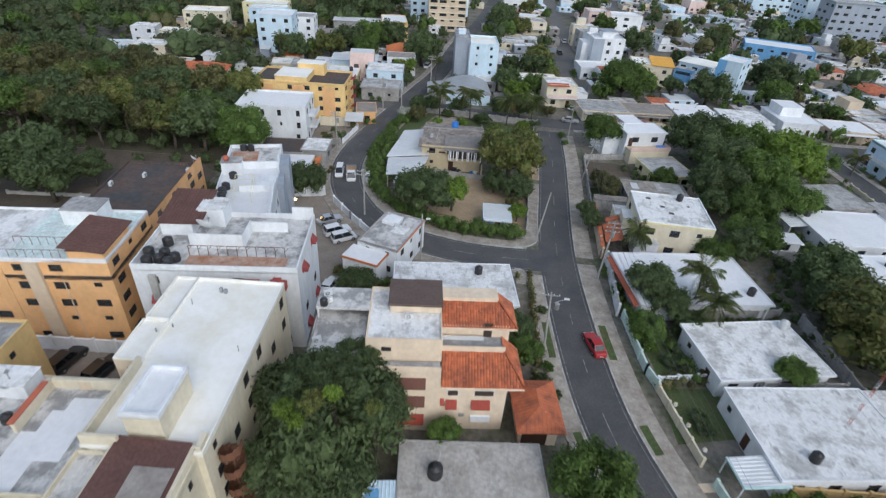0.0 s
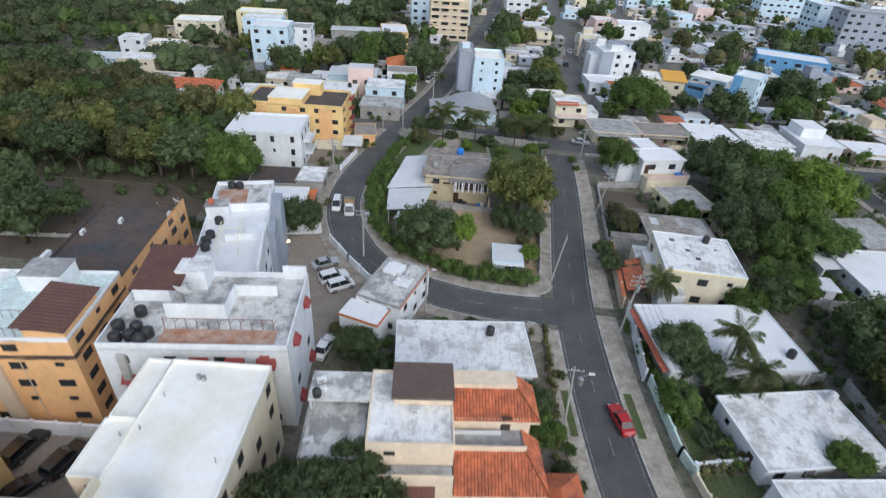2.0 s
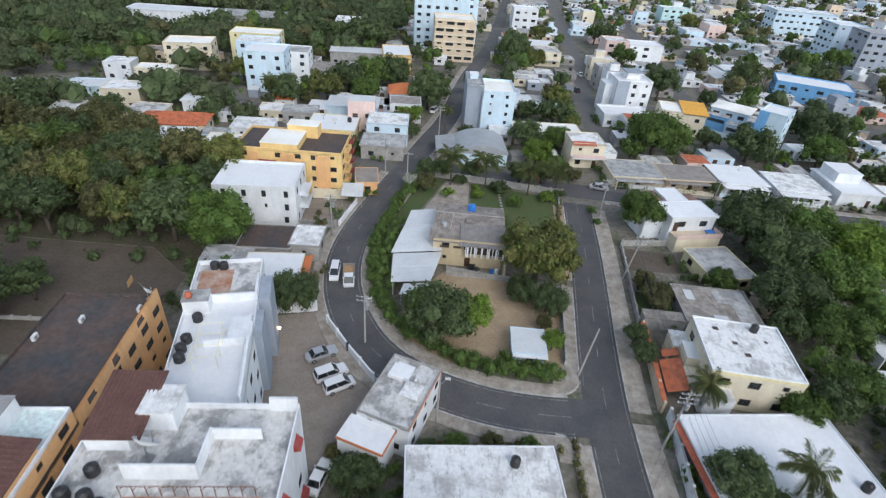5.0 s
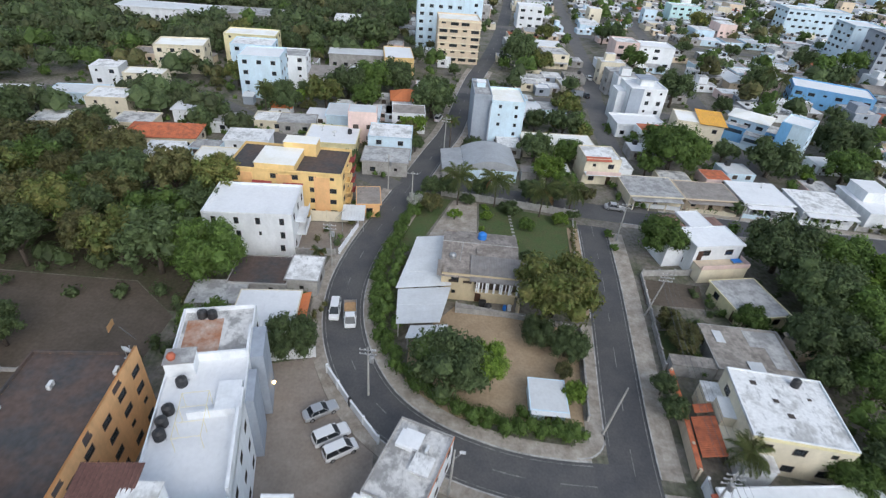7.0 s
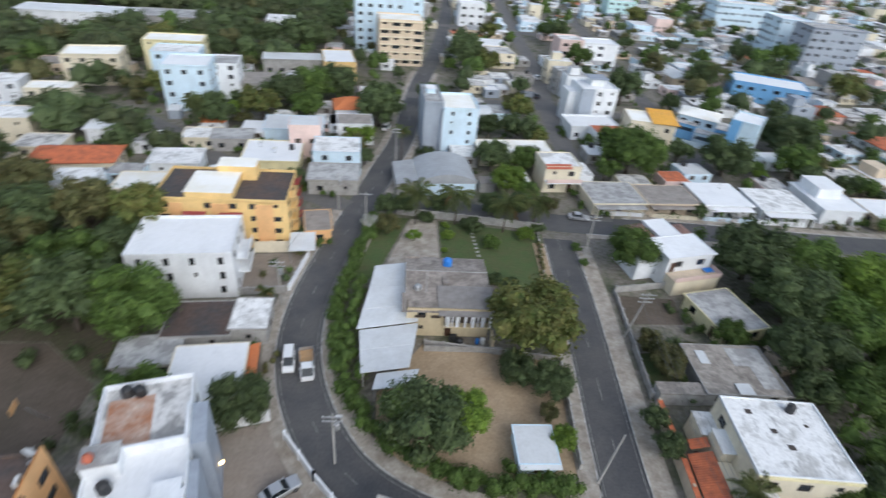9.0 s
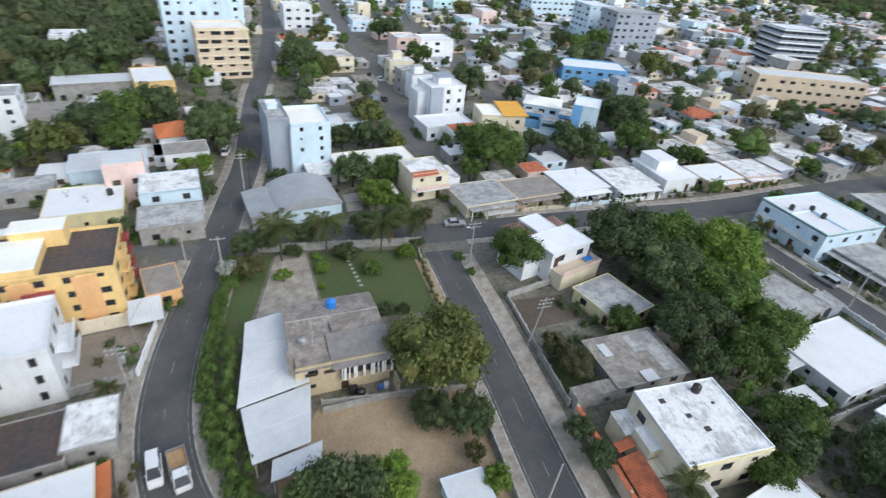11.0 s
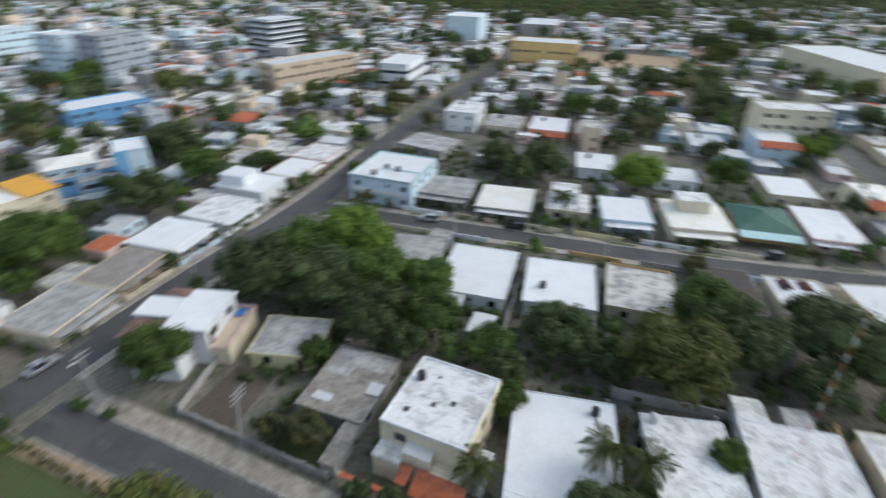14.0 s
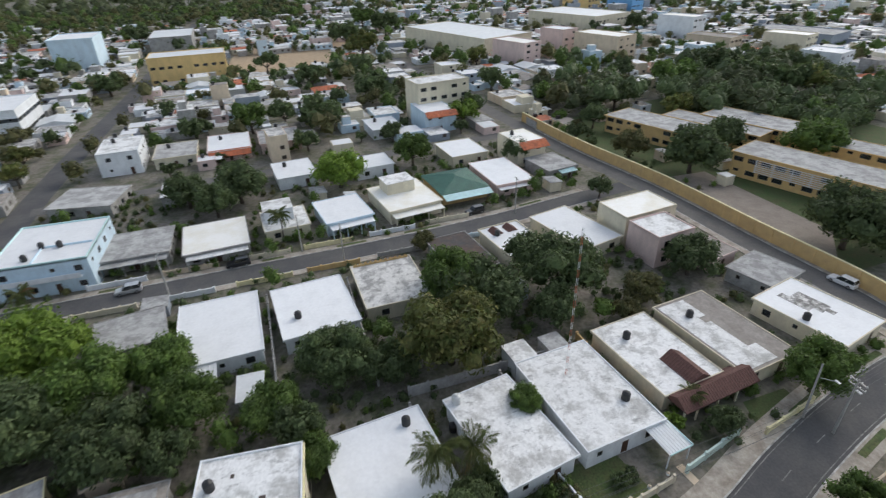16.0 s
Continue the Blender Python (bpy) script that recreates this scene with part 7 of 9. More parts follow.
# ---- boundary walls and fences ----
def boundary(points, hh, mat, label, posts=2.5, coping=None, thick=0.16, name="boundary_wall"):
    ob = thing(name, label, name.replace("_", " "), pose(points[0][0], points[0][1], 0))
    o = Vector(points[0])
    s, c = Shape(), Shape()
    line = [Vector(p) - o for p in points]
    ribbon(s, line, -thick / 2, thick / 2, hh, hh)
    part("wall_face", s, mat, ob)
    ribbon(c, line, -thick / 2 - 0.04, thick / 2 + 0.04, hh + 0.06, 0.06)
    part("coping", c, coping or mat, ob)
    for a, b in zip(line, line[1:]):
        n = max(1, int((b - a).length / posts))
        for i in range(n + 1):
            p = a + (b - a) * i / n
            part("pier", Shape().box(p.x - 0.16, p.x + 0.16, p.y - 0.16, p.y + 0.16, 0, hh + 0.25), mat, ob)
    return ob


boundary([(29.2, 93.6), (28.4, 80.0)], 2.0, W_WHITE, "tall white plastered boundary wall along the pavement", coping=W_CONC)
boundary([(29.0, 79.4), (29.8, 69.0), (30.6, 66.6)], 1.5, W_MINT, "pale green boundary wall with piers along the pavement")
boundary([(30.6, 66.2), (32.6, 56.4)], 1.2, W_CREAM, "cream garden wall with square lamp-topped piers")
boundary([(30.8, 67.4), (38.4, 69.0)], 1.3, W_WHITE, "white dividing wall between two gardens")
boundary([(33.2, 54.0), (35.8, 44.4)], 1.2, W_MINT, "pale green garden wall with piers")
boundary([(34.8, 41.0), (37.0, 31.4)], 1.1, W_PALEYEL, "pale yellow picket garden wall")
boundary([(29.6, 112.4), (30.3, 121.8)], 1.2, W_CONC, "grey fence wall on a garden front")
boundary([(30.6, 122.6), (31.6, 135.6)], 0.8, W_CONC, "low grey wall in front of a bare plot")
boundary([(31.8, 135.8), (41.0, 137.6)], 1.3, W_CONC, "grey wall beside a two-storey house")
boundary([(28.6, 94.6), (29.2, 102.0), (29.6, 110.6)], 2.0, W_TAN, "tall front wall with a wide brick-red tile coping", coping=TILE, thick=0.6)
boundary([(-18.9, 104.6), (-14.6, 99.4), (-10.0, 94.4)], 1.5, W_WHITE, "white parking lot wall along the curve", coping=W_WHITE)
boundary([(-32.0, 104.4), (-21.4, 107.2)], 1.8, W_WHITE, "white wall closing the parking lot")
boundary([(-33.0, 130.6), (-24.6, 131.8)], 1.4, W_CONC, "concrete wall of a dusty forecourt")
boundary([(-32.0, 142.6), (-23.2, 143.6)], 2.2, W_CREAM, "cream forecourt wall")
boundary([(-24.0, 132.4), (-22.6, 141.8)], 1.2, W_WHITE, "white front wall with openings")
boundary([(-2.0, 121.2), (17.6, 118.8)], 1.0, W_CONC, "low grey wall across the villa yard")
boundary([(17.9, 118.6), (16.6, 101.4)], 1.2, W_CONC, "grey yard wall beside the street")
boundary([(19.4, 135.6), (21.2, 153.4)], 0.3, W_CONC, "low grey garden kerb beside the street")
boundary([(-60.0, 62.2), (-24.6, 64.0)], 2.0, W_WHITE, "white wall between the car yard and the orange block")
boundary([(-7.4, 158.4), (22.0, 155.0)], 1.6, W_CONC, "grey garden wall behind the palms")
boundary([(37.0, 79.8), (52.0, 82.6)], 1.9, W_CONC, "grey party wall between two back yards")
boundary([(39.6, 67.2), (54.0, 69.0)], 1.8, W_CONC, "grey party wall beside a narrow alley")
boundary([(40.4, 53.7), (58.1, 54.5)], 1.8, YEL_WALL, "weathered yellow party wall along an alley")
boundary([(42.4, 40.6), (59.1, 41.8)], 1.8, W_CONC, "grey party wall between two houses")
boundary([(56.0, 60.0), (55.0, 82.0)], 1.8, W_CONC, "grey rear wall of the back yards")
boundary([(59.3, 99.3), (84.6, 100.6)], 1.7, W_CONC, "grey party wall between two white-roofed houses")
boundary([(58.5, 85.7), (85.6, 86.3)], 1.7, W_CONC, "mossy grey party wall by the trees")
boundary([(26.4, 30.0), (25.0, 36.6), (22.4, 44.6)], 1.4, W_TAN, "tan wall on the far side of the street")
for i in range(5):
    boundary([(35.5 + i * 12.6, 162.9 - 0.1 * i), (46.4 + i * 12.6, 162.7 - 0.1 * i)], 1.0, (W_WHITE, W_CREAM, W_LTBLUE, W_WHITE, W_CONC)[i], "low front garden wall with white piers on the cross street")
for i, y in enumerate((128, 115, 101, 88, 74, 61)):
    x = LINES["side"][min(range(len(LINES["side"])), key=lambda k: abs(LINES["side"][k].y - y))].x
    boundary([(x - 4.6, y + 5.0), (x - 4.3, y - 5.0)], 1.0, (W_CREAM, W_WHITE, W_PALEYEL, YEL_WALL, W_CONC, W_LTBLUE)[i], "low front wall of a house on the side street")
    boundary([(x + 4.9, y + 5.0), (x + 5.2, y - 5.0)], 1.0, (W_WHITE, W_TAN, W_CREAM, W_PALEYEL, W_WHITE, W_CREAM)[i], "low garden wall facing the side street")

h = house(-41.0, 54.2, 6.4, 7.0, 6, 9.4, W_YELLOW, ROOF_GREY, "bright yellow-walled block with a grey roof beside a car yard", 3, "EN", 0.3, name="apartment_block", door="")


# ---- trees ----
def crown_shape(rg, blobs, leaves, size, flat=0.75, core=True):
    """A crown of radius 1: clumps in a dome, each with many small bent leaf sprays and uneven gaps."""
    s = Shape()
    s.loose = True
    k = Shape()
    for i in range(blobs):
        a, e = rg.uniform(0, 2 * math.pi), rg.uniform(-0.35, 1.0)
        rr = rg.uniform(0.35, 0.86)
        c = Vector((math.cos(a) * math.cos(e) * rr, math.sin(a) * math.cos(e) * rr, math.sin(e) * rr * flat))
        br = rg.uniform(0.20, 0.36)
        for j in range(leaves):
            n = Vector((rg.gauss(0, 1), rg.gauss(0, 1), rg.gauss(0.25, 1))).normalized()
            p = c + n * br * rg.uniform(0.68, 1.12)
            q = n.to_track_quat("Z", "Y")
            w = size * rg.uniform(0.6, 1.4)
            t = rg.uniform(0, 6.28)
            u = q @ Vector((math.cos(t), math.sin(t), rg.uniform(-0.7, 0.3)))
            v = q @ Vector((-math.sin(t), math.cos(t), rg.uniform(-0.4, 0.4)))
            m = len(s.v)
            s.v.extend([tuple(p - u * w), tuple(p + v * w * 0.55), tuple(p + u * w + n * -0.3 * w), tuple(p - v * w * 0.55)])
            s.f.append((m, m + 1, m + 2, m + 3))
        if core:
            rings = [(0.02, -0.9), (0.62, -0.55), (0.86, 0.0), (0.62, 0.55), (0.02, 0.9)]
            m = len(k.v)
            for r0, z0 in rings:
                for t in range(7):
                    an = 2 * math.pi * t / 7
                    f = br * rg.uniform(0.58, 0.78)
                    k.v.append((c.x + math.cos(an) * r0 * f, c.y + math.sin(an) * r0 * f, c.z + z0 * f))
            for b in range(4):
                for t in range(7):
                    u = (t + 1) % 7
                    k.f.append((m + b * 7 + t, m + b * 7 + u, m + (b + 1) * 7 + u, m + (b + 1) * 7 + t))
    n = len(s.v)
    s.v.extend(k.v)
    s.f.extend(tuple(i + n for i in f) for f in k.f)
    return s


def trunk_shape(rg, height):
    """Unit-radius tree: trunk from z=0 to the crown base, with limbs."""
    s = Shape()
    s.tube((0, 0, 0), (0.03, 0.02, height * 0.45), 0.075, 0.055, 9)
    s.tube((0.03, 0.02, height * 0.45), (0.0, 0.05, height * 0.8), 0.055, 0.03, 8)
    for i in range(6):
        a = i * 1.05 + rg.uniform(-0.3, 0.3)
        s.tube((0.02, 0.02, height * rg.uniform(0.35, 0.55)), (math.cos(a) * 0.5, math.sin(a) * 0.5, height * 0.8 + rg.uniform(-0.1, 0.2)), 0.035, 0.014, 6)
    return s


TREE_MESH = {}
LEAVES = {"green": LEAF, "dark": LEAF_DARK, "mango": LEAF_MANGO, "light": LEAF_LIGHT, "olive": LEAF_OLIVE, "blossom": BLOSSOM}


def tree_meshes(kind, variant, fine):
    key = (kind, variant, fine)
    if key not in TREE_MESH:
        shape_key = ("shape", variant, fine)
        if shape_key not in TREE_MESH:
            rg = random.Random(100 + variant * 7 + fine)
            TREE_MESH[shape_key] = (crown_shape(rg, *((64, 130, 0.044), (46, 64, 0.062), (24, 30, 0.11))[2 - fine]), trunk_shape(rg, 1.0))
        c, t = TREE_MESH[shape_key]
        TREE_MESH[key] = (c.mesh("crown", LEAVES[kind]), t.mesh("trunk", BARK, True))
    return TREE_MESH[key]


TREE_LABEL = {
    "green": "broad leafy green tree in a yard", "dark": "dense dark green leafy tree", "mango": "rounded mango tree with yellowing new leaves",
    "light": "bright yellow-green leafy tree crown", "olive": "dusty olive-green tree with thin foliage", "blossom": "shrub covered in white blossom",
}
TREE_N = [0]


def tree(x, y, r, h, kind="green", fine=1, label="", group="", flat=1.0):
    """h: the crown's middle height; r: its radius."""
    TREE_N[0] += 1
    crown, trunk = tree_meshes(kind, TREE_N[0] % 4, fine)
    ob = thing("tree", label or TREE_LABEL[kind], "tree", pose(x, y, 0, 0, 0, (TREE_N[0] * 77) % 360), group or "trees")
    base = max(0.3, h - 0.25 * r)
    t = part("trunk", trunk, None, ob)
    t.scale = (r, r, max(h, 0.6))
    c = part("crown", crown, None, ob)
    c.location = (0, 0, h)
    c.scale = (r, r, r * flat)
    take(x, y, r * 0.7)
    return ob


def bush(x, y, r, kind="green", label="rounded green bush in a garden"):
    TREE_N[0] += 1
    crown, trunk = tree_meshes(kind, TREE_N[0] % 4, 1 if r > 1.2 else 0)
    ob = thing("bush", label, "bush", pose(x, y, 0, 0, 0, (TREE_N[0] * 53) % 360), "bushes")
    t = part("stem", trunk, None, ob)
    t.scale = (r * 0.8, r * 0.8, r * 0.5)
    c = part("foliage", crown, None, ob)
    c.location, c.scale = (0, 0, r * 0.55), (r, r, r * 0.8)
    return ob


def frond_mesh(rg, length, leaf_mat, droop):
    s = Shape()
    s.loose = True
    n = 14
    pts = []
    for i in range(n + 1):
        t = i / n
        pts.append(Vector((length * t * (1 - 0.16 * t), 0, length * (0.45 * t - droop * t * t))))
    for i in range(n):
        s.tube(pts[i], pts[i + 1], 0.03 * (1 - i / n) + 0.008, 0.03 * (1 - (i + 1) / n) + 0.006, 3, False)
        for sg in (-1, 1):
            for k in (0.05, 0.3, 0.55, 0.8):
                p = pts[i].lerp(pts[i + 1], k)
                ln = length * 0.30 * math.sin(math.pi * min(0.96, 0.14 + 0.8 * i / n)) * rg.uniform(0.75, 1.1) + 0.08
                q = p + Vector((ln * rg.uniform(0.3, 0.6), sg * ln * rg.uniform(0.5, 0.75), -ln * rg.uniform(0.45, 0.9)))
                s.quad(tuple(p), tuple(p.lerp(q, 0.45) + Vector((0.03, 0, 0.05))), tuple(q), tuple(p.lerp(q, 0.45) + Vector((-0.03, 0, 0.03))))
    return s.mesh("frond", leaf_mat)


FRONDS = {}


def palm(x, y, h, r, label="tall coconut palm with drooping fronds", dry=0.04):
    rg = random.Random(int(x * 13 + y * 7))
    if not FRONDS:
        for i in range(3):
            FRONDS[i] = frond_mesh(random.Random(i), 3.0, LEAF_PALM, 0.5 + 0.22 * i)
        FRONDS["dry"] = frond_mesh(random.Random(9), 2.6, DRY, 0.9)
    ob = thing("palm_tree", label, "palm tree", pose(x, y, 0), "palm trees")
    s = Shape()
    lean = rg.uniform(-0.5, 0.5)
    prev = Vector((0, 0, 0))
    for i in range(1, 9):
        p = Vector((lean * (i / 8) ** 2, 0.1 * math.sin(i), h * i / 8))
        s.tube(prev, p, 0.19 - 0.01 * i, 0.175 - 0.01 * i, 9, False)
        prev = p
    part("trunk", s, BARK, ob, smooth=True)
    for i in range(24):
        f = FRONDS["dry"] if rg.random() < dry else FRONDS[i % 3]
        o = part("frond", f, None, ob)
        o.matrix_basis = Matrix.Translation(prev) @ pose(0, 0, 0, 0, rg.uniform(-58, 44), i * 137.5) @ Matrix.Scale(r / 3.0, 4)
    take(x, y, 1.5)
    return ob


# single trees: x, y, crown radius, middle height, kind, detail, and for some the crown's height to width
def plant(*rows):
    for row in rows:
        tree(*row)


plant((-5.4, 51.6, 6.6, 6.6, "dark", 2, "", "", 1.1), (-9.2, 54.6, 4.0, 7.6, "dark", 2, "", "", 1.15), (-2.0, 54.6, 4.2, 7.2, "dark", 2, "", "", 1.1), (-4.8, 48.0, 4.2, 5.4, "dark", 2), (-8.4, 48.2, 4.2, 5.6, "dark", 2),
      (-5.6, 53.6, 3.2, 11.0, "dark", 2), (-7.4, 50.4, 2.6, 10.4, "dark", 2), (-1.0, 52.2, 2.4, 9.4, "dark", 2), (-4.0, 57.6, 2.6, 9.4, "dark", 2), (-8.2, 48.8, 1.1, 12.0, "light", 1), (-7.0, 47.8, 0.9, 11.8, "light", 1), (-5.8, 49.0, 1.2, 12.9, "mango", 1), (-4.2, 49.8, 0.9, 13.3, "light", 1), (-0.9, 50.4, 0.9, 11.4, "mango", 1))
plant((19.7, 50.6, 4.2, 4.0, "green", 2), (5.5, 55.2, 1.9, 2.6, "green", 2), (13.6, 121.8, 7.3, 5.8, "mango", 2, "", "", 1.0), (14.8, 113.0, 3.2, 2.6, "dark", 2), (10.6, 115.0, 3.0, 2.4, "dark", 2), (-2.0, 104.4, 5.8, 4.4, "dark", 2), (-4.6, 106.5, 3.2, 4.2, "green", 2), (2.8, 106.0, 3.2, 4.6, "light", 2), (14.8, 104.2, 2.0, 2.0, "light", 1), (13.9, 108.4, 1.5, 1.6, "olive", 1), (36.2, 142.7, 5.0, 4.8, "green", 2), (58.2, 141.8, 7.5, 6.2, "dark", 2), (67.0, 139.6, 6.5, 5.8, "green", 2))
plant((59.1, 129.9, 7.1, 6.0, "dark", 2), (74.3, 131.7, 7.6, 5.8, "light", 2), (55.1, 118.4, 6.0, 5.0, "dark", 2), (64.6, 122.9, 6.3, 5.6, "green", 2), (67.5, 114.5, 4.9, 4.8, "green", 2), (58.3, 110.2, 4.9, 4.6, "green", 2), (51.8, 111.6, 3.4, 3.6, "dark", 1), (33.2, 117.1, 3.0, 2.6, "olive", 2), (32.4, 121.8, 2.2, 2.2, "olive", 1), (27.6, 107.4, 2.0, 2.4, "dark", 1), (27.8, 103.4, 2.1, 2.4, "dark", 1), (46.0, 123.4, 3.0, 2.6, "green", 1))
plant((23.6, 40.6, 3.0, 3.0, "green", 1), (20.6, 33.0, 2.6, 2.4, "olive", 1), (-25.2, 107.6, 4.0, 3.0, "dark", 2), (-43.0, 121.8, 6.4, 5.6, "green", 2), (-36.2, 107.6, 4.2, 3.8, "green", 1), (32.6, 82.6, 3.6, 4.8, "dark", 2), (34.6, 80.4, 3.0, 3.6, "dark", 2), (30.9, 75.4, 2.8, 2.2, "green", 2), (55.1, 99.5, 4.2, 4.0, "green", 2), (46.8, 95.6, 3.4, 2.8, "green", 2), (51.4, 96.6, 3.6, 3.6, "dark", 1), (62.2, 90.8, 5.7, 3.6, "dark", 2))
plant((59.1, 83.6, 4.2, 3.0, "dark", 1), (59.6, 74.4, 7.7, 6.0, "mango", 2), (68.4, 66.8, 7.1, 5.6, "dark", 2), (73.9, 69.8, 6.1, 5.8, "green", 2), (70.4, 51.2, 7.8, 5.8, "dark", 2), (62.9, 55.6, 4.3, 3.6, "dark", 1), (77.0, 54.6, 4.3, 6.0, "dark", 1), (38.7, 29.8, 4.7, 4.6, "green", 2), (46.6, 68.6, 2.4, 3.4, "green", 2), (68.5, 25.6, 5.2, 3.8, "dark", 1), (63.7, 39.1, 3.7, 2.8, "olive", 1), (60.2, 44.3, 2.7, 2.2, "olive", 1))
plant((133.0, 81.7, 6.6, 5.0, "light", 1), (141.4, 60.0, 5.8, 5.0, "green", 1), (131.6, 106.4, 7.0, 5.0, "dark", 1), (132.9, 118.4, 5.9, 4.6, "dark", 1), (125.1, 111.6, 5.3, 4.6, "dark", 1), (133.1, 31.8, 4.5, 4.0, "dark", 1), (109.8, -8.0, 8.6, 6.2, "dark", 1), (66.5, -9.0, 8.6, 6.4, "dark", 2), (62.0, -18.0, 8.0, 6.0, "dark", 1), (107.4, -46.0, 8.3, 5.0, "green", 1), (118.7, -24.8, 6.5, 6.0, "dark", 1), (125.7, -0.4, 5.4, 4.0, "olive", 1))
plant((93.7, 69.4, 2.7, 2.2, "olive", 1), (104.5, 22.3, 3.2, 2.8, "dark", 1), (36.9, 45.8, 2.4, 2.0, "dark", 1), (39.1, 51.8, 1.6, 1.4, "light", 0), (34.2, 62.2, 1.2, 0.7, "dark", 1), (37.4, 77.2, 2.6, 1.8, "dark", 1), (16.6, 168.2, 4.0, 4.6, "light", 1), (14.4, 181.0, 4.8, 4.4, "dark", 1), (22.4, 181.6, 4.0, 3.8, "green", 1), (49.5, 184.0, 7.8, 6.2, "green", 2), (55.6, 188.0, 5.0, 5.0, "green", 1), (76.2, 187.0, 7.2, 5.0, "dark", 1))
plant((103.3, 205.0, 8.0, 5.4, "dark", 1), (96.0, 188.0, 6.0, 4.6, "green", 1), (104.4, 264.0, 7.0, 5.4, "dark", 1), (-14.3, 205.0, 7.0, 6.0, "dark", 1), (-28.1, 224.5, 7.4, 5.0, "dark", 1), (-41.2, 214.0, 7.0, 4.6, "dark", 1), (-34.0, 207.0, 5.0, 4.0, "green", 1), (-56.0, 196.0, 6.0, 5.0, "dark", 1), (25.5, 163.6, 2.2, 1.6, "olive", 0), (-4.0, 148.8, 1.6, 1.2, "light", 0), (-12.4, 152.0, 2.0, 1.8, "blossom", 1), (-9.0, 151.0, 2.6, 2.2, "olive", 1))
plant((-8.6, 79.4, 3.2, 1.8, "dark", 2), (-9.8, 84.6, 1.8, 2.0, "blossom", 2), (-12.2, 82.2, 1.2, 1.4, "olive", 1), (-5.4, 75.6, 2.4, 1.8, "dark", 2), (13.2, 72.0, 2.6, 3.0, "dark", 2), (14.6, 68.4, 2.2, 2.6, "green", 2), (9.8, 70.4, 2.4, 2.4, "dark", 1), (16.2, 64.6, 1.4, 1.2, "dark", 1), (0.6, 72.0, 2.0, 1.8, "dark", 1), (274.2, 166.5, 8.2, 5.0, "dark", 0), (187.8, 81.3, 9.3, 5.0, "dark", 0), (180.5, 29.0, 5.9, 5.0, "dark", 0))
plant((221.9, 56.3, 8.2, 5.0, "dark", 0), (190.3, 122.5, 5.9, 4.0, "dark", 0), (115.3, 153.5, 2.7, 2.0, "green", 0))
plant((20.6, 166.4, 3.0, 3.0, "green", 1), (12.4, 160.0, 3.2, 2.8, "dark", 1), (1.0, 159.4, 2.8, 2.4, "dark", 1), (17.6, 160.6, 3.0, 2.8, "dark", 1), (-9.6, 157.4, 2.8, 2.6, "dark", 1), (-6.0, 158.6, 2.6, 2.6, "dark", 1), (24.0, 184.0, 3.4, 3.4, "dark", 1), (31.6, 183.6, 3.0, 3.0, "green", 1), (-16.0, 180.0, 2.4, 2.4, "dark", 1), (-29.5, 166.0, 3.0, 2.6, "dark", 1))
for x, y, r, k in ((18.1, 151.6, 2.0, "light"), (6.6, 154.6, 1.6, "dark"), (-1.6, 156.0, 1.9, "dark"), (7.6, 139.2, 1.2, "light"), (8.6, 141.6, 0.9, "light"), (10.4, 137.2, 1.5, "dark"), (13.4, 136.6, 1.3, "dark"), (21.4, 154.6, 1.6, "dark"), (11.0, 148.0, 2.0, "green"), (7.9, 153.4, 2.4, "dark"), (2.6, 150.2, 1.5, "light"), (31.4, 73.2, 1.2, "green"), (2.4, 154.2, 1.0, "light"), (1.8, 145.6, 0.8, "light"), (27.8, 148.6, 1.2, "green"), (28.0, 143.8, 1.1, "green"), (34.6, 60.4, 1.1, "dark"), (17.6, 79.0, 0.9, "dark"), (17.4, 68.0, 0.9, "green"), (18.2, 63.6, 0.8, "dark"), (1.6, 85.6, 1.6, "green"), (6.0, 86.4, 1.5, "olive"), (10.6, 86.6, 1.4, "green"), (-1.6, 84.4, 1.6, "dark"), (33.4, 71.2, 1.3, "dark"), (34.8, 69.4, 1.3, "dark")):
    bush(x, y, r, k)
for x, y, hh, r in ((-3.7, 155.0, 6.8, 4.2), (4.3, 155.6, 6.8, 4.2), (14.0, 153.6, 6.4, 4.2), (20.4, 155.6, 6.4, 4.0), (39.4, 82.4, 7.2, 3.6), (40.4, 78.0, 5.6, 3.4), (34.2, 95.6, 4.8, 3.2), (107.6, 97.0, 6.4, 3.0), (95.3, 140.9, 4.2, 2.8), (40.6, 47.6, 3.2, 2.0), (-26.2, 128.0, 3.2, 1.8), (-7.4, 184.0, 7.6, 2.6), (-58.0, 190.0, 9.0, 3.0), (98.0, 246.0, 13.0, 3.2), (102.0, 243.0, 12.0, 3.2)):
    palm(x, y, hh, r)


def stand(*rows):
    """Big yard trees of one part of the town: x, y, crown radius."""
    for x, y, r in rows:
        if is_free(x, y, r * 0.3):
            tree(x, y, r * (0.78 if x > 55 and y > 150 else 0.9), r * 0.7 + 1.0, ("dark", "dark", "green", "dark", "mango")[TREE_N[0] % 5], 1 if math.hypot(x, y - 80) < 190 else 0, group="town trees")


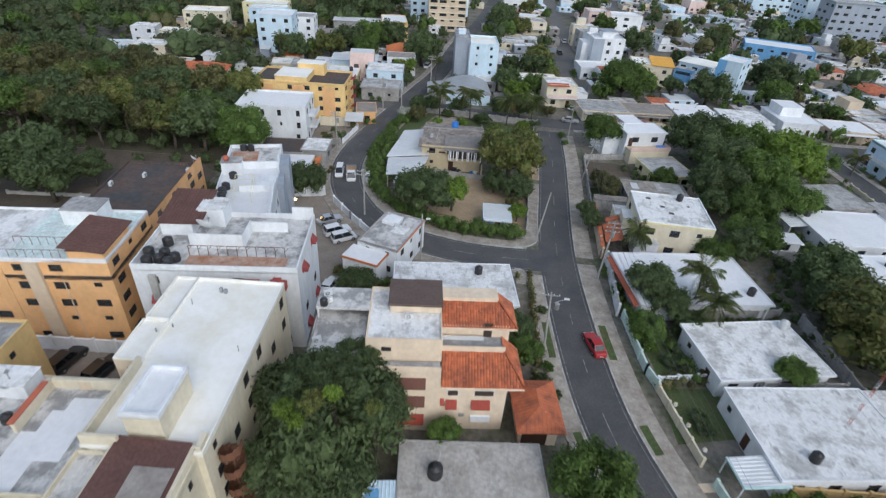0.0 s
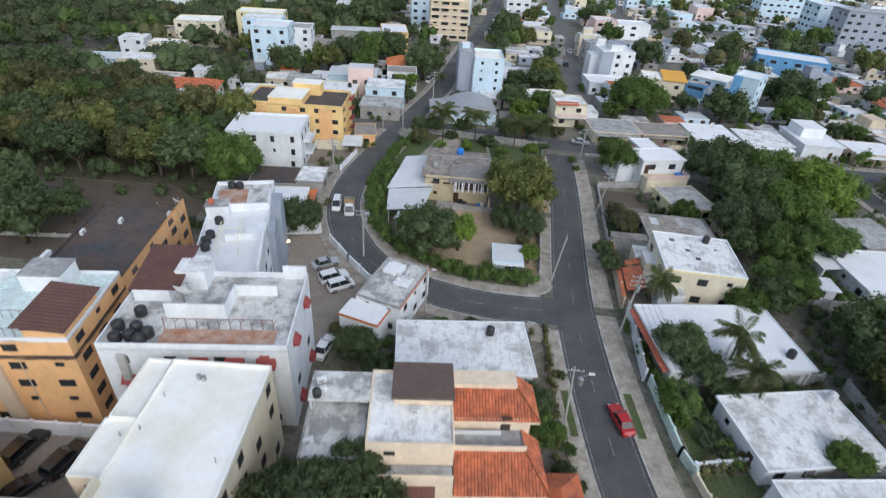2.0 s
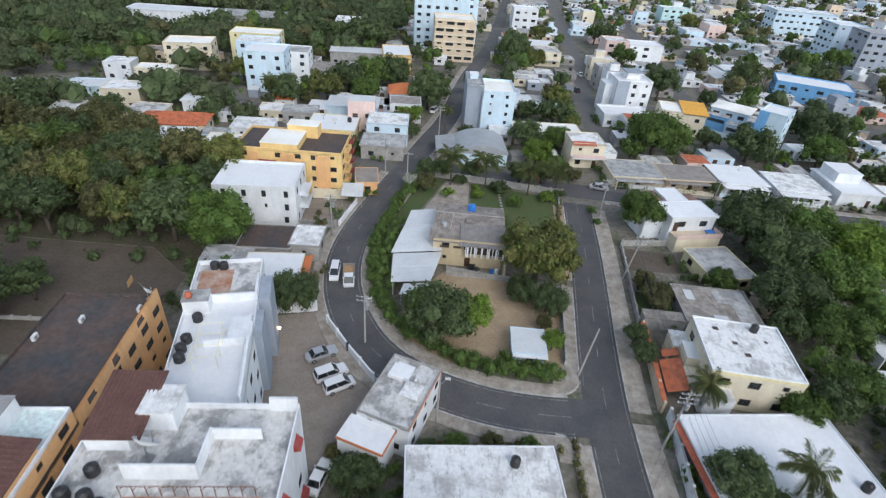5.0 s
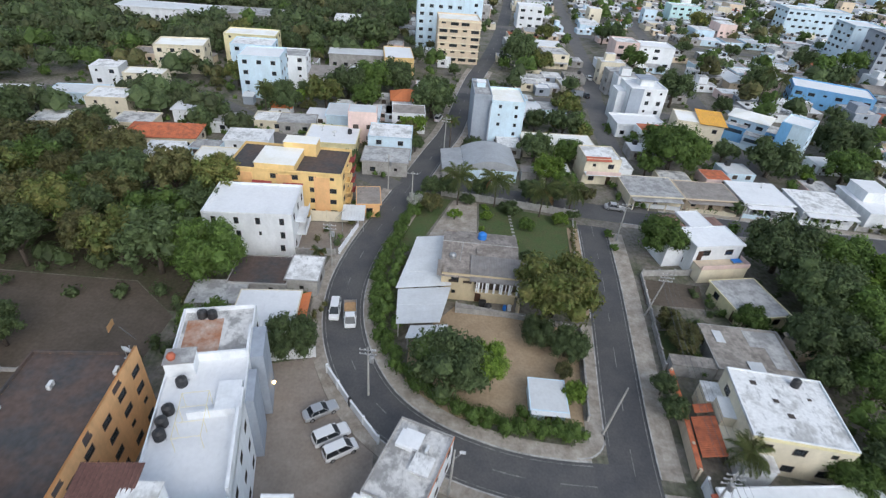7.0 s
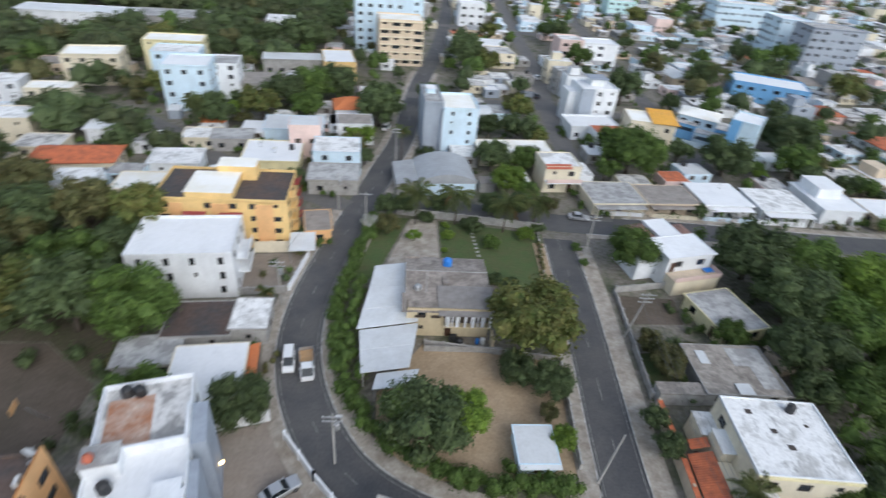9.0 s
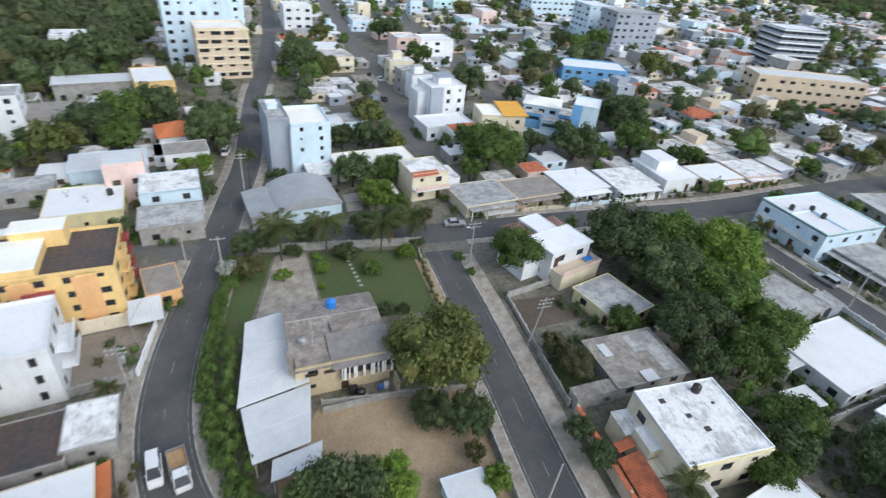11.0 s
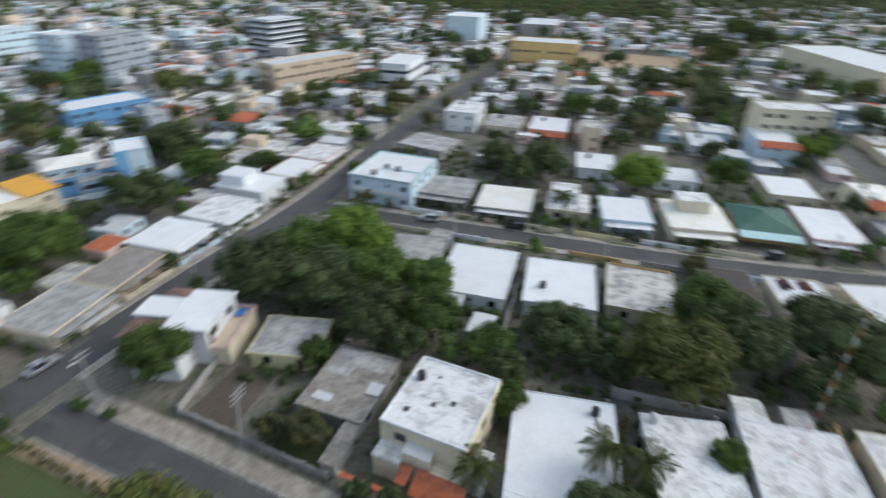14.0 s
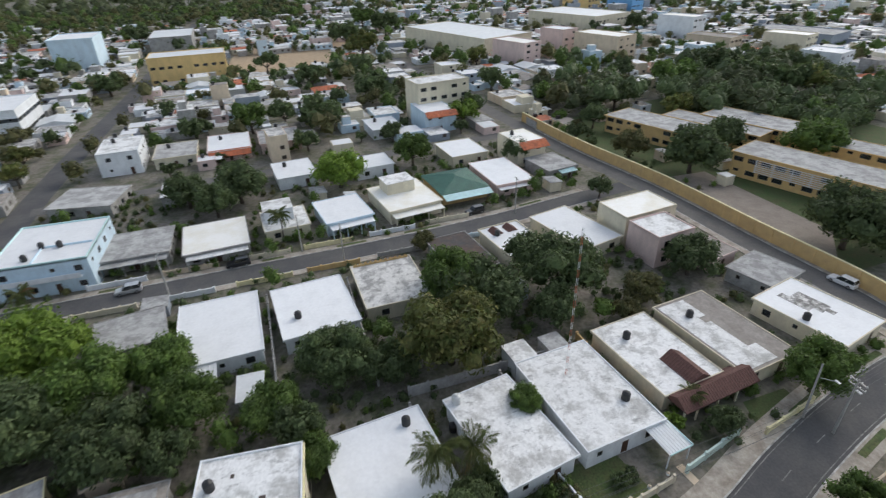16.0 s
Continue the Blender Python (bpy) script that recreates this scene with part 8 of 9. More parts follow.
stand((-58, 272, 6.7), (-46, 272, 9), (-43, 219, 6.2), (-34, 219, 7.1), (-25, 225, 7.4), (-14, 214, 6.2), (16, 226, 5.9), (22, 262, 5.8), (16, 282, 7.6), (43, 251, 6.8), (58, 313, 9), (59, 275, 7.7), (50, 187, 8.1), (55, 336, 6.5), (-8, 198, 3.2), (-52, 301, 7.7), (-40, 301, 7.8), (28, 313, 5.8), (45, 206, 3.6), (14, 267, 8.1), (20, 235, 7.0), (16, 202, 4.0), (56, 323, 6.9), (-57, 227, 6.3), (-53, 246, 8.0), (3, 299, 4.5))
stand((-69, 237, 8.5), (-67, 273, 5.5), (-80, 202, 4.6), (-76, 215, 4.9), (-115, 181, 3.8), (-100, 190, 3.5), (-102, 168, 4.8), (-102, 158, 2.8), (-75, 180, 3.3), (-72, 164, 3.0), (-107, 163, 5.6), (-131, 180, 5.3), (-156, 203, 5.0), (-121, 197, 5.9), (-94, 174, 4.6), (-131, 193, 4.9), (-97, 197, 4.3), (-74, 184, 4.9), (-71, 251, 5.8), (-94, 263, 5.9), (-75, 231, 5.2))
stand((65, 238, 8.8), (104, 263, 7.7), (141, 305, 7.9), (142, 288, 8.8), (111, 213, 6.0), (72, 184, 4.8), (118, 378, 8.0), (81, 234, 4.3), (64, 231, 6.0), (142, 278, 7.9), (162, 305, 8.8), (110, 206, 6.6), (95, 180, 4.8), (157, 257, 9), (144, 328, 7.5), (91, 313, 5.1), (114, 315, 5.3), (178, 401, 7.3))
stand((275.2, 168.2, 9.6), (181.3, 162.5, 6.3), (184.2, 81.1, 9.9), (191.2, 104.5, 7.0), (132.0, 107.3, 9.6), (133.4, 81.3, 6.6), (144.2, 60.1, 5.6), (130.2, 32.9, 4.5), (216.7, 57.3, 6.9), (425.1, 180.8, 11.2), (313.6, 46.2, 10.8), (362.8, 49.2, 11.1), (403.0, 15.2, 11.4), (445.0, 24.7, 11.6), (184.0, 28.8, 7.0), (296.5, 98.6, 7.6), (204.8, 162.0, 4.1), (178.7, 168.9, 5.3), (250.4, 79.5, 7.8), (196.5, 93.2, 6.2), (496.4, 166.4, 11.6), (276.6, 11.4, 7.3), (314.6, 210.7, 6.3), (163.2, 165.3, 4.8), (212.1, 126.8, 4.3), (343.6, 206.3, 6.9))
stand((169.9, -23.7, 7.8), (183.4, -3.7, 6.2), (153.5, -4.9, 5.3), (108.1, -9.2, 8.9), (151.4, -36.0, 6.4), (193.0, -88.5, 10.4), (170.9, -85.7, 10.3), (183.2, -58.2, 9.5), (158.3, -88.9, 10.2), (107.0, -53.3, 7.9), (153.4, -97.9, 9.4), (118.9, -74.4, 5.5), (215.5, 7.0, 7.0), (211.2, -28.5, 7.0), (210.6, -53.9, 7.1), (267.5, -5.2, 7.1), (103.5, -61.0, 5.7), (188.5, -123.6, 7.8), (334.6, -143.8, 9.0), (300.6, -100.7, 6.5), (140.2, -13.0, 5.0), (155.3, -54.0, 7.4), (194.2, -143.2, 5.8))


def leaf_mass(name, label, category, spots, mat, seed, leaves=60, size=0.16):
    """One uncountable mass of foliage: spots of (x, y, z, radius)."""
    rg = random.Random(seed)
    s = Shape()
    s.loose = True
    for x, y, z, r in spots:
        for j in range(leaves):
            n = Vector((rg.gauss(0, 1), rg.gauss(0, 1), rg.gauss(0.35, 0.9))).normalized()
            p = Vector((x, y, z)) + n * r * rg.uniform(0.62, 1.1)
            if p.z < 0.05:
                continue
            w = size * rg.uniform(0.6, 1.5)
            q = n.to_track_quat("Z", "Y")
            t = rg.uniform(0, 6.28)
            u, v = q @ Vector((math.cos(t), math.sin(t), -0.3)), q @ Vector((-math.sin(t), math.cos(t), 0.2))
            m = len(s.v)
            s.v.extend([tuple(p - u * w), tuple(p + v * w * 0.6), tuple(p + u * w), tuple(p - v * w * 0.6)])
            s.f.append((m, m + 1, m + 2, m + 3))
        m = len(s.v)
        for r0, z0 in ((0.82, -0.35), (0.80, 0.15), (0.46, 0.62)):
            for t in range(5):
                a = 2 * math.pi * (t + 0.5 * (z0 > 0)) / 5
                f = r * rg.uniform(0.62, 0.86)
                s.v.append((x + math.cos(a) * r0 * f, y + math.sin(a) * r0 * f, max(0.0, z + z0 * f)))
        s.v.append((x, y, max(0.1, z + r * 0.72)))
        for t in range(5):
            u = (t + 1) % 5
            s.f.append((m + t, m + u, m + 5 + u, m + 5 + t))
            s.f.append((m + 5 + t, m + 5 + u, m + 10 + u, m + 10 + t))
            s.f.append((m + 10 + t, m + 10 + u, m + 15))
    return tagged(new(name, s.mesh(name, mat)), label, category, kind="stuff")


rg = random.Random(4)
spots = []
for p in offset_line(smooth_line([(15.0, 98.6), (6, 98.4), (-1.5, 100.6), (-7.8, 105), (-12.2, 111), (-14.6, 118), (-15.6, 126), (-15.0, 136), (-13.2, 147), (-11.6, 154)], 1.1), 0):
    for k in range(3):
        spots.append((p.x + rg.uniform(-0.7, 0.9), p.y + rg.uniform(-0.7, 0.9), rg.uniform(0.7, 1.7), rg.uniform(0.8, 1.3)))
for p in smooth_line([(-11.0, 114), (-12.4, 121), (-12.6, 128), (-12.6, 134)], 1.3):
    spots.append((p.x + rg.uniform(-1.5, 0.4), p.y, rg.uniform(1.0, 2.0), rg.uniform(1.1, 1.6)))
leaf_mass("hedge", "thick untrimmed green hedge lining the inner curve", "hedge", spots, LEAF, 1, 110, 0.13)
spots = []
for (x0, y0, x1, y1, hh) in ((31.0, 67.0, 37.4, 68.4, 1.0), (31.0, 67.8, 37.2, 69.2, 1.0), (31.6, 121.4, 40.0, 122.6, 0.8), (16.2, 66, 16.6, 88, 0.7), (17.9, 122, 20.6, 150, 0.6), (-1.0, 85.6, 14.0, 87.0, 0.7), (42.3, 54.8, 58.0, 56.2, 0.5), (42.4, 41.0, 58.0, 44.2, 0.5), (38.0, 79.8, 50.0, 80.4, 0.8), (-24.6, 112, -23.0, 118, 0.8), (30.5, 88, 30.0, 80.5, 0.6)):
    n = int(math.hypot(x1 - x0, y1 - y0) / 1.0)
    for i in range(n + 1):
        spots.append((x0 + (x1 - x0) * i / n + rg.uniform(-0.4, 0.4), y0 + (y1 - y0) * i / n + rg.uniform(-0.4, 0.4), hh * rg.uniform(0.4, 0.9), hh * rg.uniform(0.7, 1.1)))
leaf_mass("shrubs", "low mixed green shrubs along garden edges", "shrubs", spots, LEAF_OLIVE, 2, 45, 0.13)
spots = []
for i in range(260):
    x, y = rg.uniform(33, 60), rg.uniform(20, 135)
    if is_free(x, y, 0.2) and not (x < 41 and 50 < y < 68):
        spots.append((x, y, rg.uniform(0.2, 0.8), rg.uniform(0.5, 1.1)))
for i in range(460):
    x, y = rg.uniform(56, 92), rg.uniform(20, 150)
    if is_free(x, y, 0.2):
        spots.append((x, y, rg.uniform(0.2, 1.0), rg.uniform(0.6, 1.3)))
leaf_mass("undergrowth", "patchy green undergrowth in the back yards", "undergrowth", spots, LEAF_DARK, 3, 45, 0.15)

spots = []
for cx, cy, w, d, a in YARD:
    for i in range(int((w + d) * 1.1)):
        t = rg.random()
        u, v = ((rg.uniform(-w / 2, w / 2), -d / 2 - rg.uniform(0.5, 1.6)) if t < 0.45 else (-w / 2 - rg.uniform(0.6, 1.8), rg.uniform(-d / 2, d / 2)))
        if rg.random() < 0.45:
            continue
        x, y = local(cx, cy, a, u, v)
        if x < 41 and 50 < y < 67:
            continue                                # a mown lawn
        spots.append((x, y, rg.uniform(0.4, 1.3), rg.uniform(0.5, 1.1)))
leaf_mass("wall_planting", "shrubs and small plants crowding the house walls", "shrubs", spots, LEAF, 6, 55, 0.13)

# woods to the north-west
WOODS = [(-120, 119, -150, 172), (-150, 100, -260, 230), (-95, 235, -260, 430), (-40, 255, -95, 400), (-60, 172, -150, 200)]
kinds = ("dark", "dark", "green", "olive", "mango", "dark")
n, WOOD_FAR = 0, []
rg = random.Random(11)
for i in range(15):                                 # the near wood: a closed canopy of broad crowns
    for j in range(8):
        x, y, r = -51 - i * 6.9 + rg.uniform(-2.2, 2.2), 121.5 + j * 6.4 + rg.uniform(-2.0, 2.0), rg.uniform(4.6, 6.6)
        if y > 150 and x > -78 or not is_free(x, y, r * 0.12):
            continue
        if n < 84 and x > -122:
            tree(x, y, r, rg.uniform(5.6, 8.4), ("dark", "olive", "dark", "mango", "green", "dark", "olive")[(i * 3 + j) % 7], 1, group="trees of the wood", flat=rg.uniform(0.85, 1.1))
            n += 1
        else:
            WOOD_FAR.append((x, y, r))
        take(x, y, r * 0.5)
for x0, y0, x1, y1 in WOODS:
    for i in range(int(abs(x1 - x0) * abs(y1 - y0) / 22)):
        x, y, r = rg.uniform(x0, x1), rg.uniform(y0, y1), rg.uniform(3.4, 6.4)
        if (y < 118 and x > -105) or (y > 170 and x > -110 and rg.random() < 0.35):
            continue
        if is_free(x, y, r * 0.25):
            WOOD_FAR.append((x, y, r))
            take(x, y, r * 0.5)


def school_wood(x, y):
    """The wood behind the school: a lens that tapers towards the street."""
    u, v = (x - 168) * 0.79 - (y + 84) * 0.61, (x - 168) * 0.61 + (y + 84) * 0.79
    return (u / 58) ** 2 + (v / 36) ** 2 < 1 or (x - 183) ** 2 + (y + 18) ** 2 < 400


for i in range(900):                                # wood round the school
    x, y, r = rg.uniform(96, 255), rg.uniform(-170, -2), rg.uniform(4.4, 7.6)
    if school_wood(x, y) and is_free(x, y, r * 0.3):
        WOOD_FAR.append((x, y, r))
        take(x, y, r * 0.5)
under = [(rg.uniform(-150, -46), rg.uniform(119, 158), rg.uniform(0.8, 2.6), rg.uniform(1.4, 2.6)) for i in range(330)]
under += [(-47 - 8 * t + rg.uniform(-2, 2), 114 + rg.uniform(0, 10), rg.uniform(0.4, 1.4), rg.uniform(0.9, 1.8)) for t in range(7) for k in range(5)]
leaf_mass("understorey", "dark shrubs and saplings under the wood", "shrubs", [q for q in under if is_free(q[0], q[1], 0.0) or q[1] > 121], LEAF_DARK, 55, 44, 0.26)
for x, y, r, hh in ((-66, 96, 5.5, 5.5), (-72, 102, 6.0, 6.0), (-63, 103, 3.5, 4.0), (-76, 94, 6.0, 6.0)):
    tree(x, y, r, hh, "dark", 1, group="trees of the wood")


# ---- vehicles ----
def car(x, y, rz, paint_mat, label, style="sedan", name="car", z=0.04):
    ob = thing(name, label, "car" if name != "truck" else "truck", pose(x, y, z, 0, 0, rz))
    L, W = {"sedan": (4.5, 1.75), "suv": (4.6, 1.85), "pickup": (5.1, 1.85), "van": (4.2, 1.7), "truck": (5.2, 1.9)}[style]
    prof = {
        "sedan": [(-0.5, 0.75), (-0.46, 0.88), (-0.30, 0.92), (-0.2, 0.93), (0.14, 0.92), (0.22, 0.88), (0.44, 0.78), (0.5, 0.6)],
        "suv": [(-0.5, 0.85), (-0.49, 1.02), (-0.40, 1.04), (-0.2, 1.03), (0.16, 1.0), (0.24, 0.98), (0.45, 0.88), (0.5, 0.65)],
        "pickup": [(-0.5, 0.75), (-0.49, 1.0), (-0.12, 1.0), (-0.1, 1.0), (0.16, 0.98), (0.24, 0.96), (0.46, 0.86), (0.5, 0.6)],
        "van": [(-0.5, 0.8), (-0.49, 1.0), (-0.4, 1.02), (-0.2, 1.02), (0.24, 1.0), (0.3, 0.96), (0.46, 0.82), (0.5, 0.6)],
        "truck": [(-0.5, 0.7), (-0.5, 0.9), (-0.1, 0.9), (0.1, 0.92), (0.14, 1.0), (0.4, 1.0), (0.48, 0.9), (0.5, 0.6)],
    }[style]
    cab = {
        "sedan": [(-0.36, 0.90), (-0.24, 1.40), (0.04, 1.44), (0.20, 0.90)],
        "suv": [(-0.48, 1.0), (-0.43, 1.66), (0.06, 1.70), (0.22, 0.98)],
        "pickup": [(-0.10, 0.98), (-0.06, 1.62), (0.10, 1.64), (0.24, 0.96)],
        "van": [(-0.48, 1.0), (-0.45, 1.74), (0.14, 1.76), (0.34, 0.94)],
        "truck": [(0.10, 0.92), (0.13, 1.80), (0.34, 1.84), (0.46, 0.92)],
    }[style]
    s = Shape()
    rows = []
    for (u, zt) in prof:
        inset = 0.12 if abs(u) > 0.47 else (0.04 if abs(u) > 0.4 else 0.0)
        w = W / 2 - inset
        rows.append([(u * L, -w + 0.05, 0.25), (u * L, -w, 0.5), (u * L, -w + 0.04, zt - 0.06), (u * L, -w + 0.14, zt), (u * L, w - 0.14, zt), (u * L, w - 0.04, zt - 0.06), (u * L, w, 0.5), (u * L, w - 0.05, 0.25)])
    for a, b in zip(rows, rows[1:]):
        for i in range(7):
            s.quad(a[i], b[i], b[i + 1], a[i + 1])
        s.quad(a[7], b[7], b[0], a[0])
    s.quad(*rows[0])
    s.quad(*reversed(rows[-1]))
    body = part("body", s, paint_mat, ob)
    g, r = Shape(), Shape()
    (u0, z0), (u1, z1), (u2, z2), (u3, z3) = cab
    wl, wt = W / 2 - 0.10, W / 2 - 0.26
    b0, b1 = [(u0 * L, -wl, z0), (u0 * L, wl, z0)], [(u3 * L, -wl, z3), (u3 * L, wl, z3)]
    t0, t1 = [(u1 * L, -wt, z1), (u1 * L, wt, z1)], [(u2 * L, -wt, z2), (u2 * L, wt, z2)]
    g.quad(b0[1], b0[0], t0[0], t0[1]).quad(b1[0], b1[1], t1[1], t1[0])
    g.quad(b0[0], b1[0], t1[0], t0[0]).quad(b1[1], b0[1], t0[1], t1[1])
    part("glasshouse", g, CAR_GLASS, ob, "dark tinted car glass")
    r.box(u1 * L - 0.02, u2 * L + 0.02, -wt - 0.02, wt + 0.02, max(z1, z2) - 0.02, max(z1, z2) + 0.03)
    for sg in (-1, 1):
        part("pillar", Shape().tube((u3 * L, sg * wl, z3), (u2 * L, sg * wt, z2), 0.035, 0.035, 5), paint_mat, ob)
        part("pillar", Shape().tube((u0 * L, sg * wl, z0), (u1 * L, sg * wt, z1), 0.04, 0.04, 5), paint_mat, ob)
        m = ((u0 + u3) / 2 * L, (u1 + u2) / 2 * L)
        part("pillar", Shape().tube((m[0], sg * wl, z0), (m[1], sg * wt, z1), 0.04, 0.04, 5), paint_mat, ob)
    part("roof", r, paint_mat, ob)
    if style == "pickup":
        part("bed", Shape().box(-0.47 * L, -0.12 * L, -W / 2 + 0.16, W / 2 - 0.16, 1.0, 1.02), RUBBER, ob, "dark load bed")
    if style == "truck":
        bed = Shape().box(-0.5 * L, 0.07 * L, -W / 2 - 0.05, W / 2 + 0.05, 0.8, 0.95)
        bed.box(-0.5 * L, 0.07 * L, -W / 2 - 0.05, -W / 2 + 0.02, 0.95, 1.5).box(-0.5 * L, 0.07 * L, W / 2 - 0.02, W / 2 + 0.05, 0.95, 1.5).box(-0.5 * L, -0.485 * L, -W / 2, W / 2, 0.95, 1.5).box(0.055 * L, 0.07 * L, -W / 2, W / 2, 0.95, 1.6)
        part("cargo_bed", bed, METAL, ob)
        part("cargo_floor", Shape().box(-0.48 * L, 0.05 * L, -W / 2 + 0.03, W / 2 - 0.03, 0.96, 1.0), surface("plank_floor", (0.42, 0.26, 0.13), 0.9), ob, "brown plank load floor")
    for u in (-0.31, 0.31):
        for sg in (-1, 1):
            w = part("wheel", Shape().tube((0, -0.1, 0), (0, 0.1, 0), 0.32, 0.32, 14), RUBBER, ob)
            w.location = (u * L, sg * (W / 2 - 0.07), 0.32)
            part("rim", Shape().tube((0, -0.11, 0), (0, 0.11, 0), 0.2, 0.2, 10), METAL, w)
    for sg in (-1, 1):
        part("headlight", Shape().box(0.46 * L, 0.485 * L, sg * (W / 2 - 0.32) - 0.14, sg * (W / 2 - 0.32) + 0.14, 0.58, 0.72), WHITE_PLASTIC, ob)
        part("tail_light", Shape().box(-0.503 * L, -0.49 * L, sg * (W / 2 - 0.32) - 0.12, sg * (W / 2 - 0.32) + 0.12, 0.58, 0.74), AWNING, ob)
        part("mirror", Shape().box(0.16 * L, 0.19 * L, sg * (W / 2 + 0.02) - 0.09, sg * (W / 2 + 0.02) + 0.09, 0.95, 1.08), paint_mat, ob)
    part("number_plate", Shape().box(-0.506 * L, -0.5 * L, -0.22, 0.22, 0.45, 0.56), WHITE_PLASTIC, ob)
    return ob


CAR_SILVER = car_paint("silver_car_paint", (0.50, 0.51, 0.52), 0.5)
CAR_WHITE = car_paint("white_car_paint", (0.74, 0.75, 0.76))
CAR_RED = car_paint("red_car_paint", (0.42, 0.012, 0.014))
CAR_BLACK = car_paint("black_car_paint", (0.012, 0.012, 0.014))
car(24.0, 72.9, 104.5, CAR_RED, "glossy red sedan parked at the kerb", "sedan")
car(-18.0, 97.9, 36, CAR_SILVER, "silver sedan parked in the concrete lot", "sedan")
car(-15.8, 94.6, 36, CAR_WHITE, "white sport utility car parked in the lot", "suv")
car(-14.2, 92.7, 36, CAR_WHITE, "white van parked beside the sport utility car", "van")
car(-20.9, 116.8, -82, CAR_WHITE, "white van at the kerb of the curve", "van")
car(-18.3, 116.0, -78, CAR_WHITE, "white light truck with an open plank bed", "truck", "truck")
car(-28.4, 57.6, 60, CAR_BLACK, "black pickup parked in the yard", "pickup")
car(-36.5, 57.0, 60, CAR_BLACK, "black sedan parked in the yard", "sedan")
car(-13.2, 79.6, 80, CAR_WHITE, "white sedan tucked beside the white block", "sedan")
car(31.4, 160.4, -6, CAR_SILVER, "grey sedan parked at the street corner", "sedan")
car(-12.0, 203.4, 78, CAR_WHITE, "white van parked on the far street", "van")
car(57.1, 2.2, 12, CAR_WHITE, "white sport utility car beside the yellow wall", "suv")
car(96.8, 125.4, 95, CAR_SILVER, "grey car beside the corner building", "suv")
car(64.6, 164.6, 90, CAR_SILVER, "silver car under a house canopy", "sedan")
car(67.4, 164.6, 90, CAR_SILVER, "silver sport utility car under a house canopy", "suv")
car(106.4, 53.9, 100, CAR_BLACK, "dark car before the green-roofed house", "suv")
car(36.8, 240, 94, CAR_BLACK, "dark car on the uphill street", "sedan")
car(41.0, 262, 94, CAR_WHITE, "white car on the uphill street", "sedan")
car(100.1, 106.1, 95, CAR_BLACK, "black car in a carport", "suv")


car(-34.6, 60.4, 78, CAR_BLACK, "black sport utility car in a walled car yard", "suv")
car(-39.4, 61.2, 80, CAR_BLACK, "dark pickup in a walled car yard", "suv")


# ---- poles, lamps, wires ----
def utility_pole(x, y, h=9.5, arms=2, lamp=None, lean=(0, 0), transformer=False, rz=0, label="tapered concrete utility pole with cross arms"):
    ob = thing("utility_pole", label, "utility pole", pose(x, y, 0, 0, 0, rz), "utility poles")
    part("pole", Shape().tube((0, 0, 0), (lean[0], lean[1], h), 0.17, 0.10, 10), POLE, ob, smooth=False)
    for i in range(arms):
        z = h - 0.4 - i * 0.7
        f = z / h
        part("cross_arm", Shape().box(lean[0] * f - 1.1, lean[0] * f + 1.1, lean[1] * f - 0.18, lean[1] * f - 0.08, z - 0.06, z + 0.06), METAL, ob)
        for u in (-1.0, -0.35, 0.35, 1.0):
            part("insulator", Shape().lathe([(0.05, z + 0.06), (0.07, z + 0.14), (0.03, z + 0.24)], 8, lean[0] * f + u, lean[1] * f - 0.13), WHITE_PLASTIC, ob)
    if transformer:
        part("transformer", Shape().lathe([(0.28, h - 2.6), (0.3, h - 2.5), (0.3, h - 1.7), (0.2, h - 1.6)], 12, 0.45, 0), METAL, ob)
    if lamp:
        a = part("lamp_arm", Shape().tube((0, 0, h - 1.6), (lamp[0], lamp[1], h - 1.0), 0.04, 0.03, 6), METAL, ob)
        hd = part("lamp_head", Shape().box(-0.32, 0.32, -0.14, 0.14, -0.08, 0.06), WHITE_PLASTIC, a)
        hd.location = (lamp[0], lamp[1], h - 1.0)
    return ob


street_poles = [(17.4, 72.2, 9.0, 1, (1.5, 0.2), (-0.6, 0), True), (27.0, 88.5, 10.5, 3, None, (0.5, 0.4), True), (18.3, 99.6, 8.5, 0, None, (1.1, 0.6), False), (29.6, 124.4, 9.8, 3, None, (1.0, -0.6), False), (-12.6, 101.6, 9.0, 2, (0.6, 0.5), (0, 0), True), (-1.0, 89.0, 8.5, 0, (0.9, 0.5), (0, 0), False), (-13.2, 150.6, 9.0, 1, None, (0, 0), False), (-24.4, 128.6, 9.0, 2, None, (0, 0), True), (-8.7, 181.2, 9.5, 2, None, (0, 0), False)]
yard_poles = [(35.5, 34.4, 8.5, 0, (-1.6, -0.6), (0.6, -0.4), False), (32.4, 33.0, 9.0, 2, (-0.8, 0.6), (0, 0), False), (101.4, 93.6, 8.5, 0, None, (0, 0), False), (94.5, 85.8, 8.5, 1, None, (0, 0), False), (103.0, 45.2, 9.0, 1, None, (0, 0), False), (-19.4, 158.6, 8.5, 1, None, (0, 0), True), (93.5, 118.1, 8.5, 1, None, (0, 0), False), (29.2, 147.0, 9.0, 2, (-1.2, 0), (0, 0), False), (54.8, 153.2, 8.5, 1, None, (0, 0), False)]
for x, y, hh, arms, lamp, lean, tr in street_poles + yard_poles:
    utility_pole(x, y, hh, arms, lamp, lean, tr)


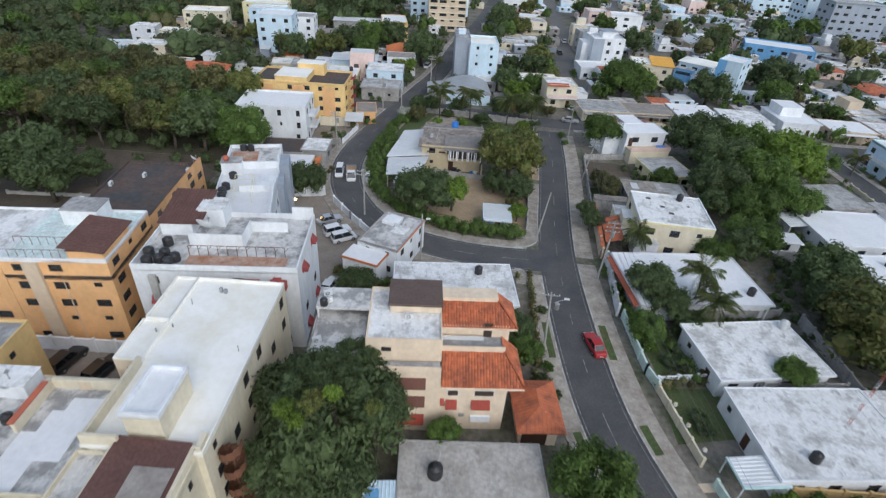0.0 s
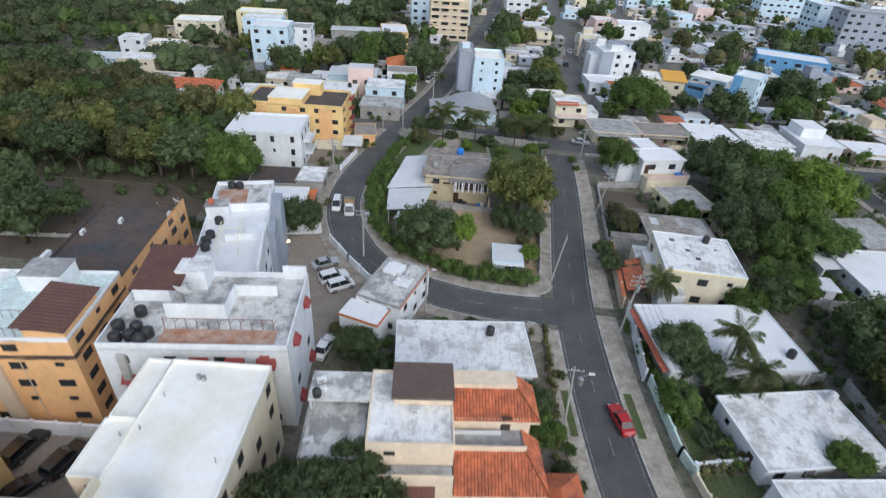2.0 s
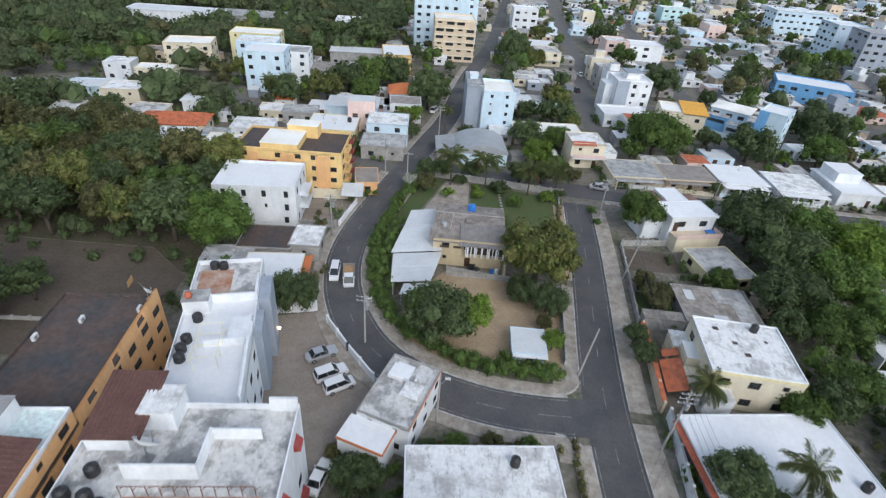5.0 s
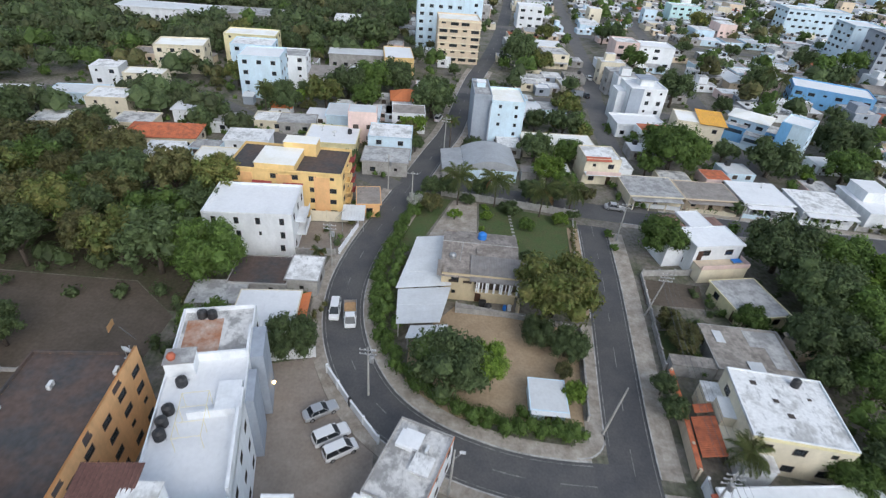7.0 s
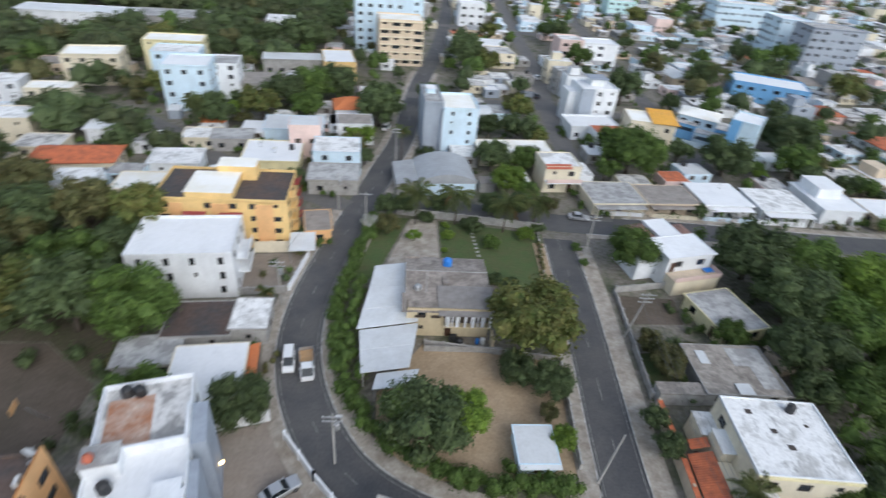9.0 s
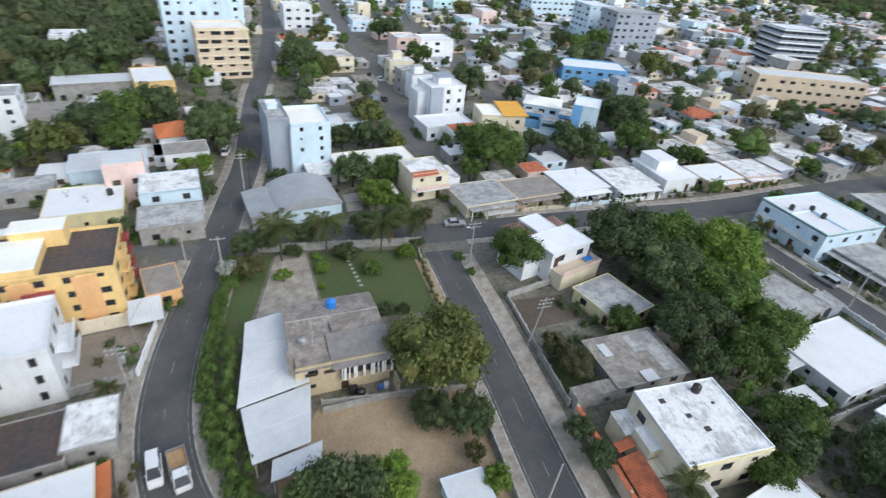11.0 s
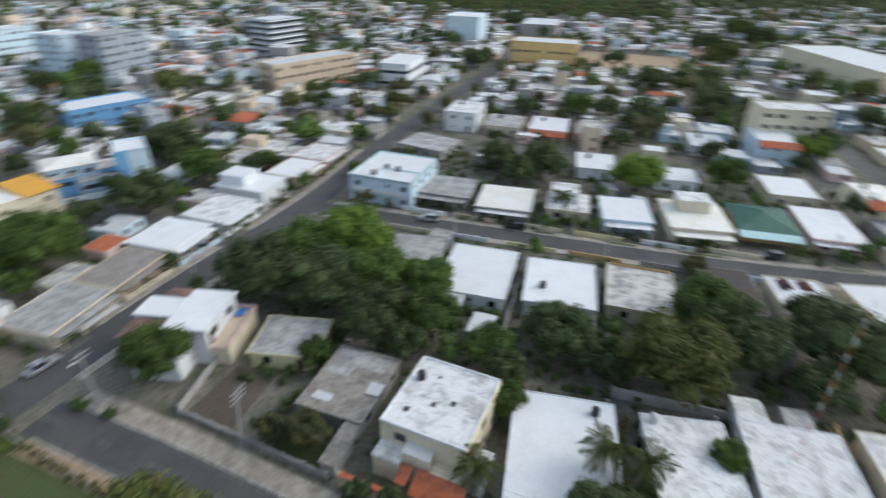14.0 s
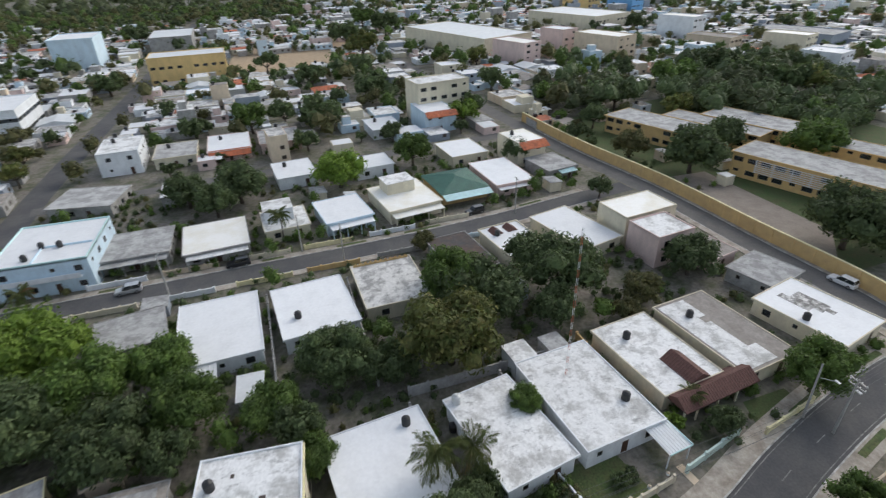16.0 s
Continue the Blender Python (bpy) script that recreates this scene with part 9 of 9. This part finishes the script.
def cable(points, sag=0.5, r=0.014, label="thin black overhead cable between poles"):
    ob = thing("overhead_cable", label, "cable", pose(0, 0, 0), "overhead cables")
    s = Shape()
    for a, b in zip(points, points[1:]):
        a, b = Vector(a), Vector(b)
        prev = a
        for i in range(1, 9):
            t = i / 8
            p = a.lerp(b, t) - Vector((0, 0, sag * 4 * t * (1 - t)))
            s.tube(prev, p, r, r, 4, False)
            prev = p
    part("wire", s, WIRE, ob)


for dx, z in ((-1.0, 9.1), (-0.35, 9.1), (0.35, 9.1), (1.0, 9.1), (-0.6, 8.2), (0.6, 7.6)):
    cable([(30.2 + dx, 124.0, z + 0.4), (27.2 + dx, 88.8, z + 1.0), (29.6 + dx, 56.0, z), (32.4 + dx, 33.0, z - 0.2), (38 + dx, 5, z)], 0.6)
for dx in (-0.4, 0.4):
    cable([(17.2 + dx, 72.2, 8.4), (27.2 + dx, 88.6, 9.4)], 0.4)
    cable([(-12.6, 101.6 + dx, 8.5), (-24.4, 128.6 + dx, 8.5), (-19.4, 158.6 + dx, 8.0)], 0.5)

m = thing("radio_mast", "slender red and white lattice radio mast on a roof", "radio mast", pose(49.2, 61.4, 3.12))
for seg in range(20):
    s = Shape()
    z0, z1 = seg * 1.13, seg * 1.13 + 1.13
    for i in range(3):
        a, b = 2.094 * i, 2.094 * (i + 1)
        pa, pb = (0.14 * math.cos(a), 0.14 * math.sin(a)), (0.14 * math.cos(b), 0.14 * math.sin(b))
        s.tube((*pa, z0), (*pa, z1), 0.018, 0.018, 5, False).tube((*pa, z0), (*pb, z0 + 0.565), 0.01, 0.01, 4, False).tube((*pb, z0 + 0.565), (*pa, z1), 0.01, 0.01, 4, False)
    part("mast_section", s, WHITE_PLASTIC if seg % 2 else W_RED, m)
bk = thing("basketball_hoop", "leaning basketball hoop with a weathered board", "basketball hoop", pose(-48.6, 106.0, 0, 0, 0, 10))
part("post", Shape().tube((1.6, 0.4, 0), (0.2, 0, 2.9), 0.07, 0.06, 8), METAL, bk)
part("backboard", Shape().box(-0.9, -0.84, -0.9, 0.9, 2.6, 3.6), W_ORANGE, bk)
part("hoop", Shape().lathe([(0.25, 2.8), (0.25, 2.83), (0.22, 2.83), (0.22, 2.8)], 12, -1.15, 0), RUST, bk)
for x, y in ((-45.6, 100.2),):
    boundary([(x, y), (x - 30, y - 3)], 0.6, W_CONC, "low concrete kerb wall of the sports court")
cp = thing("carport", "white-roofed carport with a pale blue rim in the front garden", "carport", pose(36.9, 54.6, 0, 0, 0, 8))
slope_roof(cp, -2.4, 2.4, -1.7, 1.7, 2.5, 2.8, ROOF_METAL, "roof", "x", 0.4)
part("rim", Shape().box(-2.5, 2.5, -1.8, -1.7, 2.4, 2.7).box(-2.5, -2.4, -1.7, 1.7, 2.4, 2.62), W_TURQ, cp)
for u, v in ((-2.3, -1.6), (-2.3, 1.6), (2.3, -1.6), (2.3, 1.6)):
    part("post", Shape().box(u - 0.06, u + 0.06, v - 0.06, v + 0.06, 0, 2.5), W_WHITE, cp)
part("path", Shape().box(-6.0, -2.6, -0.6, 0.4, 0.0, 0.03), W_TAN, cp)
for x, y in ((32.0, 60.2), (31.4, 63.0), (32.8, 57.2)):
    gl = thing("gate_lamp", "white square lamp on a garden wall pier", "lamp", pose(x, y, 1.5))
    part("glass", Shape().box(-0.16, 0.16, -0.16, 0.16, 0, 0.36), WHITE_PLASTIC, gl)
    part("cap", Shape().lathe([(0.26, 0.36), (0.05, 0.5)], 4), W_TAN, gl)

# ---- the town beyond ----
FAR_WALLS = [W_WHITE, W_CONC, W_CREAM, W_LTBLUE, W_TAN, W_CONC, W_PINK, W_WHITE, W_CONC, W_GREY, W_CREAM, W_LTBLUE]
FAR_ROOFS = [ROOF_WHITE, ROOF_WORN, ROOF_PATCHY, ROOF_METAL, ROOF_GREY, ROOF_WORN, ROOF_GREY, ROOF_WHITE, ROOF_WORN, ROOF_PATCHY, ROOF_PATCHY, ROOF_GREY, ROOF_OLD, ROOF_WORN, ROOF_GREY, ROOF_WHITE, ROOF_RUBBLE, ROOF_METAL, TILE, ROOF_WORN, ROOF_PATCHY]
rg = random.Random(31)


def in_view(x, y):
    """The stretch of town that the flight overlooks."""
    north = y > 164 and -0.95 * (y - 20) < x < 1.0 * (y - 10) and y < 640
    east = x > 160 and -0.9 * (x - 10) + 88 < y < 0.8 * (x - 60) + 150 and x < 700
    south = x > 125 and y < 8 and y > -1.6 * x + 90
    return north or east or south


def wooded(x, y):
    return (x < -75 and y < 300) or school_wood(x, y) or (x < -40 and 250 < y < 430) or (212 < x < 292 and 42 < y < 67) or (x > 545 and y > 60)


for x, y in ((128, 2), (138, -2), (148, -10), (158, -6), (168, -2)):
    take(x, y, 6.0)                                  # rough grass behind the long wall
flat_patch("playing_field", DIRT, [(300, 62), (352, 60), (357, 119), (303, 121)], 0.012, "open field of bare brown earth in the town")
for i in range(6):
    for j in range(6):
        take(306 + i * 9, 66 + j * 10, 7.0)
spots, grove = [], []
TURN = radians(6)
for i in range(-44, 66):
    for j in range(-34, 56):
        if i % 9 == 0 or j % 5 == 0:
            if (i + j) % 3 or rg.random() < 0.5:
                continue
        gx, gy = i * 11.6 + rg.uniform(-1, 1), j * 12.4 + rg.uniform(-1, 1)
        x, y = gx * math.cos(TURN) - gy * math.sin(TURN), gx * math.sin(TURN) + gy * math.cos(TURN)
        if not in_view(x, y):
            continue
        d = math.hypot(x - 10, y - 60)
        green = (i % 9 == 0 or j % 5 == 0 or rg.random() < (1.0 if wooded(x, y) else 0.30))
        if green:
            for k in range(2 if wooded(x, y) else 1):
                r = rg.uniform(3.2, 6.6)
                px, py = x + rg.uniform(-4, 4), y + rg.uniform(-4, 4)
                if is_free(px, py, r * 0.4):
                    grove.append((px, py, r))
                    take(px, py, r * 0.5)
            continue
        w, dd = rg.uniform(9.4, 11.6), rg.uniform(9.0, 12.4)
        if is_free(x, y, max(w, dd) * 0.44):
            spots.append((d, x, y, w, dd))
            take(x, y, max(w, dd) * 0.40)
        elif is_free(x, y, 2.6):
            spots.append((d, x, y, 5.0, 5.0))
            take(x, y, 2.2)
        if rg.random() < 0.6:
            px, py, r = x + rg.uniform(-7, 7), y + rg.uniform(-7, 7), rg.uniform(1.6, 3.4)
            if is_free(px, py, r * 0.3):
                grove.append((px, py, r))
                take(px, py, r * 0.5)
for i in range(30000):                               # sheds and yard trees in what is left
    x, y = rg.uniform(-330, 700), rg.uniform(-420, 640)
    if in_view(x, y) and is_free(x, y, 1.9):
        if rg.random() < (0.0 if wooded(x, y) else 0.68):
            spots.append((math.hypot(x - 10, y - 60) + 160, x, y, rg.uniform(5.5, 9.5), rg.uniform(5, 8)))
            take(x, y, 3.0)
        else:
            r = rg.uniform(2.0, 4.2)
            grove.append((x, y, r))
            take(x, y, r * 0.55)
spots.sort()

# yards behind and between the houses: shrubs, small trees, lean-tos
rg = random.Random(77)
yard = {0: [], 1: [], 2: [], 3: []}
sheds = 0
for x0, x1, y0, y1, n in ((97, 150, 24, 152, 1500), (-42, 150, 160, 244, 2600), (40, 90, 18, 152, 900), (-45, -22, 100, 150, 160), (-128, -42, 152, 240, 1500), (100, 160, -20, 20, 200)):
    for i in range(n):
        x, y = rg.uniform(x0, x1), rg.uniform(y0, y1)
        if not is_free(x, y, 0.9):
            continue
        t = rg.random()
        if t < 0.055 and sheds < 58 and is_free(x, y, 1.9):
            sheds += 1
            w, d, hh = rg.uniform(2.6, 4.6), rg.uniform(2.4, 4.0), rg.uniform(2.1, 2.6)
            ob = thing("shed", "small back-yard shed with a sloping sheet roof", "shed", pose(x, y, 0, 0, 0, rg.choice((4, 7, 94))), "yard sheds")
            part("wall", Shape().box(-w / 2, w / 2, -d / 2, d / 2, 0, hh - 0.1), rg.choice((W_CONC, W_TAN, W_CREAM, W_GREY)), ob)
            slope_roof(ob, -w / 2 - 0.2, w / 2 + 0.2, -d / 2 - 0.2, d / 2 + 0.2, hh, hh + 0.3, rg.choice((ROOF_METAL, ROOF_OLD, ROOF_OLD, ROOF_GREY)), "roof", "y", 0.4)
            take(x, y, 2.2)
        elif t < 0.12 and is_free(x, y, 1.5):
            r = rg.uniform(1.6, 3.0)
            yard[3].append((x, y, r * 0.95, r * 0.72))
            yard[3].append((x + rg.uniform(-0.5, 0.5) * r, y + rg.uniform(-0.5, 0.5) * r, r * 1.3, r * 0.6))
            take(x, y, r * 0.7)
        else:
            r = rg.uniform(0.5, 1.35)
            yard[rg.choice((0, 0, 1, 2))].append((x, y, r * rg.uniform(0.3, 0.9), r))
            take(x, y, r * 0.6)
leaf_mass("yard_shrubs", "tangled dark green shrubs in the back yards", "shrubs", yard[0], LEAF_DARK, 71, 46, 0.17)
leaf_mass("yard_shrubs", "bright green shrubs and banana clumps in the yards", "shrubs", yard[1], LEAF, 72, 46, 0.17)
leaf_mass("yard_trees", "small leafy trees crowding the back yards", "trees", yard[3], LEAF, 74, 80, 0.24)
leaf_mass("yard_weeds", "dusty olive weeds along yard walls", "weeds", yard[2], LEAF_OLIVE, 73, 46, 0.16)


def far_rows(shape_by, x, y, w, d, a, h, rr):
    """Boxes of one far house, in world places, sorted by material."""
    wall, roof = rr.choice(FAR_WALLS), rr.choice(FAR_ROOFS)
    m = pose(x, y, 0, 0, 0, a)

    def add(mat, x0, x1, y0, y1, z0, z1):
        t = Shape().box(x0, x1, y0, y1, z0, z1, False)
        s = shape_by.setdefault(mat.name, (mat, Shape()))[1]
        n = len(s.v)
        s.v.extend(tuple(m @ Vector(p)) for p in t.v)
        s.f.extend(tuple(i + n for i in f) for f in t.f)

    add(wall, -w / 2, w / 2, -d / 2, d / 2, 0, h)
    add(roof, -w / 2 + 0.2, w / 2 - 0.2, -d / 2 + 0.2, d / 2 - 0.2, h, h + 0.05)
    for k in range(max(1, int(h / 3))):
        for u in range(int(w / 3.4)):
            add(FRAME_D, -w / 2 + 1.2 + u * 3.4, -w / 2 + 2.6 + u * 3.4, -d / 2 - 0.04, -d / 2 + 0.1, k * 3 + 1.0, k * 3 + 2.1)
        for u in range(int(d / 3.6)):
            add(FRAME_D, -w / 2 - 0.04, -w / 2 + 0.1, -d / 2 + 1.2 + u * 3.6, -d / 2 + 2.5 + u * 3.6, k * 3 + 1.0, k * 3 + 2.1)
    if rr.random() < 0.5:
        add(TANK_BLACK, w * 0.2, w * 0.2 + 1.1, d * 0.1, d * 0.1 + 1.1, h, h + 1.2)
    if rr.random() < 0.15:
        add(wall, -w * 0.3, w * 0.1, -d * 0.1, d * 0.35, h, h + 2.4)
        add(roof, -w * 0.3, w * 0.1, -d * 0.1, d * 0.35, h + 2.41, h + 2.5)


def plain_house(x, y, w, d, a, h, rr):
    wall, roof = rr.choice(FAR_WALLS), rr.choice(FAR_ROOFS)
    look_of = {ROOF_WORN: "stained white", ROOF_GREY: "grey", ROOF_PATCHY: "patched concrete", ROOF_WHITE: "white", ROOF_CREAM: "cream-white", ROOF_METAL: "metal", ROOF_OLD: "dull brown", TILE: "orange tile", ROOF_RUBBLE: "rough brown"}[roof]
    hue = wall.name.replace("_wall_paint", "").replace("_", " ")
    ob = thing("house", f"{'two-storey' if h > 5 else 'single-storey'} {hue} town house with a {look_of} roof", "house", pose(x, y, 0, 0, 0, a), "town houses")
    part("wall", Shape().box(-w / 2, w / 2, -d / 2, d / 2, 0, h, False), wall, ob)
    if roof in (TILE, ROOF_OLD, ROOF_METAL):
        pitched_roof(ob, w, d, h, 1.3, roof, 0.4, roof is TILE, ribs=False)
    else:
        part("roof", Shape().box(-w / 2 + 0.15, w / 2 - 0.15, -d / 2 + 0.15, d / 2 - 0.15, h, h + 0.06), roof, ob)
        rim = Shape()
        for x0, x1, y0, y1 in ((-w / 2, w / 2, -d / 2, -d / 2 + 0.15), (-w / 2, w / 2, d / 2 - 0.15, d / 2), (-w / 2, -w / 2 + 0.15, -d / 2 + 0.15, d / 2 - 0.15), (w / 2 - 0.15, w / 2, -d / 2 + 0.15, d / 2 - 0.15)):
            rim.box(x0, x1, y0, y1, h, h + 0.3)
        part("parapet", rim, wall, ob)
        if rr.random() < 0.15:
            part("upper_room", Shape().box(-w * 0.3, w * 0.15, -d * 0.1, d * 0.38, h, h + 2.5), wall, ob)
        if rr.random() < 0.5:
            part("roof_tank", Shape().lathe([(0.55, 0), (0.55, 1.0), (0.2, 1.2)], 10, w * 0.3, d * 0.2), TANK_BLACK, ob).location = (0, 0, h)
    if rr.random() < 0.5:
        part("porch_roof", Shape().box(-w / 2 + 0.4, w / 2 - 0.4, -d / 2 - 1.8, -d / 2, 2.5, 2.65), roof, ob)
    f, p = window_meshes(1.5, 1.1, FRAME_D)
    for k in range(2 if h > 5 else 1):
        for u in range(2):
            o = part("window", p, None, ob)
            o.location = ((u - 0.5) * w * 0.5, -d / 2 - 0.08, k * 3 + 1.0)
        o = part("window", p, None, ob)
        o.matrix_basis = pose(-w / 2 - 0.08, 0.5, k * 3 + 1.0, 0, 0, -90)


far = {}
for n, (d, x, y, w, dd) in enumerate(spots):
    rr = random.Random(n)
    a = rr.choice((4, 6, 8)) + (90 if rr.random() < 0.3 else 0)
    h = rr.choice((2.6, 2.8, 2.9, 2.7, 3.0, 2.8, 2.9, 2.6, 2.8, 5.4)) if w > 9 else rr.choice((2.2, 2.4, 2.6))
    if n < 104:
        plain_house(x, y, w, dd, a, min(h, 6.4), rr)
    else:
        far_rows(far, x, y, w, dd, a, h if rr.random() < 0.965 else h + 6, rr)
town = thing("distant_town", "distant sprawl of small pale flat-roofed houses", "distant houses", pose(0, 0, 0), kind="stuff")
for key in far:
    mat, s = far[key]
    tagged(part("distant_walls", s, mat, town), kind="stuff")

grove.sort(key=lambda g: math.hypot(g[0] - 10, g[1] - 60))
kinds = ("dark", "green", "dark", "olive", "light", "dark", "mango")
for n, (x, y, r) in enumerate(grove[:40]):
    tree(x, y, r, r * 0.9, kinds[n % 7], 0, group="town trees")
rest = grove[40:]
for kk, (mat, lab) in enumerate(((LEAF_DARK, "dark"), (LEAF, "mid-green"), (LEAF_OLIVE, "olive"))):
    for lo, hi, each, leaves, size in ((0, 230, 5, 34, 0.44), (230, 360, 4, 17, 0.62), (360, 2000, 3, 9, 0.95)):
        leaf_mass("distant_trees", f"distant {lab} tree crowns among the houses", "trees", [(x + rg.uniform(-r, r) * 0.42, y + rg.uniform(-r, r) * 0.42, r * rg.uniform(0.7, 1.3), r * rg.uniform(0.5, 0.75)) for x, y, r in rest[kk::3] if lo <= math.hypot(x - 10, y - 60) < hi for k in range(each)], mat, 8 + kk, leaves, size)
        leaf_mass("woodland", f"continuous {lab} canopy of the far wood", "trees", [(x + rg.uniform(-r, r) * 0.6, y + rg.uniform(-r, r) * 0.6, r * rg.uniform(0.6, 1.2), r * rg.uniform(0.48, 0.7)) for x, y, r in WOOD_FAR[kk % 2::2] if kk < 2 and lo <= math.hypot(x - 10, y - 60) < hi for k in range(each + 2)], (LEAF_DARK, LEAF_WOOD)[kk % 2], 18 + kk, int(leaves * 1.3), size) if kk < 2 else None
hills = [(rg.uniform(690, 1100), rg.uniform(-750, 900), 3.0, rg.uniform(7, 12)) for i in range(900)] + [(rg.uniform(-500, 900), rg.uniform(640, 900), 3.0, rg.uniform(7, 12)) for i in range(500)] + [(rg.uniform(330, 860), rg.uniform(-900, -440), 3.0, rg.uniform(7, 12)) for i in range(700)]
leaf_mass("distant_trees", "far belt of dark trees closing the town", "trees", hills, LEAF_WOOD, 91, 16, 2.2)
